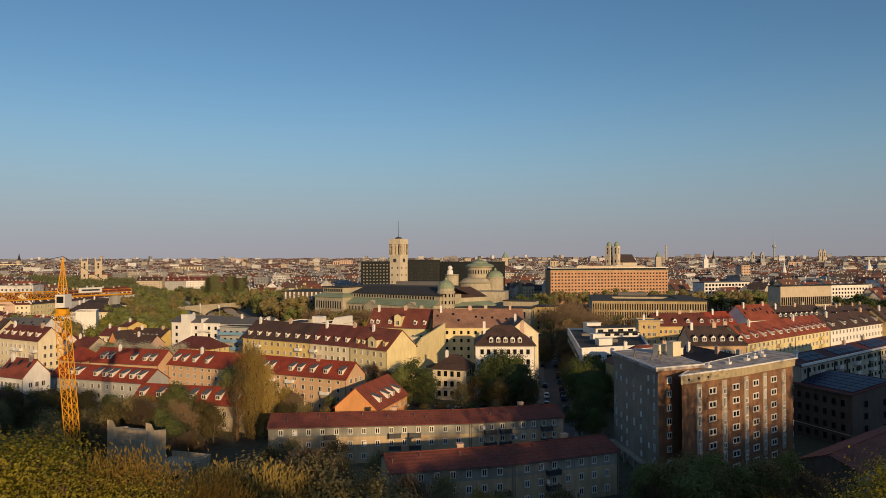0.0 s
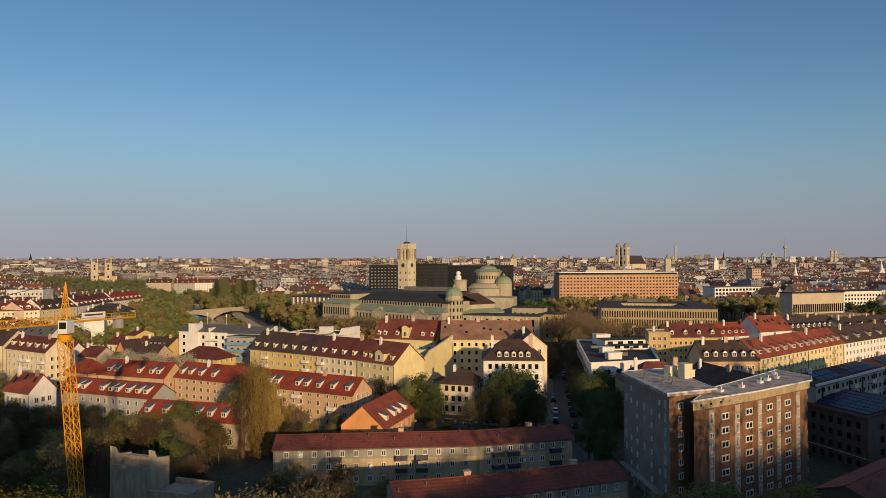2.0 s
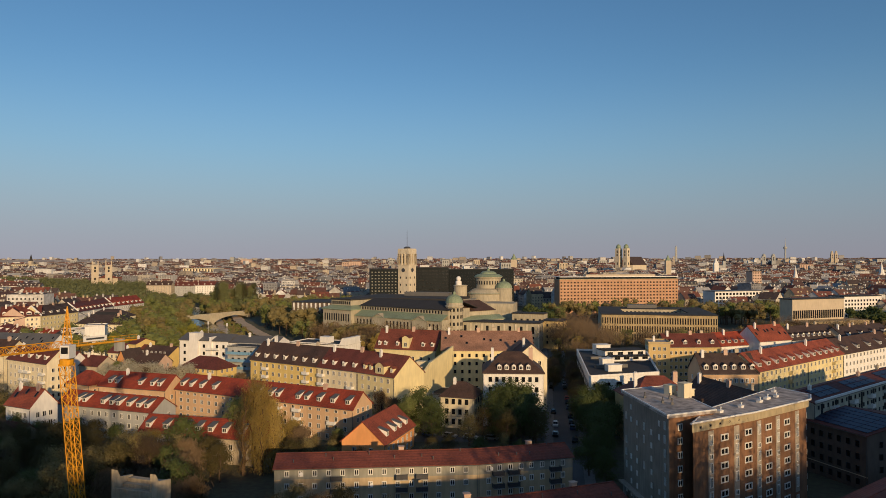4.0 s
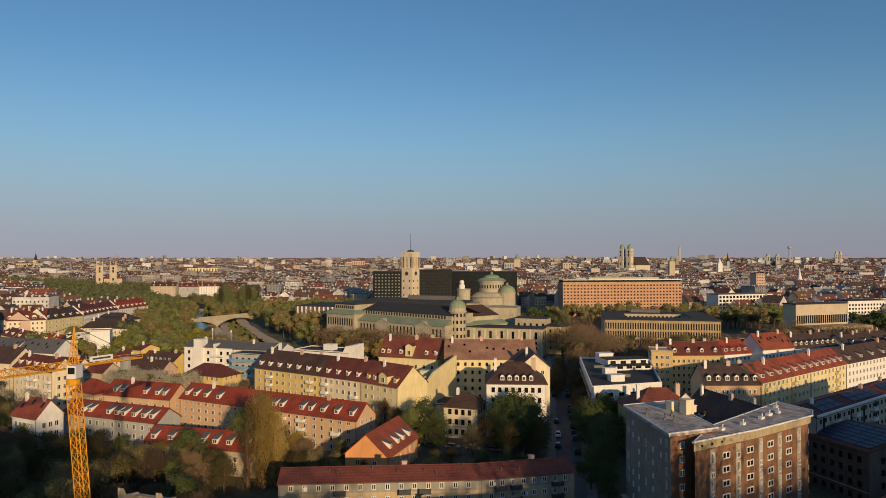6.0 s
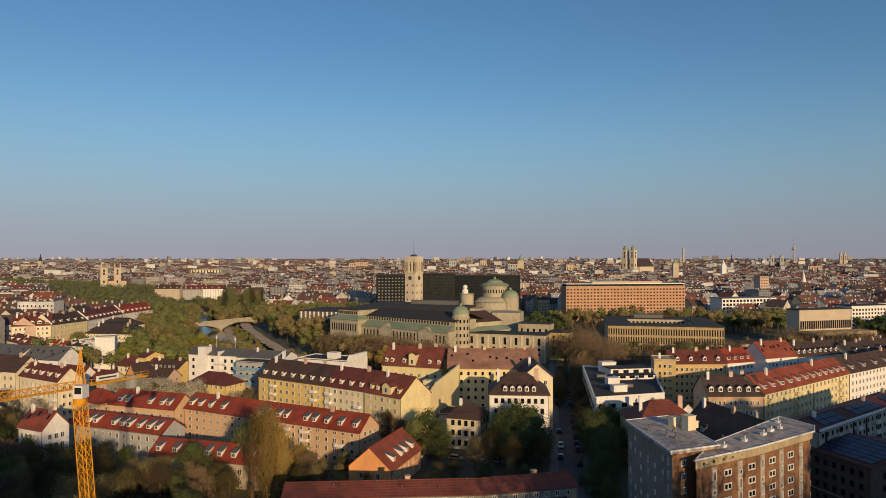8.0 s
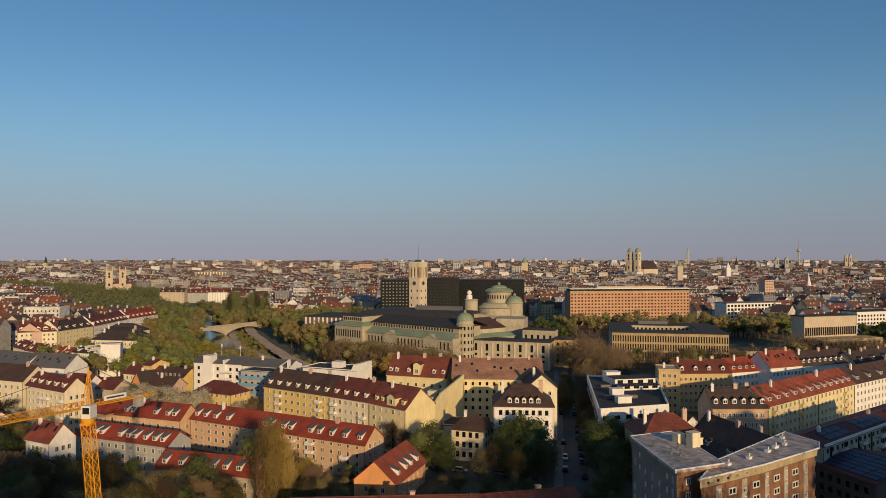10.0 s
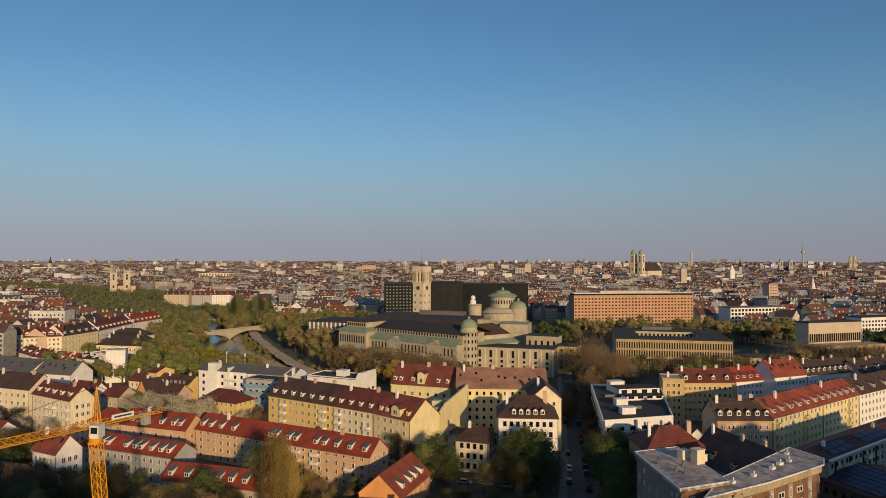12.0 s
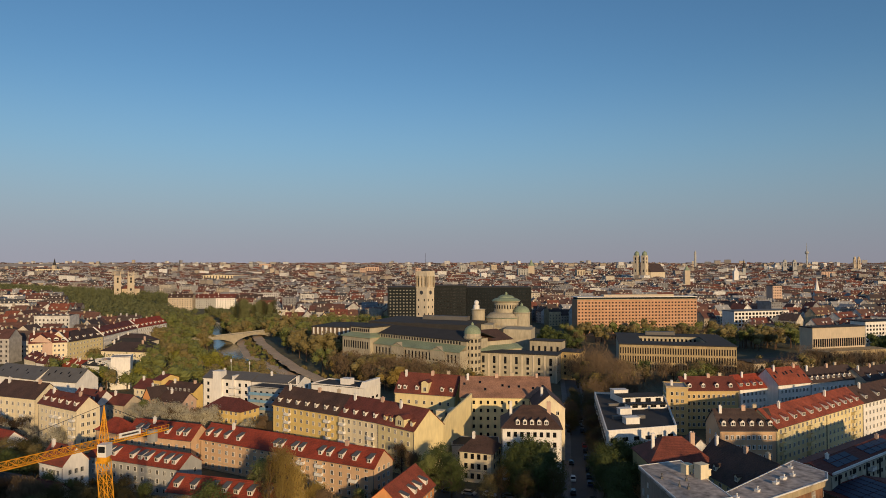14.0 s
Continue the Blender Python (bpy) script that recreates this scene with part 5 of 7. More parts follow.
# ---- crane ----
def crane():
    root = thing("tower_crane", "yellow tower crane with lattice mast and trolley jib", "crane", pose(-70.2, 115, 0, 0, 0, 0))

    def lattice(s, a, b, half, step, up=Vector((0, 0, 1)), tri=False):
        a, b = Vector(a), Vector(b)
        d = (b - a).normalized()
        x = d.cross(up).normalized() if abs(d.dot(up)) < 0.9 else Vector((1, 0, 0))
        y = x.cross(d).normalized()
        ring = [(x + y) * half, (-x + y) * half, (-x - y) * half, (x - y) * half] if not tri else [y * half * 1.3, (-x - y * .6) * half, (x - y * .6) * half]
        n = max(1, int((b - a).length / step))
        for q in ring:
            s.rod(a + q, b + q, 0.085, None, 4)
        for i in range(n):
            p0, p1 = a + (b - a) * (i / n), a + (b - a) * ((i + 1) / n)
            for j in range(len(ring)):
                q, r = ring[j], ring[(j + 1) % len(ring)]
                s.rod(p0 + q, p1 + r, 0.05, None, 3)
                s.rod(p0 + r, p1 + q, 0.05, None, 3)
                s.rod(p0 + q, p0 + r, 0.05, None, 3)

    s = Solid()
    lattice(s, (3.2, 0, 0), (0, 0, 35.6), 0.85, 1.9)
    part("mast", s.mesh("mast", [CRANEYEL]), root)
    s = Solid()
    s.ring([(1.1, 35.5), (1.15, 36.2), (.9, 36.6)], 12)
    s.box(-.95, .95, -.95, .95, 35.2, 35.5)
    part("slewing_ring", s.mesh("slewing_ring", [CRANEYEL]), root)
    a = math.atan2(-16, -8)
    d = Vector((math.cos(a), math.sin(a), 0))
    s = Solid()
    lattice(s, d * 1.0 + Vector((0, 0, 38.6)), d * 42 + Vector((0, 0, 38.6)), 0.65, 1.5, tri=True)
    part("jib", s.mesh("jib", [CRANEYEL]), root)
    s = Solid()
    e = -d * 13
    for o in (-.7, .7):
        n = Vector((-d.y, d.x, 0)) * o
        s.rod(Vector((0, 0, 38.4)) + n, e + Vector((0, 0, 38.4)) + n, 0.12)
    for i in range(9):
        q = e * (i / 8)
        n = Vector((-d.y, d.x, 0)) * .7
        s.rod(q + n + Vector((0, 0, 38.4)), q - n + Vector((0, 0, 38.4)), 0.06)
        s.rod(q + n + Vector((0, 0, 38.4)), q + n + Vector((0, 0, 39.4)), 0.04)
    for z in (38.9, 39.4):
        n = Vector((-d.y, d.x, 0)) * .7
        s.rod(n + Vector((0, 0, z)), e + n + Vector((0, 0, z)), 0.04)
    part("counter_jib", s.mesh("counter_jib", [CRANEYEL]), root)
    s = Solid()
    s.box(-1.5, 0, -.5, .5, 36.6, 38.9)
    part("counterweight", s.mesh("counterweight", [CONCRETE]), root, Matrix.Translation(e * .82) @ pose(0, 0, 0, 0, 0, math.degrees(a) + 180))
    s = Solid()
    s.box(-2.2, 2.2, -.04, .04, 39.0, 39.9)
    part("sign_board", s.mesh("sign_board", [WHITEPAINT]), root, Matrix.Translation(-d * 4.5 + Vector((.9, -.45, 0))) @ pose(0, 0, 0, 0, 0, math.degrees(a) + 180), "white board on the counter jib")
    s = Solid()
    s.box(-1.7, 1.7, -.07, .07, 39.3, 39.6)
    part("lettering_bar", s.mesh("lettering_bar", [METALDARK]), root, Matrix.Translation(-d * 4.5 + Vector((.9, -.45, 0))) @ pose(0, 0, 0, 0, 0, math.degrees(a) + 180), "dark bar of lettering")
    s = Solid()
    top = Vector((0, 0, 45.4))
    for x, y in ((1, 1), (-1, 1), (-1, -1), (1, -1)):
        s.rod((x * .8, y * .8, 36.6), tuple(top), 0.1, 0.07)
    for i in range(1, 7):
        k0, k1 = i / 7, (i + 1) / 7
        q = [Vector((x * .8, y * .8, 36.6)).lerp(top, k0) for x, y in ((1, 1), (-1, 1), (-1, -1), (1, -1))]
        r = [Vector((x * .8, y * .8, 36.6)).lerp(top, k1) for x, y in ((1, 1), (-1, 1), (-1, -1), (1, -1))]
        for j in range(4):
            s.rod(q[j], q[(j + 1) % 4], 0.05), s.rod(q[j], r[(j + 1) % 4], 0.04)
    part("tower_top", s.mesh("tower_top", [CRANEYEL]), root)
    s = Solid()
    s.rod(top, d * 28 + Vector((0, 0, 39.6)), 0.05)
    s.rod(top, e * .95 + Vector((0, 0, 38.6)), 0.05)
    part("tie_rod", s.mesh("tie_rod", [METALDARK]), root, label="thin steel tie rods")
    s = Solid()
    s.box(-.8, .8, -1.0, 1.0, 36.7, 38.9)
    cab = part("cab", s.mesh("cab", [WHITEPAINT]), root, Matrix.Translation((1.0, -1.3, 0)), "white operator cab")
    s = Solid()
    s.box(-.6, .6, -1.03, -.9, 37.5, 38.6), s.box(-.83, -.7, -.7, .7, 37.5, 38.6)
    part("window", s.mesh("window", [GLASS]), cab)
    s = Solid()
    s.box(-.5, .5, -.4, .4, 37.3, 37.8)
    s.rod((0, 0, 37.3), (0, 0, 30), 0.03)
    s.box(-.2, .2, -.15, .15, 29.2, 30)
    part("trolley", s.mesh("trolley", [METALDARK]), root, Matrix.Translation(d * 18))
    s = Solid()
    s.box(-2.5, 2.5, -2.5, 2.5, -.6, .6)
    part("base", s.mesh("base", [CONCRETE]), root, Matrix.Translation((3.2, 0, 0)))


crane()


# ---- concrete shell under construction ----
def shell():
    root = thing("concrete_shell", "raw concrete stair tower with raised side fins", "unfinished building", pose(-63.6, 118.4, 0, 0, 0, -15))
    for n, b in (("core", (0, 7.8, 0, 4.4, -1, 13.0)), ("side_fin", (-.45, 0, -.1, 4.5, -1, 14.6)), ("side_fin", (7.8, 8.25, -.1, 4.5, -1, 14.6)), ("ledge", (0, 7.8, 3.2, 4.4, 13.0, 14.2)), ("ledge", (0, 7.8, 2.0, 3.2, 13.0, 13.6)), ("rim", (0, 7.8, -.1, .25, 12.5, 13.4))):
        s = Solid()
        if n == "side_fin":
            x0, x1 = b[0], b[1]
            p = [(-.1, -1), (4.5, -1), (4.5, 14.4), (1.5, 14.9), (.8, 16.2), (-.1, 16.6)]
            s.poly([(x0, y, z) for y, z in reversed(p)]), s.poly([(x1, y, z) for y, z in p])
            for (ya, za), (yb, zb) in zip(p, p[1:] + p[:1]):
                s.poly([(x0, ya, za), (x0, yb, zb), (x1, yb, zb), (x1, ya, za)])
        else:
            s.box(*b)
        part(n, s.mesh(n, [RAWCONCRETE]), root)
    for n, b in (("annex", (8.6, 16.5, -1, 6, -1, 9.4)), ("annex_parapet", (8.6, 16.5, -1.3, -1, -1, 10.3)), ("annex_parapet", (16.2, 16.6, -1, 6, 9.4, 10.3)), ("annex_parapet", (8.6, 16.2, 5.7, 6, 9.4, 10.3))):
        s = Solid()
        s.box(*b)
        part(n, s.mesh(n, [RAWCONCRETE]), root)
    for i in range(3):
        part("window", window_mesh(1.5, 1.6, "dark"), root, Matrix.Translation((10.2 + i * 2.4, -1.31, 7.2)))


shell()


# ---- the museum on the island ----
def dome(s, cx, cy, r, z, k=0, sides=20, squash=0.8, lantern=0.16):
    s.ring([(r * math.cos(a * math.pi / 16), z + squash * r * math.sin(a * math.pi / 16)) for a in range(8)], sides, k, cx, cy)
    t = z + squash * r
    s.ring([(r * lantern, t - 0.1 * r), (r * lantern, t + 0.2 * r), (0.05, t + 0.35 * r)], 8, k, cx, cy)


def column_rows(parent, m, x0, x1, z, h, n, mat=None, w=1.0, name="window"):
    """A row of tall windows with stone piers between them."""
    me = window_mesh(w, h, "dark")
    for i in range(n):
        part(name, me, parent, m @ Matrix.Translation((x0 + (x1 - x0) * (i + .5) / n, -0.005, z)))


def museum():
    root = thing("museum", "long pale stone museum with green copper roofs, turret and dome", "museum")
    m, w = frame_of((-106, 458.5), (-24, 399))
    # left pavilion
    s = Solid()
    s.box(0, 27, 0, 30, -2, 21.5)
    part("wall", s.mesh("wall", [STONE]), root, m)
    s = Solid()
    a, b = [(-1, -1), (28, -1), (28, 31), (-1, 31)], [(4, 4), (23, 4), (23, 26), (4, 26)]
    for i in range(4):
        j = (i + 1) % 4
        s.poly([(*a[i], 21.4), (*a[j], 21.4), (*b[j], 23.6), (*b[i], 23.6)])
    s.box(-1, 28, -1, 31, 20.9, 21.4)
    part("roof", s.mesh("roof", [R_COPPER]), root, m, "green copper skirt roof")
    s = Solid()
    s.box(4, 23, 4, 26, 23.5, 27)
    part("lantern_storey", s.mesh("lantern_storey", [STONE]), root, m)
    s = Solid()
    s.box(3.4, 23.6, 3.4, 26.6, 27, 27.8)
    part("roof", s.mesh("roof", [R_SLATE]), root, m)
    column_rows(root, m, 1, 26, 13.5, 4.8, 11)
    column_rows(root, m @ Matrix.Translation((0, 4, 0)), 4.5, 22.5, 24.2, 2.0, 9, w=1.2)
    ml = m @ pose(0, 30, 0, 0, 0, -90)
    column_rows(root, ml, 1, 29, 13.5, 4.8, 9)
    # long middle wing
    s = Solid()
    s.box(27, w, 3, 30, -2, 18)
    s.box(27, w, 9, 30, 18, 24)
    part("wall", s.mesh("wall", [STONE]), root, m)
    s = Solid()
    s.slab([(28.2, 2.2, 17.6), (w, 2.2, 17.6), (w, 9, 21), (28.2, 9, 21)], 0.3)
    part("roof", s.mesh("roof", [R_COPPER]), root, m, "green copper lean-to roof")
    s = Solid()
    s.slab([(27, 8, 23.9), (w + 2, 8, 23.9), (w + 2, 22, 28.2), (27, 22, 28.2)], 0.3)
    s.slab([(w + 2, 36, 23.9), (27, 36, 23.9), (27, 22, 28.2), (w + 2, 22, 28.2)], 0.3)
    part("roof", s.mesh("roof", [R_SLATE]), root, m, "dark low-pitched main roof")
    column_rows(root, m @ Matrix.Translation((0, 3, 0)), 29, w - 2, 11, 4.6, 24)
    column_rows(root, m @ Matrix.Translation((0, 9, 0)), 28, w - 4, 21.3, 1.8, 30, w=1.1)
    column_rows(root, m @ Matrix.Translation((0, 3, 0)), 29, w - 2, 4, 3.2, 20)
    for x in (44, 78):
        s = Solid()
        s.poly([(x, 2.4, 12), (x + 12, 2.4, 12), (x + 12, 2.4, 16.5), (x + 6, 2.4, 19.5), (x, 2.4, 16.5)])
        s.slab([(x - .5, 1.9, 16.6), (x + 6, 1.9, 19.9), (x + 6, 6, 19.9), (x - .5, 6, 16.6)], .25), s.slab([(x + 6, 1.9, 19.9), (x + 12.5, 1.9, 16.6), (x + 12.5, 6, 16.6), (x + 6, 6, 19.9)], .25)
        part("gable", s.mesh("gable", [STONE]), root, m)
    # corner turret
    s = Solid()
    s.ring([(5.2, -2), (5.2, 25.2), (5.6, 25.4), (5.6, 26.2), (5.0, 26.4), (5.0, 28)], 14, 0, -15.4, 412)
    tur = part("turret", s.mesh("turret", [STONE]), root)
    s = Solid()
    dome(s, -15.4, 412, 5.2, 28, 0, 14, 0.95)
    part("turret_dome", s.mesh("turret_dome", [R_COPPER]), tur, label="green copper dome")
    for f in range(5):
        for i in range(7):
            a = math.pi + math.pi * (i + .5) / 7
            part("window", window_mesh(1.0, 2.0, "dark"), tur, pose(-15.4 + 5.2 * math.cos(a), 412 + 5.2 * math.sin(a), 6 + f * 4.2, 0, 0, math.degrees(a) + 90))
    # hall right of the turret, running back to the dome
    m2, w2 = frame_of((-11.5, 414), (15, 436))
    s = Solid()
    s.box(0, w2, 0, 26, -2, 17)
    s.box(0, w2 - 4, 5, 26, 17, 22)
    part("wall", s.mesh("wall", [STONE]), root, m2)
    s = Solid()
    s.slab([(-.6, -.8, 16.7), (w2 + .6, -.8, 16.7), (w2 + .6, 5, 19), (-.6, 5, 19)], .3)
    part("roof", s.mesh("roof", [R_COPPER]), root, m2, "green copper lean-to roof")
    s = Solid()
    s.slab([(-1, 4.2, 22), (w2 - 3, 4.2, 22), (w2 - 8, 15, 28), (2, 15, 28)], .3), s.slab([(w2 - 3, 26.5, 22), (-1, 26.5, 22), (2, 15, 28), (w2 - 8, 15, 28)], .3)
    s.slab([(w2 - 3, 4.2, 22), (w2 - 3, 26.5, 22), (w2 - 8, 15, 28)], .3), s.slab([(-1, 26.5, 22), (-1, 4.2, 22), (2, 15, 28)], .3)
    part("roof", s.mesh("roof", [R_BROWN]), root, m2, "brown hipped roof")
    column_rows(root, m2, 1, w2 - 1, 8, 5, 9)
    # great round hall with the dome
    cx, cy = 6.5, 545
    s = Solid()
    s.ring([(20, -2), (20, 19), (20.8, 19.3), (20.8, 20.5), (16.5, 22), (16, 27), (16.8, 27.3), (13, 30.5), (12.5, 30.6), (9.8, 31.5), (9.8, 39.2), (11, 39.6), (11, 40.4)], 28, 0, cx, cy)
    part("round_hall", s.mesh("round_hall", [STONE]), root)
    s = Solid()
    s.ring([(17, 27.3), (10.5, 31.2)], 28, 0, cx, cy)
    s.ring([(11.2, 40.2), (11.6, 40.5), (11, 40.9), (8.8, 42.2), (6.6, 42.6)], 24, 0, cx, cy)
    dome(s, cx, cy, 6.6, 42.4, 0, 20, 0.42)
    part("dome", s.mesh("dome", [R_COPPER]), root, label="green copper dome")
    for i in range(14):
        a = math.pi + math.pi * (i + .5) / 14
        part("window", window_mesh(.9, 2.8, "dark"), root, pose(cx + 9.8 * math.cos(a), cy + 9.8 * math.sin(a), 34.4, 0, 0, math.degrees(a) + 90))
        part("window", window_mesh(1.6, 3.0, "dark"), root, pose(cx + 20 * math.cos(a), cy + 20 * math.sin(a), 13.5, 0, 0, math.degrees(a) + 90))
    for x, y, r, h in ((-15.5, 540, 5.2, 33), (18.5, 536, 6.4, 31)):
        s = Solid()
        s.ring([(r, -2), (r, h), (r + .5, h + .4), (r, h + 1)], 16, 0, x, y)
        st = part("stair_tower", s.mesh("stair_tower", [STONE]), root)
        if x > 0:
            s = Solid()
            dome(s, x, y, r - .1, h + 1, 0, 18, 0.8)
            part("stair_dome", s.mesh("stair_dome", [R_COPPER]), st, label="green copper dome")
    s = Solid()
    s.ring([(2.4, 33.5), (2.4, 36.6), (1.8, 37.4)], 12, 0, -17, 540)
    s.ring([(1.9 * math.cos(t * .3), 39 + 1.9 * math.sin(t * .3)) for t in range(-5, 6)], 12, 0, -17, 540)
    part("observatory", s.mesh("observatory", [P_WHITE]), root, label="small white observatory ball")
    s = Solid()
    s.extrude([(4, 500), (24, 497), (28, 520), (8, 526)], -2, 22)
    s.extrude([(-34, 520), (-4, 512), (0, 548), (-30, 556)], -2, 24)
    part("wing", s.mesh("wing", [STONE]), root)
    # roofs behind
    s = Solid()
    s.extrude([(-100, 520), (-20, 490), (-8, 530), (-84, 575)], -2, 25.5, 0)
    part("rear_wing", s.mesh("rear_wing", [R_SLATE]), root, label="dark flat rear roofs")
    s = Solid()
    s.extrude([(-60, 540), (-24, 530), (-22, 536), (-58, 546)], 25.5, 28.5)
    part("skylight_house", s.mesh("skylight_house", [R_GREYMETAL]), root)
    return root


museum()


def museum_tower():
    root = thing("clock_tower", "square pale stone museum tower with open belfry and mast", "tower", pose(-62, 579, 0, 0, 0, -30))
    s = Solid()
    s.extrude([(-5.4, -5.4), (5.4, -5.4), (5.4, 5.4), (-5.4, 5.4)], -2, 49)
    part("shaft", s.mesh("shaft", [STONE_PALE]), root)
    s = Solid()
    s.box(-5.8, 5.8, -5.8, 5.8, 49, 49.9)
    s.box(-5.7, 5.7, -5.7, 5.7, 59, 62.6)
    s.box(-4.5, 4.5, -4.5, 4.5, 49.9, 59)
    for a in range(4):
        for i in range(4):
            c, d = math.cos(a * math.pi / 2), math.sin(a * math.pi / 2)
            x, y = -5.1 + i * 3.4, -5.1
            px, py = x * c - y * d, x * d + y * c
            q = Solid()
            q.box(px - .75, px + .75, py - .75, py + .75, 49.9, 59)
            part("pillar", q.mesh("pillar", [STONE_PALE]), root)
    s.box(-5.4, 5.4, -5.4, 5.4, 62.6, 63.4)
    part("belfry", s.mesh("belfry", [STONE_PALE]), root)
    s = Solid()
    s.ring([(2.8, 63.4), (3.0, 64.2), (2.6, 64.6), (1.2, 65.2)], 12)
    part("roof_cap", s.mesh("roof_cap", [METALDARK]), root, label="dark roof cap")
    s = Solid()
    s.rod((0, 0, 65), (0, 0, 79), .22, .1, 6)
    part("mast", s.mesh("mast", [METALDARK]), root, label="thin dark mast")
    for a in (0, 1, 2, 3):
        r = pose(0, 0, 0, 0, 0, a * 90)
        s = Solid()
        s.ring([(1.7, 0), (1.7, .25), (1.4, .3)], 18)
        part("clock", s.mesh("clock", [METALDARK]), root, r @ pose(0, -5.4, 45.2, 90, 0, 0), "round dark clock face")
        for x in (-3.4, 0, 3.4):
            part("window", window_mesh(1.3, 6.5, "dark"), root, r @ Matrix.Translation((x, -4.5, 51)))
        for z in (14, 20, 26, 32, 38):
            for x in (-3, 3):
                part("window", window_mesh(1.0, 1.8, "dark"), root, r @ Matrix.Translation((x, -5.4, z)))


museum_tower()


def slab_building(name, label, p0, p1, depth, h, wall, floors, bays, z0, storey, win, style="dark", roof=None, right=0, left=0, category="office building", plant=None, joined=False):
    m, w = frame_of(p0, p1)
    root = thing(name, label, category, m)
    s = Solid()
    s.box(0, w, 0, depth, -1.5, h)
    part("wall", s.mesh("wall", [wall]), root)
    s = Solid()
    s.box(-.5, w + .5, -.5, depth + .5, h, h + .6)
    part("roof", s.mesh("roof", [roof or R_SLATE]), root)
    if plant:
        s = Solid()
        s.box(*plant)
        part("roof_storey", s.mesh("roof_storey", [P_BEIGE]), root)
    if joined:
        base = window_mesh(win[0], win[1], style)
        vs, fs, ms = [tuple(v.co) for v in base.vertices], [tuple(q.vertices) for q in base.polygons], [q.material_index for q in base.polygons]
        s = Solid()
        for f in range(floors):
            for b in range(bays):
                x, z, i = w * (b + .5) / bays, z0 + f * storey, len(s.v)
                s.v += [(v[0] + x, v[1] - .005, v[2] + z) for v in vs]
                s.f += [tuple(i + k for k in q) for q in fs]
                s.m += ms
        tagged(part("glazing", s.mesh("glazing", list(base.materials)), root), kind="stuff")
    else:
        windows(root, Matrix(), w, floors, bays, z0, storey, win[0], win[1], style, 0.4)
    if right:
        windows(root, pose(w, 0, 0, 0, 0, 90), depth, floors, right, z0, storey, win[0], win[1], style, 0.4)
    if left:
        windows(root, pose(0, depth, 0, 0, 0, -90), depth, floors, left, z0, storey, win[0], win[1], style, 0.4)
    return root


# ---- large buildings around the island ----
dark_wing = slab_building("library_wing", "dark museum library with a pale colonnade under its flat roof", (-141, 507), (-109, 499), 40, 22, P_DARKBROWN, 2, 8, 3, 7, (2.6, 5.5), roof=R_SLATE)
for i in range(9):
    s = Solid()
    s.box(1.5 + i * 3.6, 2.5 + i * 3.6, -.9, -.1, 16.5, 21.9)
    part("pillar", s.mesh("pillar", [P_WHITE]), dark_wing)
brick = slab_building("office_slab", "long red brick office slab with rows of small windows", (76, 662), (195, 688), 16, 34.6, BRICKRED, 9, 36, 6.2, 3.12, (1.55, 1.35), "dark", P_PARAPET, joined=True)
for nm, lab, b, mt in (("top_storey", "dark recessed top storey", (1, 120.8, 1, 15, 35.2, 37.0), DARKGLASS), ("roof_slab", "thin pale roof slab", (-.4, 122, -.6, 16.6, 37.0, 37.6), P_WHITE), ("roof_storey", "low pale plant storey", (28, 100, 4, 12, 37.6, 39.4), P_BEIGE)):
    s = Solid()
    s.box(*b)
    part(nm, s.mesh(nm, [mt]), brick, label=lab)
for f in range(10):
    s = Solid()
    s.box(-.02, 121.8, -.12, 0, 5.2 + f * 3.12, 5.5 + f * 3.12)
    part("sill_band", s.mesh("sill_band", [P_ROSE]), brick, label="pale sill band")
slab_building("office_tower", "dark glass office building with small bright windows", (-116, 716), (-84, 722), 40, 44, DARKGLASS, 9, 9, 14, 3.3, (1.5, 1.1), "dim")
slab_building("office_tower", "dark brown glass office building", (-70, 728), (-34, 734), 30, 45.5, DARKGLASS, 9, 10, 15, 3.3, (2.2, 1.3), "dark")
slab_building("office_tower", "dark glass office wing", (-34, 738), (36, 742), 30, 43.5, DARKGLASS, 9, 22, 13, 3.3, (1.4, 1.2), "dark")
bath = slab_building("bath_house", "long pale building with tall dark windows between white piers", (-12.5, 414), (34.5, 402), 14, 16.2, STONE, 1, 7, 10.2, 5, (1.5, 4.2), right=2)
windows(bath, Matrix(), math.hypot(47, 12), 2, 7, 4.2, 3.0, 1.5, 1.5, "dark", 0.4)
for i in range(8):
    x = .4 + (math.hypot(47, 12) - .8) * i / 7
    s = Solid()
    s.box(x - .45, x + .45, -.35, 0, -1, 15.6)
    part("pier", s.mesh("pier", [STONE_PALE]), bath, label="pale wall pier")
slab_building("bath_house", "pale low building with tall windows", (22, 476), (43, 469), 12, 16.5, STONE, 1, 5, 9, 5, (1.5, 4.2))
slab_building("gate_house", "tall ochre gate house beside the street", (37.5, 418), (49, 414), 14, 16.5, P_OCHRE, 4, 2, 3, 3.4, (1.1, 1.6), left=4)
office = slab_building("long_office", "long ochre stone office round a courtyard with dark flat roof", (77, 440), (146, 430.5), 17, 18.8, P_STONEOCHRE, 3, 46, 2.8, 5.2, (0.75, 3.9), joined=True, left=0)
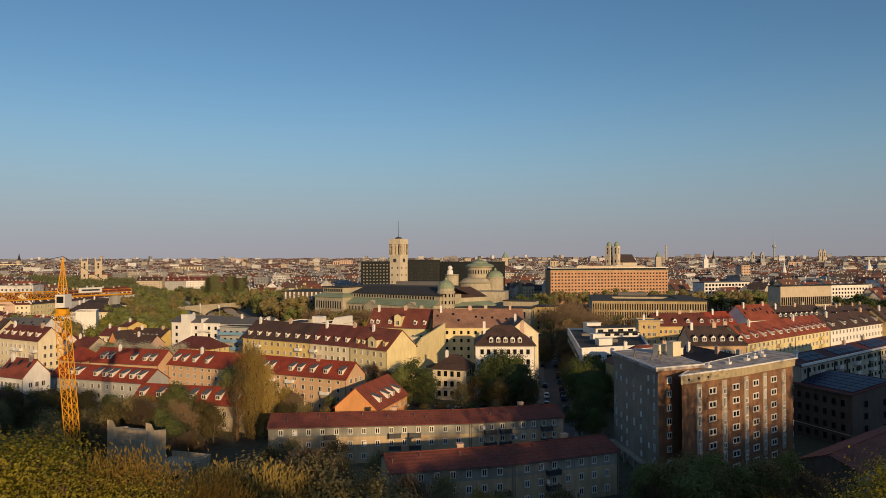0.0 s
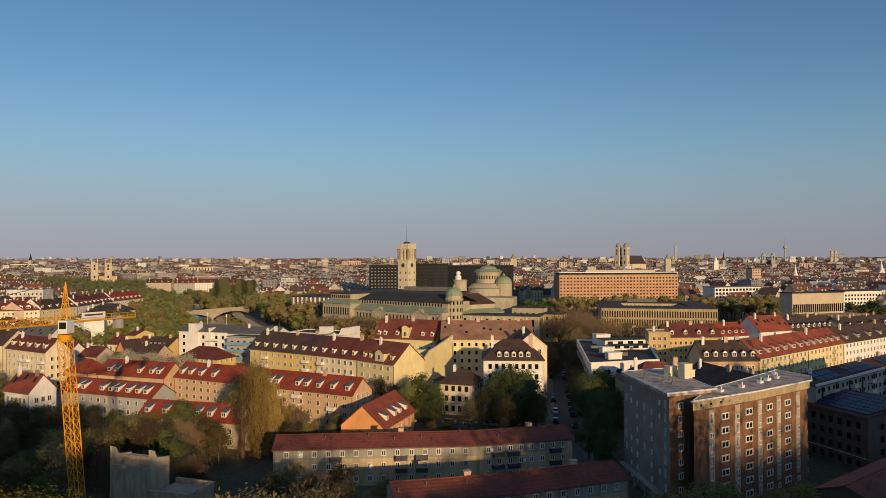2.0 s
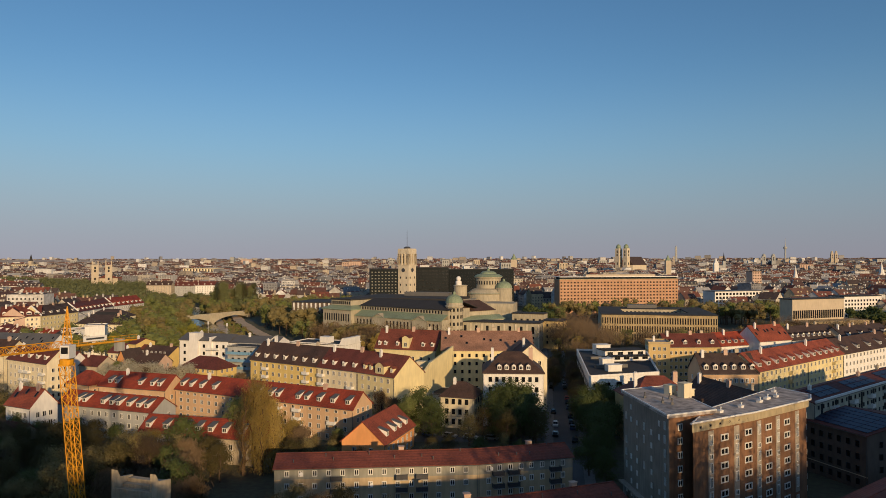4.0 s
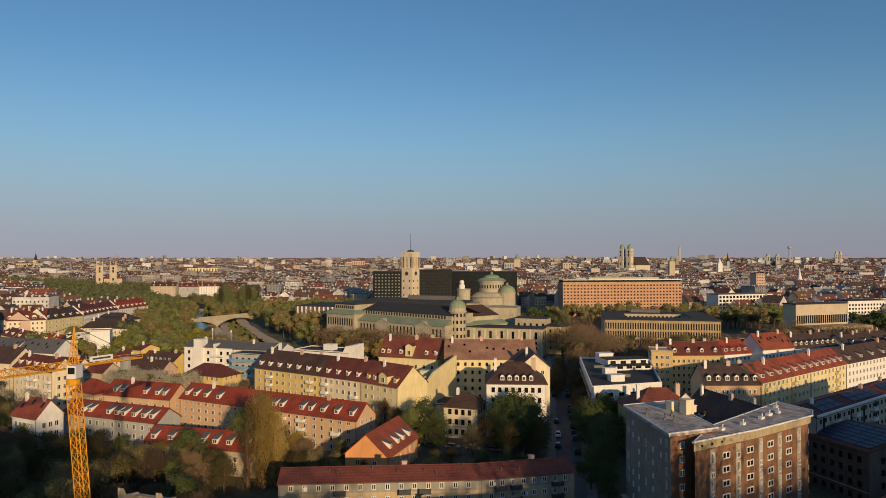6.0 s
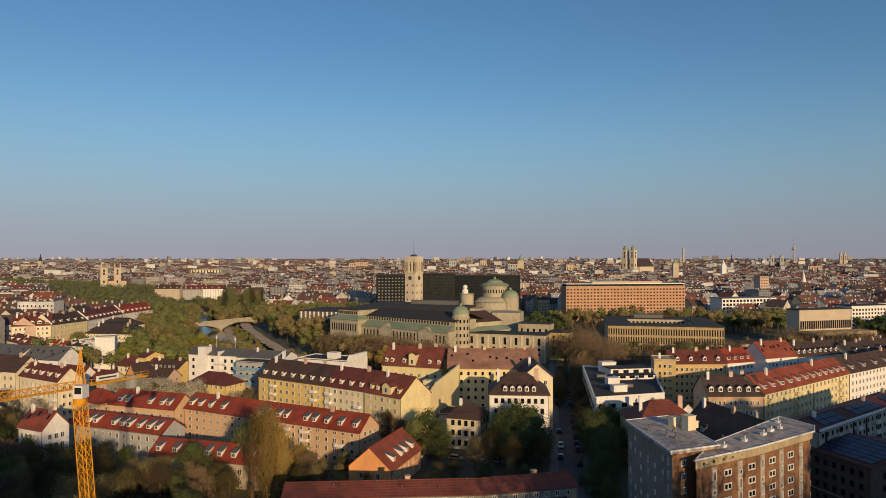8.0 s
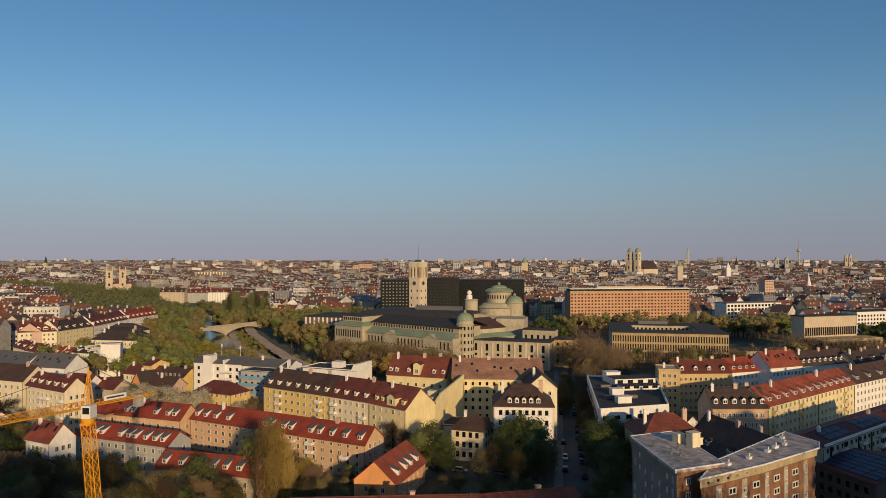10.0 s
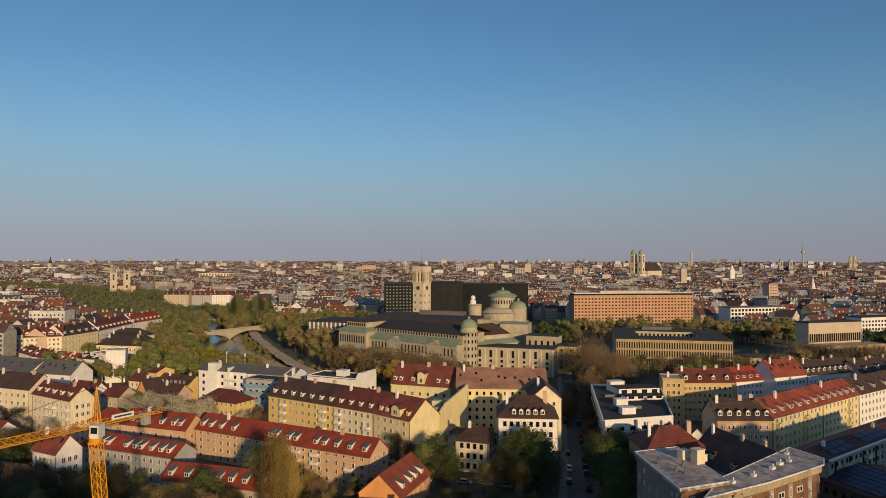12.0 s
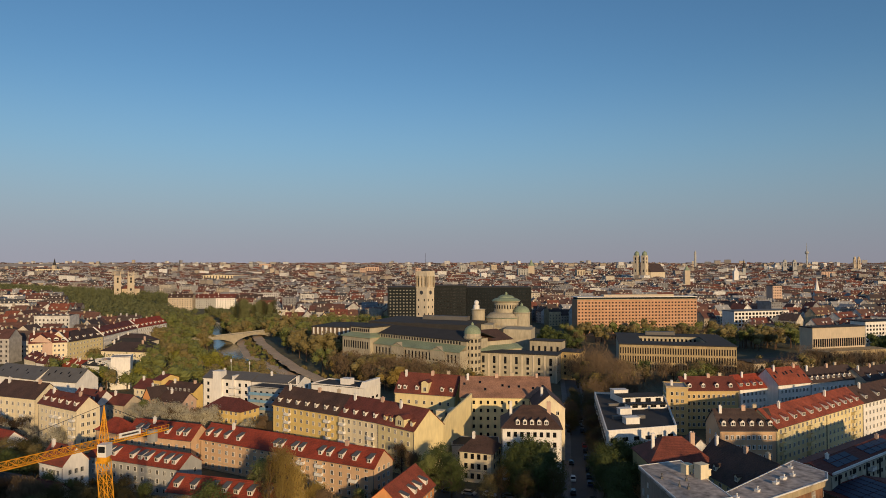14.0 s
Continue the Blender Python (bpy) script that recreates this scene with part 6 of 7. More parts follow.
for n, b in (("side_wing", (0, 14, 17, 52, -1.5, 18.8)), ("side_wing", (55.6, 69.6, 17, 52, -1.5, 18.8)), ("rear_wing", (0, 69.6, 52, 70, -1.5, 18.8))):
    s = Solid()
    s.box(*b)
    part(n, s.mesh(n, [STONE]), office)
    s = Solid()
    x0, x1, y0, y1 = b[:4]
    s.box(x0 - .5, x1 + .5, y0 + (.5 if n == "side_wing" else 0), y1 - (.004 if n == "side_wing" else -.5), 18.8, 19.4)
    part("roof", s.mesh("roof", [R_SLATE]), office)
windows(office, Matrix.Translation((14, 52, 0)), 41, 1, 14, 14.2, 4, 1.4, 3.2, "dark")
s = Solid()
s.box(20, 40, 58, 64, 19.4, 21.6)
part("roof_storey", s.mesh("roof_storey", [R_GREYMETAL]), office, label="low set-back plant storey")
lib = slab_building("congress_hall", "pale stone hall with colonnade and dark roof", (213.5, 482), (257, 500), 11, 26.0, P_BEIGE, 1, 24, 12.9, 5, (1.4, 5.6), roof=R_SLATE)
s = Solid()
s.box(-8, 54, -14, 0, -1.5, 11.8)
part("wing", s.mesh("wing", [P_STONEOCHRE]), lib, label="lower wing in front of the hall")
windows(lib, Matrix.Translation((-8, -14, 0)), 62, 2, 14, 3.6, 4, 1.4, 2.2, "dark")
slab_building("grid_office", "white gridded office building", (236, 704), (299, 728), 18, 21.5, P_WHITE, 5, 16, 3.0, 3.7, (2.6, 2.3), "dark", R_GREYMETAL)
slab_building("low_pavilion", "low beige pavilion with a rounded white roof", (158, 436), (200, 450), 16, 8, P_BEIGE, 2, 12, 1.5, 3.2, (1.5, 1.6))
slab_building("apartment_slab", "white apartment slab with red balconies", (288, 560), (325, 575), 14, 24, P_WHITE, 5, 12, 8, 3.0, (1.6, 1.6))
slab_building("apartment_slab", "pale cream apartment slab", (370, 560), (420, 578), 16, 26, P_PALEYEL, 6, 16, 7, 3.0, (1.2, 1.4))
slab_building("brick_tower", "small brown brick tower block", (392, 1010), (406, 1014), 14, 37, P_ROSE, 8, 5, 14, 4, (1.2, 1.6))


def bridge(label, a, b):
    root = thing("bridge", label, "bridge")
    m, w = frame_of(a, b)
    s = Solid()
    s.box(-12, w + 12, -5, 5, 3.6, 4.4), s.box(-12, w + 12, -5.2, -4.7, 4.4, 5.4), s.box(-12, w + 12, 4.7, 5.2, 4.4, 5.4)
    part("deck", s.mesh("deck", [STONE]), root, m)
    s = Solid()
    n = 24
    for k in range(2):
        x0, x1 = k * w / 2, (k + 1) * w / 2
        for i in range(n):
            xa, xb = x0 + (x1 - x0) * i / n, x0 + (x1 - x0) * (i + 1) / n
            za, zb = -4 + 6.8 * math.sin(math.pi * i / n) ** .6, -4 + 6.8 * math.sin(math.pi * (i + 1) / n) ** .6
            for y, q in ((-4.8, 1), (4.8, 0)):
                p = [(xa, y, za), (xb, y, zb), (xb, y, 3.6), (xa, y, 3.6)]
                s.poly(p if q else p[::-1])
            s.poly([(xa, 4.8, za), (xb, 4.8, zb), (xb, -4.8, zb), (xa, -4.8, za)])
    part("arch", s.mesh("arch", [STONE]), root, m)


bridge("pale stone arch bridge over the river", (-265, 560), (-222, 648))
bridge("far pale arch bridge over the river", (-478, 868), (-436, 928))


for lab, p0, p1, ev, wall, roof in (("long cream riverside house with brown roof", (-503, 1004), (-466, 1008), 17, P_BEIGE, R_BROWN), ("cream riverside house with red roof", (-462, 1010), (-430, 1016), 16, P_GREY, R_DARKRED),
                                     ("white riverside house with red-brown roof", (-426, 1000), (-392, 1012), 17, P_WHITE, R_DARKRED), ("cream corner house with dark roof", (-388, 985), (-352, 1000), 17, P_CREAM, R_DARK)):
    house(lab, p0, p1, 14, ev, ev + 5.5, wall, roof, floors=5, bays=9, storey=3.1, dormers=4, dormer="gable", dormer_wall=P_WHITE, chimneys=3, right=3)


# ---- landmarks on the skyline ----
def twin_towers(label, x, y, h, gap, r, wall, nave, capmat, ang=0.0, caps=True):
    root = thing("church", label, "church", pose(x, y, 0, 0, 0, ang))
    for sx in (-gap / 2, gap / 2):
        s = Solid()
        s.box(sx - r, sx + r, -r, r, -2, h * .86)
        s.box(sx - r - .6, sx + r + .6, -r - .6, r + .6, h * .55, h * .57)
        t = part("church_tower", s.mesh("church_tower", [wall]), root)
        s = Solid()
        if caps:
            s.ring([(r * .95, h * .86), (r * 1.02, h * .90), (r * .85, h * .95), (r * .35, h * .985), (.1, h)], 14, 0, sx, 0)
        else:
            for ax in (-1, 1):
                for ay in (-1, 1):
                    s.box(sx + ax * r * .8 - .8, sx + ax * r * .8 + .8, ay * r * .8 - .8, ay * r * .8 + .8, h * .86, h)
        part("tower_cap", s.mesh("tower_cap", [capmat]), t)
        for z in (.35, .62, .72):
            for rot in (0, 90, -90):
                part("window", window_mesh(r * .5, h * .08, "dark"), t, Matrix.Translation((sx, 0, 0)) @ pose(0, 0, 0, 0, 0, rot) @ Matrix.Translation((0, -r, h * z)))
    lx, ly, hz, rz, mat = nave
    s = Solid()
    s.box(-ly / 2 + gap / 2, ly / 2 + gap / 2, r, r + lx, -2, hz)
    part("nave", s.mesh("nave", [wall]), root)
    s = Solid()
    x0, x1, y0, y1, xm = -ly / 2 + gap / 2 - 1, ly / 2 + gap / 2 + 1, r, r + lx, gap / 2
    s.poly([(x0, y1, hz), (x0, y0, hz), (xm, y0, rz), (xm, y1, rz)]), s.poly([(x1, y0, hz), (x1, y1, hz), (xm, y1, rz), (xm, y0, rz)]), s.poly([(x0, y0, hz), (x1, y0, hz), (xm, y0, rz)]), s.poly([(x1, y1, hz), (x0, y1, hz), (xm, y1, rz)])
    part("nave_roof", s.mesh("nave_roof", [mat]), root)
    return root


twin_towers("brick cathedral with two domed towers and dark steep roof", 478, 2337, 109, 30, 8.2, STONE_PALE, (85, 38, 38, 66, R_DARK), R_COPPER, -45)
twin_towers("pale church with two blunt towers", -684, 1200, 54, 22, 5.8, P_BEIGE, (40, 30, 22, 32, R_DARKRED), P_BEIGE, 30, caps=False)
twin_towers("far church with two domed towers", 1310, 3190, 84, 40, 8, P_GREY, (60, 40, 30, 50, R_SLATE), P_GREY, -10)
twin_towers("far church with two pale towers", 1725, 3440, 100, 18, 6, P_BEIGE, (60, 40, 30, 50, R_SLATE), P_BEIGE, -10)


def spire(label, x, y, h, r, wall, roofmat, frac=.6, name="church_spire"):
    root = thing(name, label, "tower", pose(x, y, 0))
    s = Solid()
    s.box(-r, r, -r, r, -2, h * frac)
    part("shaft", s.mesh("shaft", [wall]), root)
    s = Solid()
    s.ring([(r * 1.1, h * frac), (r * .5, h * (frac * .5 + .5)), (.1, h)], 8)
    part("spire", s.mesh("spire", [roofmat]), root)


for a in (("slender dark church spire above roofs", 905, 2600, 84, 5, P_GREY, R_SLATE), ("white church tower among the roofs", 640, 1900, 62, 6, P_WHITE, P_WHITE, .75), ("white church spire among the roofs", 560, 1250, 44, 4, P_WHITE, P_WHITE, .5), ("white church spire among the roofs", 850, 1500, 50, 5, P_WHITE, P_WHITE, .5),
          ("pale church tower with green cap", 420, 1560, 66, 6, P_BEIGE, R_COPPER, .8), ("far pale steeple with slate roof", -2250, 3300, 92, 8, P_BEIGE, R_SLATE, .6), ("pale church with green dome", 130, 2700, 82, 12, P_BEIGE, R_COPPER, .7), ("slender grey tower on the skyline", 1095, 3900, 140, 5, P_GREY, P_GREY, .9)):
    spire(*a)
root = thing("television_tower", "thin grey television tower on the skyline", "tower", pose(1845, 4250, 0))
s = Solid()
s.ring([(8, -2), (5, 60), (4.5, 120), (11, 124), (11, 134), (4, 138), (2, 150), (.6, 190)], 12)
part("shaft", s.mesh("shaft", [P_GREY]), root)
for i, (x, y, w, h, mt) in enumerate(((-1290, 3690, 60, 62, P_ROSE), (-1370, 3690, 20, 74, P_GREY), (-560, 3000, 60, 50, P_ROSE), (-520, 2600, 22, 48, P_ROSE), (-270, 2300, 18, 52, P_ROSE), (-150, 2900, 28, 58, P_GREY), (-20, 3300, 30, 58, P_BEIGE), (90, 2450, 36, 46, P_GREY),
                                      (300, 2500, 30, 44, P_BEIGE), (-880, 2100, 110, 30, P_CREAM), (-2150, 3100, 120, 38, P_CREAM), (1160, 2500, 50, 38, P_ROSE), (1500, 2500, 40, 40, P_BEIGE), (-360, 2750, 20, 62, P_GREY), (-900, 3600, 40, 56, P_GREY), (620, 3500, 40, 56, P_GREY), (2100, 3700, 50, 58, P_GREY), (-2400, 3900, 40, 60, P_GREY))):
    slab_building("tower_block", "distant tower block among the roofs", (x - w / 2, y), (x + w / 2, y + w * .15), 30, h, mt, 6, max(3, int(w / 9)), h * .35, h * .1, (4.0, 2.6), "dark", joined=True)


# ---- the city beyond: roofs to the horizon ----
# far wall and roof colours are greyed to stand for distance haze
FAR_WALL = palette("hazed_city_plaster", [(0.55, 0.50, 0.42), (0.72, 0.70, 0.66), (0.42, 0.36, 0.29), (0.55, 0.46, 0.35), (0.78, 0.77, 0.75), (0.34, 0.31, 0.28), (0.50, 0.48, 0.45), (0.28, 0.28, 0.29), (0.66, 0.64, 0.62)])
FAR_ROOF = palette("hazed_city_roofs", [(0.17, 0.062, 0.045), (0.13, 0.06, 0.05), (0.21, 0.075, 0.05), (0.085, 0.06, 0.055), (0.11, 0.075, 0.065), (0.07, 0.072, 0.08), (0.16, 0.10, 0.085), (0.26, 0.26, 0.27), (0.10, 0.055, 0.05), (0.36, 0.36, 0.37)])
OWN_WALL = palette("town_house_plaster", [(0.55, 0.50, 0.42), (0.72, 0.70, 0.66), (0.42, 0.36, 0.29), (0.60, 0.48, 0.30), (0.78, 0.77, 0.75), (0.50, 0.48, 0.45), (0.66, 0.60, 0.50)], by_object=True)
OWN_ROOF = palette("town_house_roofs", [(0.19, 0.062, 0.042), (0.13, 0.06, 0.05), (0.24, 0.075, 0.045), (0.085, 0.06, 0.055), (0.11, 0.075, 0.065), (0.16, 0.08, 0.06)], by_object=True)
FAR_WIN = material("city_windows", (0.05, 0.045, 0.045), 0.4, 0.4, 2.0, 1.0, 0)


def gable_into(s, t, g, cx, cy, w, d, h, up, ang, rnd, detail=True):
    """One simple house: walls into s, roof into t, window strips into g."""
    c, n = math.cos(ang), math.sin(ang)
    lift = far_rise(cy)
    q = lambda x, y, z: (cx + x * c - y * n, cy + x * n + y * c, z + lift)
    a, b = w / 2, d / 2
    i = len(s.v)
    s.v += [q(-a, -b, -1), q(a, -b, -1), q(a, b, -1), q(-a, b, -1), q(-a, -b, h), q(a, -b, h), q(a, b, h), q(-a, b, h), q(-a, 0, h + up), q(a, 0, h + up)]
    s.f += [(i, i + 1, i + 5, i + 4), (i + 1, i + 2, i + 6, i + 9, i + 5), (i + 2, i + 3, i + 7, i + 6), (i + 3, i, i + 4, i + 8, i + 7)]
    s.m += [0] * 4
    i = len(t.v)
    o, e = 0.5, 0.2
    t.v += [q(-a - .3, -b - o, h - .3 + e), q(a + .3, -b - o, h - .3 + e), q(a + .3, 0, h + up + e), q(-a - .3, 0, h + up + e), q(a + .3, b + o, h - .3 + e), q(-a - .3, b + o, h - .3 + e)]
    t.f += [(i, i + 1, i + 2, i + 3), (i + 2, i + 4, i + 5, i + 3)]
    t.m += [0] * 2
    for k in range(rnd.randrange(1, 4)):
        x = rnd.uniform(-a * .9, a * .9)
        j = len(s.v)
        y = rnd.uniform(-1, 1)
        for z in (h + up - 1.6, h + up + 1.6):
            s.v += [q(x - .7, y - .5, z), q(x + .7, y - .5, z), q(x + .7, y + .5, z), q(x - .7, y + .5, z)]
        s.f += [(j, j + 1, j + 5, j + 4), (j + 1, j + 2, j + 6, j + 5), (j + 2, j + 3, j + 7, j + 6), (j + 3, j, j + 4, j + 7), (j + 4, j + 5, j + 6, j + 7)]
        s.m += [0] * 5
    if detail:
        for sy in (-1, 1):
            for f in range(int(h / 3.3)):
                z = 1.2 + f * 3.3
                nb = max(2, int(w / 3.2))
                for k in range(nb):
                    x = -a + w * (k + .5) / nb
                    y = sy * (b + .05)
                    j = len(g.v)
                    g.v += [q(x - .6, y, z), q(x + .6, y, z), q(x + .6, y, z + 1.6), q(x - .6, y, z + 1.6)]
                    g.f.append((j, j + 1, j + 2, j + 3) if sy < 0 else (j + 3, j + 2, j + 1, j))
                    g.m.append(0)
        nd = int(w / 5)
        for k in range(nd):
            if rnd.random() < .6:
                x, y, z = -a + w * (k + .5) / nd, -b * .62, h + up * .38
                j = len(s.v)
                s.v += [q(x - .8, y - .7, z - .6), q(x + .8, y - .7, z - .6), q(x + .8, y - .7, z + 1.2), q(x - .8, y - .7, z + 1.2), q(x + .8, y + 1.6, z + 1.2), q(x - .8, y + 1.6, z + 1.2)]
                s.f += [(j, j + 1, j + 2, j + 3), (j + 3, j + 2, j + 4, j + 5), (j + 1, j + 4, j + 2), (j, j + 3, j + 5)]
                s.m += [0] * 4


KEEP_OUT = [(-520, -340, 960, 1040), (-175, 60, 370, 700), (60, 310, 420, 560), (-330, -150, 400, 700), (225, 310, 690, 760), (40, 300, 550, 645), (60, 230, 640, 740), (-160, 60, 700, 790)]


def in_belt(x, y):
    """The broad belt of woods that follows the river upstream."""
    k = -x / y
    low = 640 if k < .62 else 640 + (k - .62) * 7000 if k < .7 else 1200 + (k - .7) * 600
    return .49 < k < .84 and low < y < 1230 + (k - .5) * 1900


def free_spot(x, y):
    if y < 1150 and river_distance(x, y) < 75:
        return False
    return not any(a < x < b and c < y < d for a, b, c, d in KEEP_OUT)


def city():
    rnd = random.Random(21)
    made = 0
    s, t, g = Solid(), Solid(), Solid()
    y = 470.0
    while y < 4750:
        step = 20 + y * 0.006
        half = y * 0.74 + 120
        x = -half - 0.08 * y
        while x < half - 0.08 * y:
            w = rnd.uniform(11, 30) * (1 + y / 12000)
            px, py = x + w / 2, y + rnd.uniform(-8, 8) + 30 * math.sin(x / 170 + y / 300)
            wood = in_belt(px, py)
            if free_spot(px, py) and not wood and rnd.random() < 0.9:
                turn = 0.35 * math.sin(px / 260) + 0.5 * math.sin(py / 330 + px / 700) + rnd.choice((0, 0, 0, 1.57))
                tall = rnd.random()
                own = made < 290
                far = (s, t, g)
                if own:
                    s, t, g = Solid(), Solid(), Solid()
                h = rnd.uniform(10.5, 17.5) if tall < .965 else rnd.uniform(19, 24 + y * .004)
                if tall > .88:
                    gable_into(s, t, g, px, py, w, rnd.uniform(13, 20), h, 0.4, turn, rnd, y < 1700)
                else:
                    gable_into(s, t, g, px, py, w, rnd.uniform(11, 14), h, rnd.uniform(4.5, 7), turn, rnd, y < 1700)
                made += 1
                if own:
                    root = thing("town_house", "plaster town house with tiled roof and chimneys" if tall <= .88 else "flat-roofed plaster town house with chimneys", "house", group="town houses")
                    for n, o, mt in (("wall", s, OWN_WALL), ("roof", t, OWN_ROOF), ("glazing", g, FAR_WIN)):
                        part(n, o.mesh(n, [mt]), root)
                    s, t, g = far
            x += w + rnd.choice((0.5, 0.5, 1, 6, 12))
        y += step
    root = thing("far_city", "countless plaster houses with red and brown roofs reaching the horizon", "city", kind="stuff")
    for n, o, mt in (("wall", s, FAR_WALL), ("roof", t, FAR_ROOF), ("window_panes", g, FAR_WIN)):
        tagged(part(n, o.mesh(n, [mt]), root), kind="stuff")


city()

# ---- trees ----
tree_kind("green", "round", 4, 13, 4.6, 5200, 0.22, LEAF_GREEN)
tree_kind("dark", "round", 4, 13, 4.8, 5200, 0.22, LEAF_DARK)
tree_kind("spring", "round", 4, 13, 4.4, 3600, 0.2, LEAF_SPRING)
tree_kind("olive", "round", 5, 14, 4.6, 4200, 0.19, LEAF_OLIVE)
tree_kind("umber", "round", 5, 14, 4.7, 4800, 0.2, LEAF_SHADED)
tree_kind("twiggy", "twiggy", 5, 14, 4.6, 4200, 0.3, TWIG)
tree_kind("gold", "twiggy", 4, 14, 4.4, 4200, 0.24, LEAF_GOLD)
tree_kind("poplar", "poplar", 4, 22, 2.6, 4000, 0.25, LEAF_POPLAR)
tree_kind("greenpoplar", "poplar", 3, 22, 2.6, 4000, 0.3, LEAF_FAR)
tree_kind("blossom", "round", 4, 8, 3.2, 2600, 0.15, BLOSSOM)
tree_kind("near", "round", 3, 12, 4.6, 15000, 0.085, LEAF_NEAR)
tree_kind("nearold", "twiggy", 3, 12, 4.6, 15000, 0.11, LEAF_NEAROLD)
TREE_LABELS.update(greenpoplar=("tall narrow poplar in olive-green leaf", "riverside poplars"), umber=("budding tree with shade put into its brown-green leaf colour", "shaded trees"), green=("broad tree in fresh green leaf", "green trees"), dark=("dense dark green tree, shade deepened in its leaf colour", "dark trees"), spring=("tree with thin yellow-green spring leaves", "spring trees"),
                   olive=("tree with olive-brown budding crown", "budding trees"), twiggy=("bare brown tree with fine twigs", "bare trees"), gold=("golden-brown budding tree with fine twigs", "golden trees"),
                   poplar=("tall narrow poplar with golden-brown buds", "poplars"), blossom=("small tree in pale blossom", "blossoming trees"), near=("hillside tree with yellow-green spring leaves", "hillside trees"), nearold=("hillside tree with golden budding twigs", "hillside trees"))
RND = random.Random(77)


def scatter(n, x0, x1, y0, y1, kinds, h0=11, h1=17, gap=4.5, test=None):
    spots = []
    for _ in range(n * 12):
        if len(spots) >= n:
            break
        x, y = RND.uniform(x0, x1), RND.uniform(y0, y1)
        if any((x - a) ** 2 + (y - b) ** 2 < gap * gap for a, b in spots) or (test and not test(x, y)):
            continue
        spots.append((x, y))
        tree(RND.choice(kinds), x, y, ground_z(x, y) - 0.2, RND.uniform(h0, h1), RND, RND.uniform(.85, 1.2))


# around the villa, the white house and the street
for k, x, y, h in (("dark", -18, 212, 14), ("green", -21, 206, 13), ("dark", -14, 204, 12), ("olive", -3, 198, 10), ("gold", 1, 202, 11), ("dark", 6.5, 211, 15), ("dark", 9.5, 207, 14), ("dark", 13.5, 212, 16), ("dark", 6, 203, 11), ("dark", 12, 202, 14), ("dark", 16, 206, 13), ("dark", 9, 215, 16), ("umber", 16, 199, 12), ("umber", 8, 196, 11),
                   ("dark", 33, 216, 14), ("dark", 39, 222, 14.5), ("dark", 46, 224, 13), ("dark", 52, 227, 12), ("dark", 32, 208, 13), ("dark", 36, 214, 13), ("dark", 41, 219, 12), ("dark", 34, 199, 12), ("dark", 38, 204, 12), ("dark", 33, 190, 12), ("dark", 44, 212, 11), ("dark", 31, 180, 11), ("dark", 27, 172, 10), ("dark", 48, 218, 11), ("dark", 30, 165, 9),
                   ("umber", 34.5, 232, 12), ("twiggy", 35, 241, 12), ("umber", 36, 250, 12), ("twiggy", 37, 260, 12), ("umber", 37.5, 270, 12), ("twiggy", 38.5, 281, 13), ("umber", 39.5, 292, 13), ("twiggy", 41, 303, 14), ("umber", 42, 314, 14), ("twiggy", 31, 292, 12), ("umber", 30, 282, 11), ("umber", 33.5, 306, 12), ("umber", 35, 320, 13),
                   ("twiggy", -32, 224, 11), ("twiggy", -27, 216, 10), ("olive", -36, 217, 9)):
    tree(k, x, y, 0, h, RND)
for x, y, h in ((-56, 171, 24.5), (-53.5, 168.5, 23), (-58.2, 168.5, 21.5), (-51.5, 171, 19)):
    tree("poplar", x, y, 0, h, RND, 1.12)
for k, x, y, h in (("green", -66, 187, 16), ("olive", -62, 183, 15), ("olive", -70, 191, 12), ("gold", -50, 182, 11), ("gold", -55, 186, 12), ("twiggy", -47, 180, 10), ("umber", -66, 167, 10.5), ("umber", -62, 163, 10), ("twiggy", -69.5, 162, 10.5), ("umber", -46, 167, 10), ("olive", -43.5, 171, 9), ("umber", -75, 161, 10), ("olive", -73, 166, 11), ("gold", -80, 165, 12), ("olive", -88, 168, 11)):
    tree(k, x, y, 0, h, RND)
# valley trees: their shade comes from the darkened leaf kinds
scatter(58, -165, -46, 132, 176, ["dark", "umber", "twiggy", "umber", "olive"], 9, 13.5, 4.2, test=lambda x, y: not -.375 < x / y < -.275)
scatter(14, -160, -128, 172, 200, ["dark", "umber"], 8, 11, 4)
scatter(9, -146, -112, 170, 181, ["dark", "umber", "olive"], 9.5, 12, 3.6)
scatter(14, -130, -100, 176, 194, ["dark", "umber"], 7, 9, 4)
scatter(12, -110, -76, 120, 140, ["dark", "umber"], 8, 11)
scatter(12, -46, -28, 172, 196, ["olive", "umber", "green"], 4, 7, 3)
scatter(16, -14, 14, 164, 190, ["umber", "olive", "dark"], 4, 7.5, 3.5)
scatter(12, -46, -15, 108, 138, ["twiggy", "umber", "olive"], 8, 11)
scatter(14, -45, 60, 95, 112, ["olive", "twiggy", "gold"], 8, 11)
scatter(7, 33, 56, 112, 128, ["green", "olive"], 8, 12)
scatter(20, -160, -112, 268, 288, ["blossom", "blossom", "blossom", "twiggy"], 9, 12, 4)
scatter(9, -150, -105, 242, 262, ["blossom", "twiggy", "olive"], 7, 9.5, 4)
scatter(9, -205, -180, 242, 252, ["twiggy", "gold"], 11, 15, 4)
scatter(16, -178, -140, 198, 222, ["dark", "umber", "olive"], 9, 13, 4)
scatter(14, -215, -150, 232, 244, ["blossom", "olive", "dark"], 8, 12, 5)
scatter(8, -100, -88, 262, 282, ["blossom", "twiggy"], 7, 9)
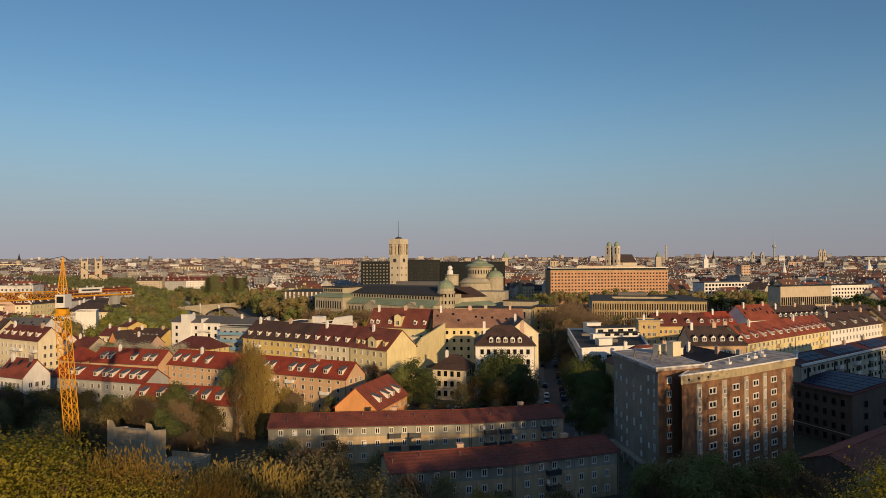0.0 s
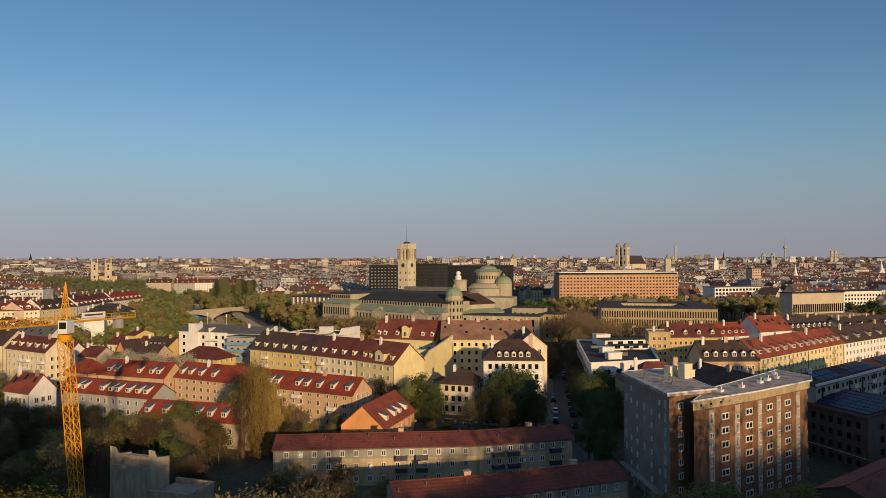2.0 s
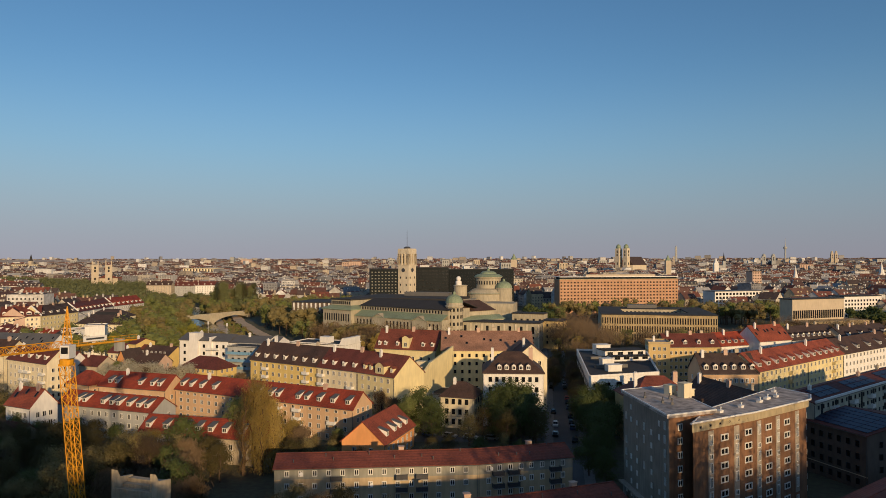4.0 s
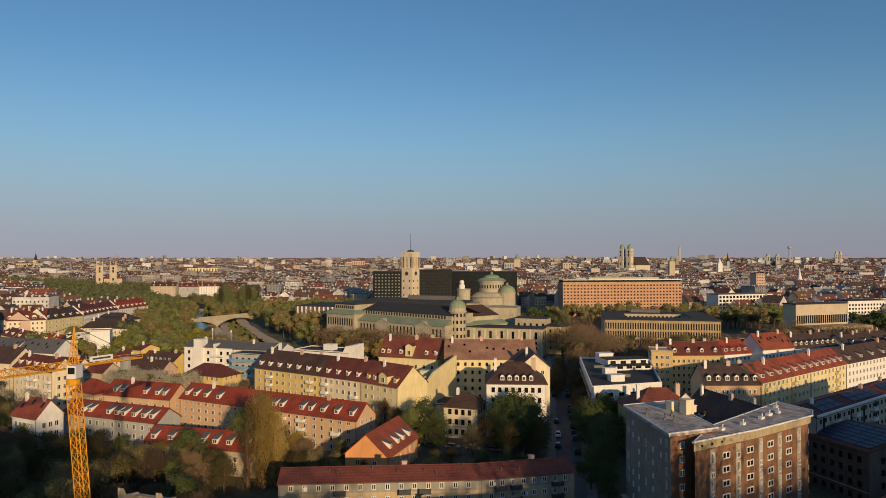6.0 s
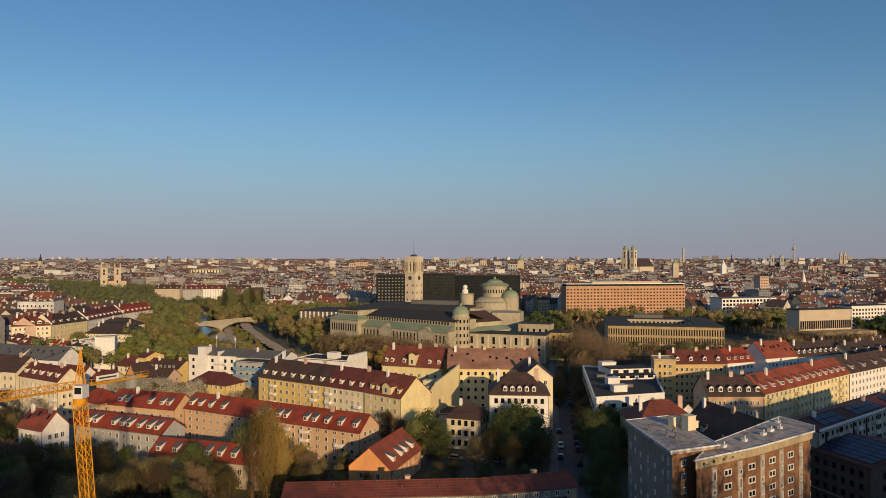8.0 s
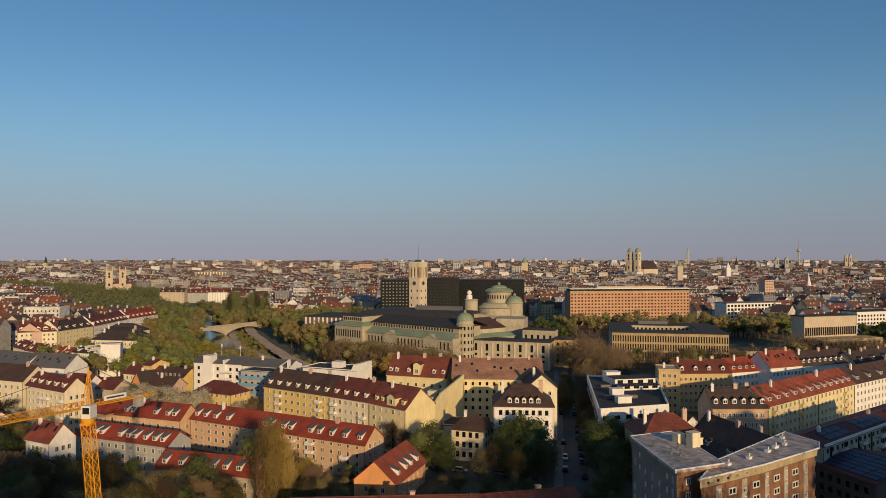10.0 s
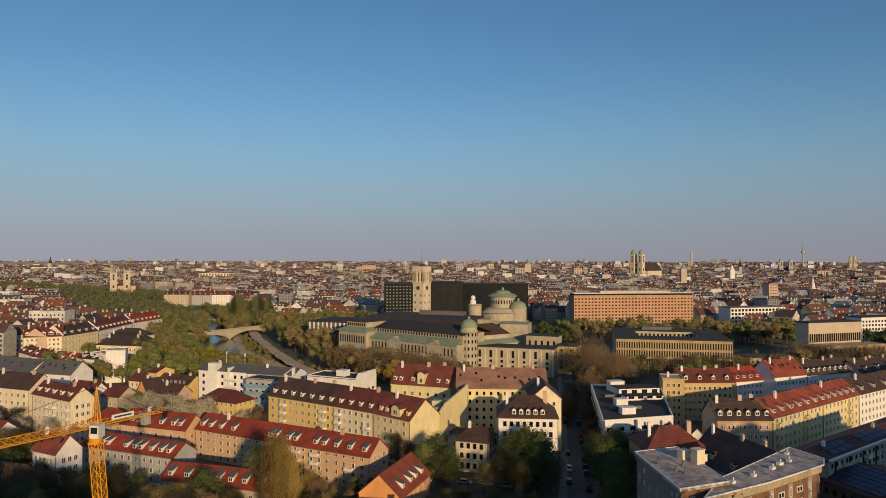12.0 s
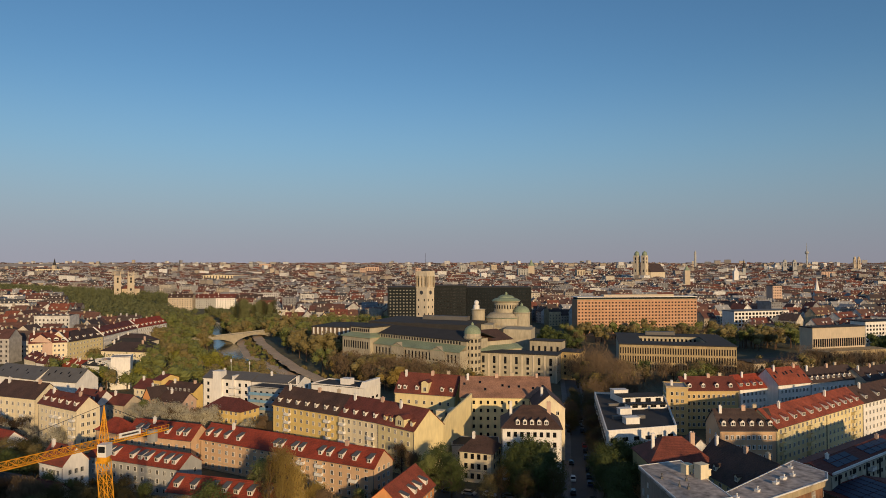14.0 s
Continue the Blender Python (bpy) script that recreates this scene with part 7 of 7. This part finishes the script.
scatter(6, -168, -140, 285, 300, ["green", "olive"], 7, 10)
scatter(14, 80, 140, 205, 222, ["twiggy", "olive"], 6, 8, test=lambda x, y: y < 205 + (x - 80) * .5)
# riverside
def wood(label, leaf, trees, seed, density=150, size=0.75, twig=False, core=True):
    """Trees too many and too far to count: stems and crowns of leaf clumps in one mesh."""
    rnd = random.Random(seed)
    s = Solid()
    for x, y, h in trees:
        if 450 < y < 568 and -.465 < x / y < -.35 and h > 7 or 440 < y < 640 and river_distance(x, y) < 15 or path_distance(x, y) < (11 if h > 6 else 5):
            continue
        z = ground_z(x, y) if y < 1150 else 0.0
        r = h * rnd.uniform(.26, .36)
        s.rod((x, y, z - .5), (x + rnd.gauss(0, .4), y, z + h * .7), .03 * h, .008 * h, 4, 1)
        lobes = [(x + rnd.gauss(0, r * .55), y + rnd.gauss(0, r * .55), z + h * rnd.uniform(.4, .82), r * rnd.uniform(.42, .9)) for _ in range(7)]
        if core and not twig:
            for cx, cy, cz, q in lobes:
                i, rings = len(s.v), ((-.75, .45), (-.25, .9), (.3, .92), (.72, .55))
                for dz, rr in rings:
                    for k in range(7):
                        a = 6.283 * (k + dz) / 7
                        w = q * .7 * rnd.uniform(.75, 1.15)
                        s.v.append((cx + rr * w * math.cos(a), cy + rr * w * math.sin(a), cz + dz * w))
                for j in range(3):
                    for k in range(7):
                        h2 = (k + 1) % 7
                        s.f.append((i + j * 7 + k, i + j * 7 + h2, i + j * 7 + 7 + h2, i + j * 7 + 7 + k))
                        s.m.append(0)
                s.f.append(tuple(i + 21 + k for k in range(7)))
                s.m.append(0)
        for _ in range(int(density * (1.9 if not twig else 1.6))):
            cx, cy, cz, q = lobes[rnd.randrange(7)]
            d = Vector((rnd.gauss(0, 1), rnd.gauss(0, 1), rnd.gauss(0, 1))).normalized() * q * (rnd.uniform(.7, 1.0) + .25 * rnd.random() ** 3)
            o = Vector((cx, cy, cz)) + d
            n = (d.normalized() + Vector((rnd.gauss(0, .5), rnd.gauss(0, .5), rnd.gauss(0, .5)))).normalized()
            u = n.orthogonal().normalized() * size * .72 * rnd.uniform(.6, 1.3)
            v = n.cross(u) * .8
            if twig:
                u = Vector((rnd.gauss(0, .5), rnd.gauss(0, .5), 1)).normalized() * size * rnd.uniform(.8, 2.2)
                v = u.orthogonal().normalized() * size * .17
            s.poly([o - u, o + v, o + u, o - v])
    tagged(new("wood", s.mesh("wood", [leaf, BARK])), label, "woods", kind="stuff")


def spots(n, x0, x1, y0, y1, h0, h1, seed, test=None):
    rnd = random.Random(seed)
    out = []
    for _ in range(n * 10):
        if len(out) >= n:
            break
        x, y = rnd.uniform(x0, x1), rnd.uniform(y0, y1)
        if test is None or test(x, y):
            out.append((x, y, rnd.uniform(h0, h1)))
    return out


NEARBANK = lambda x, y: river_distance(x, y) > 22 and x < -165 + (480 - y) * .6
FRONT = lambda x, y: y < 446 - (x + 106) * .72 and river_distance(x, y) > 22
wood("riverside trees in fresh yellow-green leaf", LEAF_SPRING, spots(16, -262, -150, 350, 480, 12, 17, 41, NEARBANK), 51, 300, .55)
wood("riverside trees in fresh green leaf", LEAF_GREEN, spots(30, -262, -150, 350, 480, 13, 19, 42, NEARBANK) + spots(8, 70, 175, 395, 430, 9, 13, 43), 52, 300, .55)
wood("trees before the museum with olive buds", LEAF_OLIVE, spots(24, -262, -150, 350, 480, 12, 18, 44, NEARBANK) + spots(18, -130, -5, 350, 445, 10, 14, 45, FRONT) + spots(8, 70, 175, 395, 430, 9, 13, 46), 53, 300, .5)
wood("bare brown trees before the museum", TWIG, spots(26, -130, -5, 350, 445, 10, 15, 47, FRONT) + spots(34, 45, 68, 310, 445, 15, 23, 48) + spots(14, 70, 175, 395, 430, 11, 16, 49), 54, 480, .5, True)
wood("bare trees before the hall", TWIG, spots(26, 190, 275, 445, 472, 13, 18, 141), 142, 420, .5, True)
wood("golden budding trees along the street", LEAF_GOLD, spots(6, 46, 62, 330, 440, 12, 17, 50) + spots(10, -130, -5, 350, 445, 10, 15, 51, FRONT), 55, 320, .42)
def wall_front(x, y):
    k = 446 - (x + 106) * .72 - y
    return 3 < k < 34


wood("bare alley trees along the museum front", TWIG, spots(46, -104, -22, 360, 444, 14, 18, 111, wall_front), 112, 420, .5, True)
wood("budding alley trees along the museum front", LEAF_OLIVE, spots(26, -104, -22, 360, 444, 12, 17, 113, wall_front), 114, 300, .45)
LEFTISLE = lambda x, y: 17 < river_distance(x, y) < 60 and y > 430
wood("bank trees in mixed spring green", LEAF_GREEN, spots(26, -275, -130, 400, 560, 11, 18, 81, LEFTISLE), 82, 320, .5)
wood("bank trees with olive buds", LEAF_OLIVE, spots(30, -275, -130, 400, 560, 11, 18, 83, LEFTISLE), 84, 320, .45)
wood("garden trees between the left houses", LEAF_OLIVE, spots(16, -290, -262, 440, 520, 9, 13, 85) + spots(8, -240, -215, 385, 412, 9, 12, 86), 87, 300, .45)
def left_bank(x, y):
    mid = -205 + (510 - y) * .72 if y < 510 else -205 - (y - 510) * .45
    return 7 < river_distance(x, y) < 26 and (x < mid or y > 620)


wood("willows and alders at the water", LEAF_OLIVE, spots(60, -290, -110, 395, 600, 9, 15, 91, left_bank) + spots(40, -340, -230, 640, 800, 12, 20, 92, left_bank), 93, 300, .5)
wood("fresh green bushes at the water", LEAF_GREEN, spots(40, -290, -130, 400, 590, 8, 14, 94, left_bank) + spots(34, -340, -225, 640, 800, 12, 20, 95, left_bank), 96, 300, .5)
BANK = lambda x, y: 19 < river_distance(x, y) < 80
ISLE = lambda x, y: river_distance(x, y) > 36
wood("riverside wood in fresh green spring leaf", LEAF_GREEN, spots(50, -360, -190, 480, 800, 13, 20, 1, BANK) + spots(26, -190, -112, 480, 700, 14, 21, 2, ISLE) + spots(34, 60, 270, 560, 645, 14, 20, 3), 31)
wood("riverside wood with olive budding crowns", LEAF_OLIVE, spots(50, -360, -190, 480, 800, 13, 20, 4, BANK) + spots(30, -190, -112, 480, 700, 14, 22, 5, ISLE) + spots(40, 60, 270, 560, 645, 14, 20, 6) + spots(14, 165, 290, 410, 465, 10, 14, 7), 32)
wood("bare brown wood with fine twigs", TWIG, spots(16, -190, -112, 480, 640, 12, 18, 8, ISLE) + spots(24, 165, 290, 410, 468, 10, 15, 9) + spots(20, 60, 225, 570, 640, 14, 19, 10), 33, 260, .6, True)
wood("dense dark green park trees", LEAF_DARK, spots(40, 275, 420, 490, 560, 13, 19, 11) + spots(16, 40, 62, 515, 620, 12, 16, 12) + spots(12, -190, -112, 480, 700, 14, 20, 13, ISLE), 34)
RIGHTBANK = lambda x, y: 15.5 < river_distance(x, y) < 27 and x > -.4 * y + (y - 510) * .02
wood("low bushes on the bank below the path", LEAF_OLIVE, spots(80, -240, -95, 390, 640, 2.5, 5, 131, RIGHTBANK), 132, 150, .42)
wood("green bushes on the bank below the path", LEAF_GREEN, spots(60, -240, -95, 390, 640, 2.5, 5.5, 133, RIGHTBANK), 134, 150, .42)
wood("dark green trees between the museum and the path", LEAF_GREEN, spots(46, -215, -112, 430, 700, 13, 20, 121, lambda x, y: x > -.305 * y and river_distance(x, y) > 30), 122, 300, .5)
wood("budding trees between the museum and the path", LEAF_OLIVE, spots(40, -215, -112, 430, 700, 12, 19, 123, lambda x, y: x > -.31 * y and river_distance(x, y) > 30), 124, 300, .5)
wood("upstream bank trees in spring green", LEAF_FAR, spots(90, -420, -230, 650, 900, 12, 19, 125, lambda x, y: -.5 < x / y < -.33 and river_distance(x, y) > 18), 126, 220, .7)
for i in range(13):
    px, py = -286 + i * 3.4 + RND.uniform(-1, 1), 728 + RND.uniform(-9, 9)
    tree("greenpoplar", px, py, 0, RND.uniform(24, 31), RND, 1.3)




def far_woods():
    """The green belts along the river far off, as one mass of leaf clumps."""
    rnd = random.Random(4)
    s = Solid()
    made = 0
    while made < 2100:
        k, y = rnd.uniform(.49, .84), rnd.uniform(640, 1900)
        x = -k * y
        if not in_belt(x, y) or river_distance(x, y) < 20:
            continue
        made += 1
        h, r = rnd.uniform(11, 19), rnd.uniform(3.6, 6.2)
        for _ in range(60):
            a, b = rnd.uniform(0, 6.28), rnd.gauss(0, .5)
            o = Vector((x + r * math.cos(a) * abs(math.cos(b)), y + r * math.sin(a) * abs(math.cos(b)), h * .6 + h * .42 * math.sin(b) + rnd.gauss(0, .6)))
            n = Vector((math.cos(a) + rnd.gauss(0, .4), math.sin(a) + rnd.gauss(0, .4), math.sin(b) + rnd.gauss(0, .4))).normalized()
            u = n.orthogonal().normalized() * rnd.uniform(.8, 1.5)
            v = n.cross(u) * .8
            s.poly([o - u, o + v, o + u, o - v])
    tagged(new("far_woods", s.mesh("far_woods", [LEAF_FAR])), "green belt of spring woods along the river", "woods", kind="stuff")


far_woods()
# the hillside below the camera, and unseen woods added around it to cast shade
for k, x, y, top in (("near", -40, 50, 31), ("near", -35.5, 48, 30.6), ("near", -32, 51, 30), ("near", -28, 48, 29.6), ("nearold", -26.5, 53, 29), ("near", -23, 49, 28.8), ("nearold", -20, 52, 27.6), ("near", -38, 56, 29), ("nearold", -30, 57, 27.5), ("nearold", -17, 50, 27.4), ("nearold", -15, 55, 24), ("nearold", -12, 51, 25), ("near", -13.5, 48, 26), ("nearold", -9, 53, 23),
                     ("nearold", 17, 53, 23.3), ("nearold", 20.5, 54, 24), ("nearold", 24, 53, 24), ("near", 27, 55, 24.6), ("near", 31, 54, 25.5), ("near", 35, 56, 27), ("nearold", 29, 60, 23), ("near", 38, 60, 27.5)):
    z = ground_z(x, y) - .3
    tree(k, x, y, z, top - z, RND)
for x, y, top in ((-36, 96, 16), (-31, 99, 17), (-27, 94, 16.5), (-22, 98, 17.5), (-18, 95, 16), (-13, 99, 15), (-40, 101, 15), (-24, 104, 15), (-9, 103, 12), (34, 116, 12), (38, 119, 11), (42, 122, 11), (31, 120, 10), (46, 118, 10), (36, 111, 11), (50, 121, 9)):
    tree(RND.choice(("twiggy", "olive", "olive", "gold") if x < 0 else ("green", "olive")), x, y, ground_z(x, y) - .3, top - ground_z(x, y), RND, 1.1)
# trees kept outside the view, tops set by the shade they throw
hill = []
hr = random.Random(12)
while len(hill) < 95:
    x, y = hr.uniform(-150, 330), hr.uniform(40, 74)
    if x > 0.66 * y + 8 or x < -0.72 * y - 7:
        z = ground_z(x, y)
        top = hr.uniform(28, 32) if x < 0 else hr.uniform(20, 25)
        hill.append((x, y, top - z))
while len(hill) < 160:
    x, y = hr.uniform(104, 260), hr.uniform(36, 74)
    hill.append((x, y, (hr.uniform(51, 57) if x > 127 else hr.uniform(26, 31)) - ground_z(x, y)))
# added sun blockers off to the right for the block fronts
slope = []
for _ in range(60):
    x, y = hr.uniform(136, 240), hr.uniform(40, 74)
    slope.append((x, y, hr.uniform(48, 53) - ground_z(x, y)))
wood("dense unseen slope wood added to shade the blocks", LEAF_OLIVE, slope, 65, 330, .55)
for _ in range(12):
    x, y = hr.uniform(60, 80), hr.uniform(45, 65)
    hill.append((x, y, hr.uniform(42, 46) - ground_z(x, y)))
wood("unseen hillside wood in spring leaf, added to cast shade", LEAF_OLIVE, hill[::2], 61, 330, .55, core=False)
wood("unseen hillside wood in green leaf, added to cast shade", LEAF_GREEN, hill[1::2] , 63, 330, .55, core=False)
# added trees behind the camera; tops vary to shape shade and sun gaps
shade_plateau = []
while len(shade_plateau) < 190:
    x, y = hr.uniform(-170, 300), hr.uniform(-75, -22)
    u = x + .463 * (y + 50)
    top = hr.uniform(60, 66) if u < -5 else hr.uniform(37, 41) if u < 50 else hr.uniform(41, 45) if 56 < u < 95 else hr.uniform(56, 61) if 108 < x < 134 else hr.uniform(50, 58)
    shade_plateau.append((x, y, top - ground_z(x, y)))
crest = []
for _ in range(90):
    x, y = hr.uniform(-180, -14), hr.uniform(-80, -25)
    crest.append((x, y, hr.uniform(57, 64) - ground_z(x, y)))
wood("dense unseen wood behind the camera, added to cast shade", LEAF_GREEN, crest, 73, 360, .8)
wood("tall unseen olive wood behind the camera, added to cast shade", LEAF_OLIVE, shade_plateau[::2], 71, 360, .8, core=False)
wood("tall unseen green wood behind the camera, added to cast shade", LEAF_GREEN, shade_plateau[1::2], 72, 360, .8, core=False)


# ---- parked cars ----
def car_meshes(paint):
    b, c, w = Solid(), Solid(), Solid()
    prof = [(-2.15, .3), (2.15, .3), (2.2, .75), (1.45, .92), (-1.9, .95), (-2.2, .8)]
    for y, q in ((-.85, 1), (.85, 0)):
        p = [(x, y, z) for x, z in prof]
        b.poly(p if q else p[::-1])
    for i in range(len(prof)):
        (xa, za), (xb, zb) = prof[i], prof[(i + 1) % len(prof)]
        b.poly([(xa, .85, za), (xb, .85, zb), (xb, -.85, zb), (xa, -.85, za)][::-1])
    lo, hi = [(-1.85, -.78), (1.35, -.78), (1.35, .78), (-1.85, .78)], [(-1.35, -.62), (.55, -.62), (.55, .62), (-1.35, .62)]
    for i in range(4):
        j = (i + 1) % 4
        c.poly([(*lo[i], .94), (*lo[j], .94), (*hi[j], 1.42), (*hi[i], 1.42)])
    r = Solid()
    r.extrude([(-1.4, -.64), (.6, -.64), (.6, .64), (-1.4, .64)], 1.4, 1.46)
    w.rod((0, -.1, 0), (0, .1, 0), .32, .32, 12)
    return b.mesh("body", [paint]), c.mesh("cabin_glass", [GLASS]), r.mesh("car_roof", [paint]), w.mesh("wheel", [METALDARK])


PAINTS = [material("silver_car_paint", (.45, .46, .47), .3, .05, 1, 1, 0, metal=.4), material("white_car_paint", (.75, .75, .74), .3, .05, 1, 1, 0), material("black_car_paint", (.02, .02, .022), .25, .1, 1, 1, 0), material("blue_car_paint", (.04, .07, .16), .3, .1, 1, 1, 0), material("red_car_paint", (.3, .03, .02), .3, .1, 1, 1, 0)]
CARS = [(n, car_meshes(p)) for n, p in zip(("silver", "white", "black", "dark blue", "red"), PAINTS)]


def car(i, x, y, ang):
    n, (b, c, r, w) = CARS[i]
    root = thing("car", n + " car parked at the kerb", "car", pose(x, y, 0.06, 0, 0, ang), "parked cars")
    part("body", b, root), part("cabin_glass", c, root), part("car_roof", r, root)
    for wx in (-1.35, 1.35):
        for wy in (-.78, .78):
            part("wheel", w, root, Matrix.Translation((wx, wy, .32)))


for i in range(34):
    t = 196 + (i // 2) * 7.6 + RND.uniform(-.8, .8)
    x = 24 + (t - 190) * .0862 if t > 190 else 24
    if RND.random() < .55:
        car(RND.choice((0, 2, 2, 2, 3, 3, 4)), x + (-2.75 if i % 2 else 2.75), t, 84)
car(1, 24.4, 223.2, 264)
for i in range(9):
    car(RND.choice((0, 1, 2, 3)), -46 + i * 6.2, 212.5 - i * 1.1 + (0 if i < 5 else 1.2), -18)
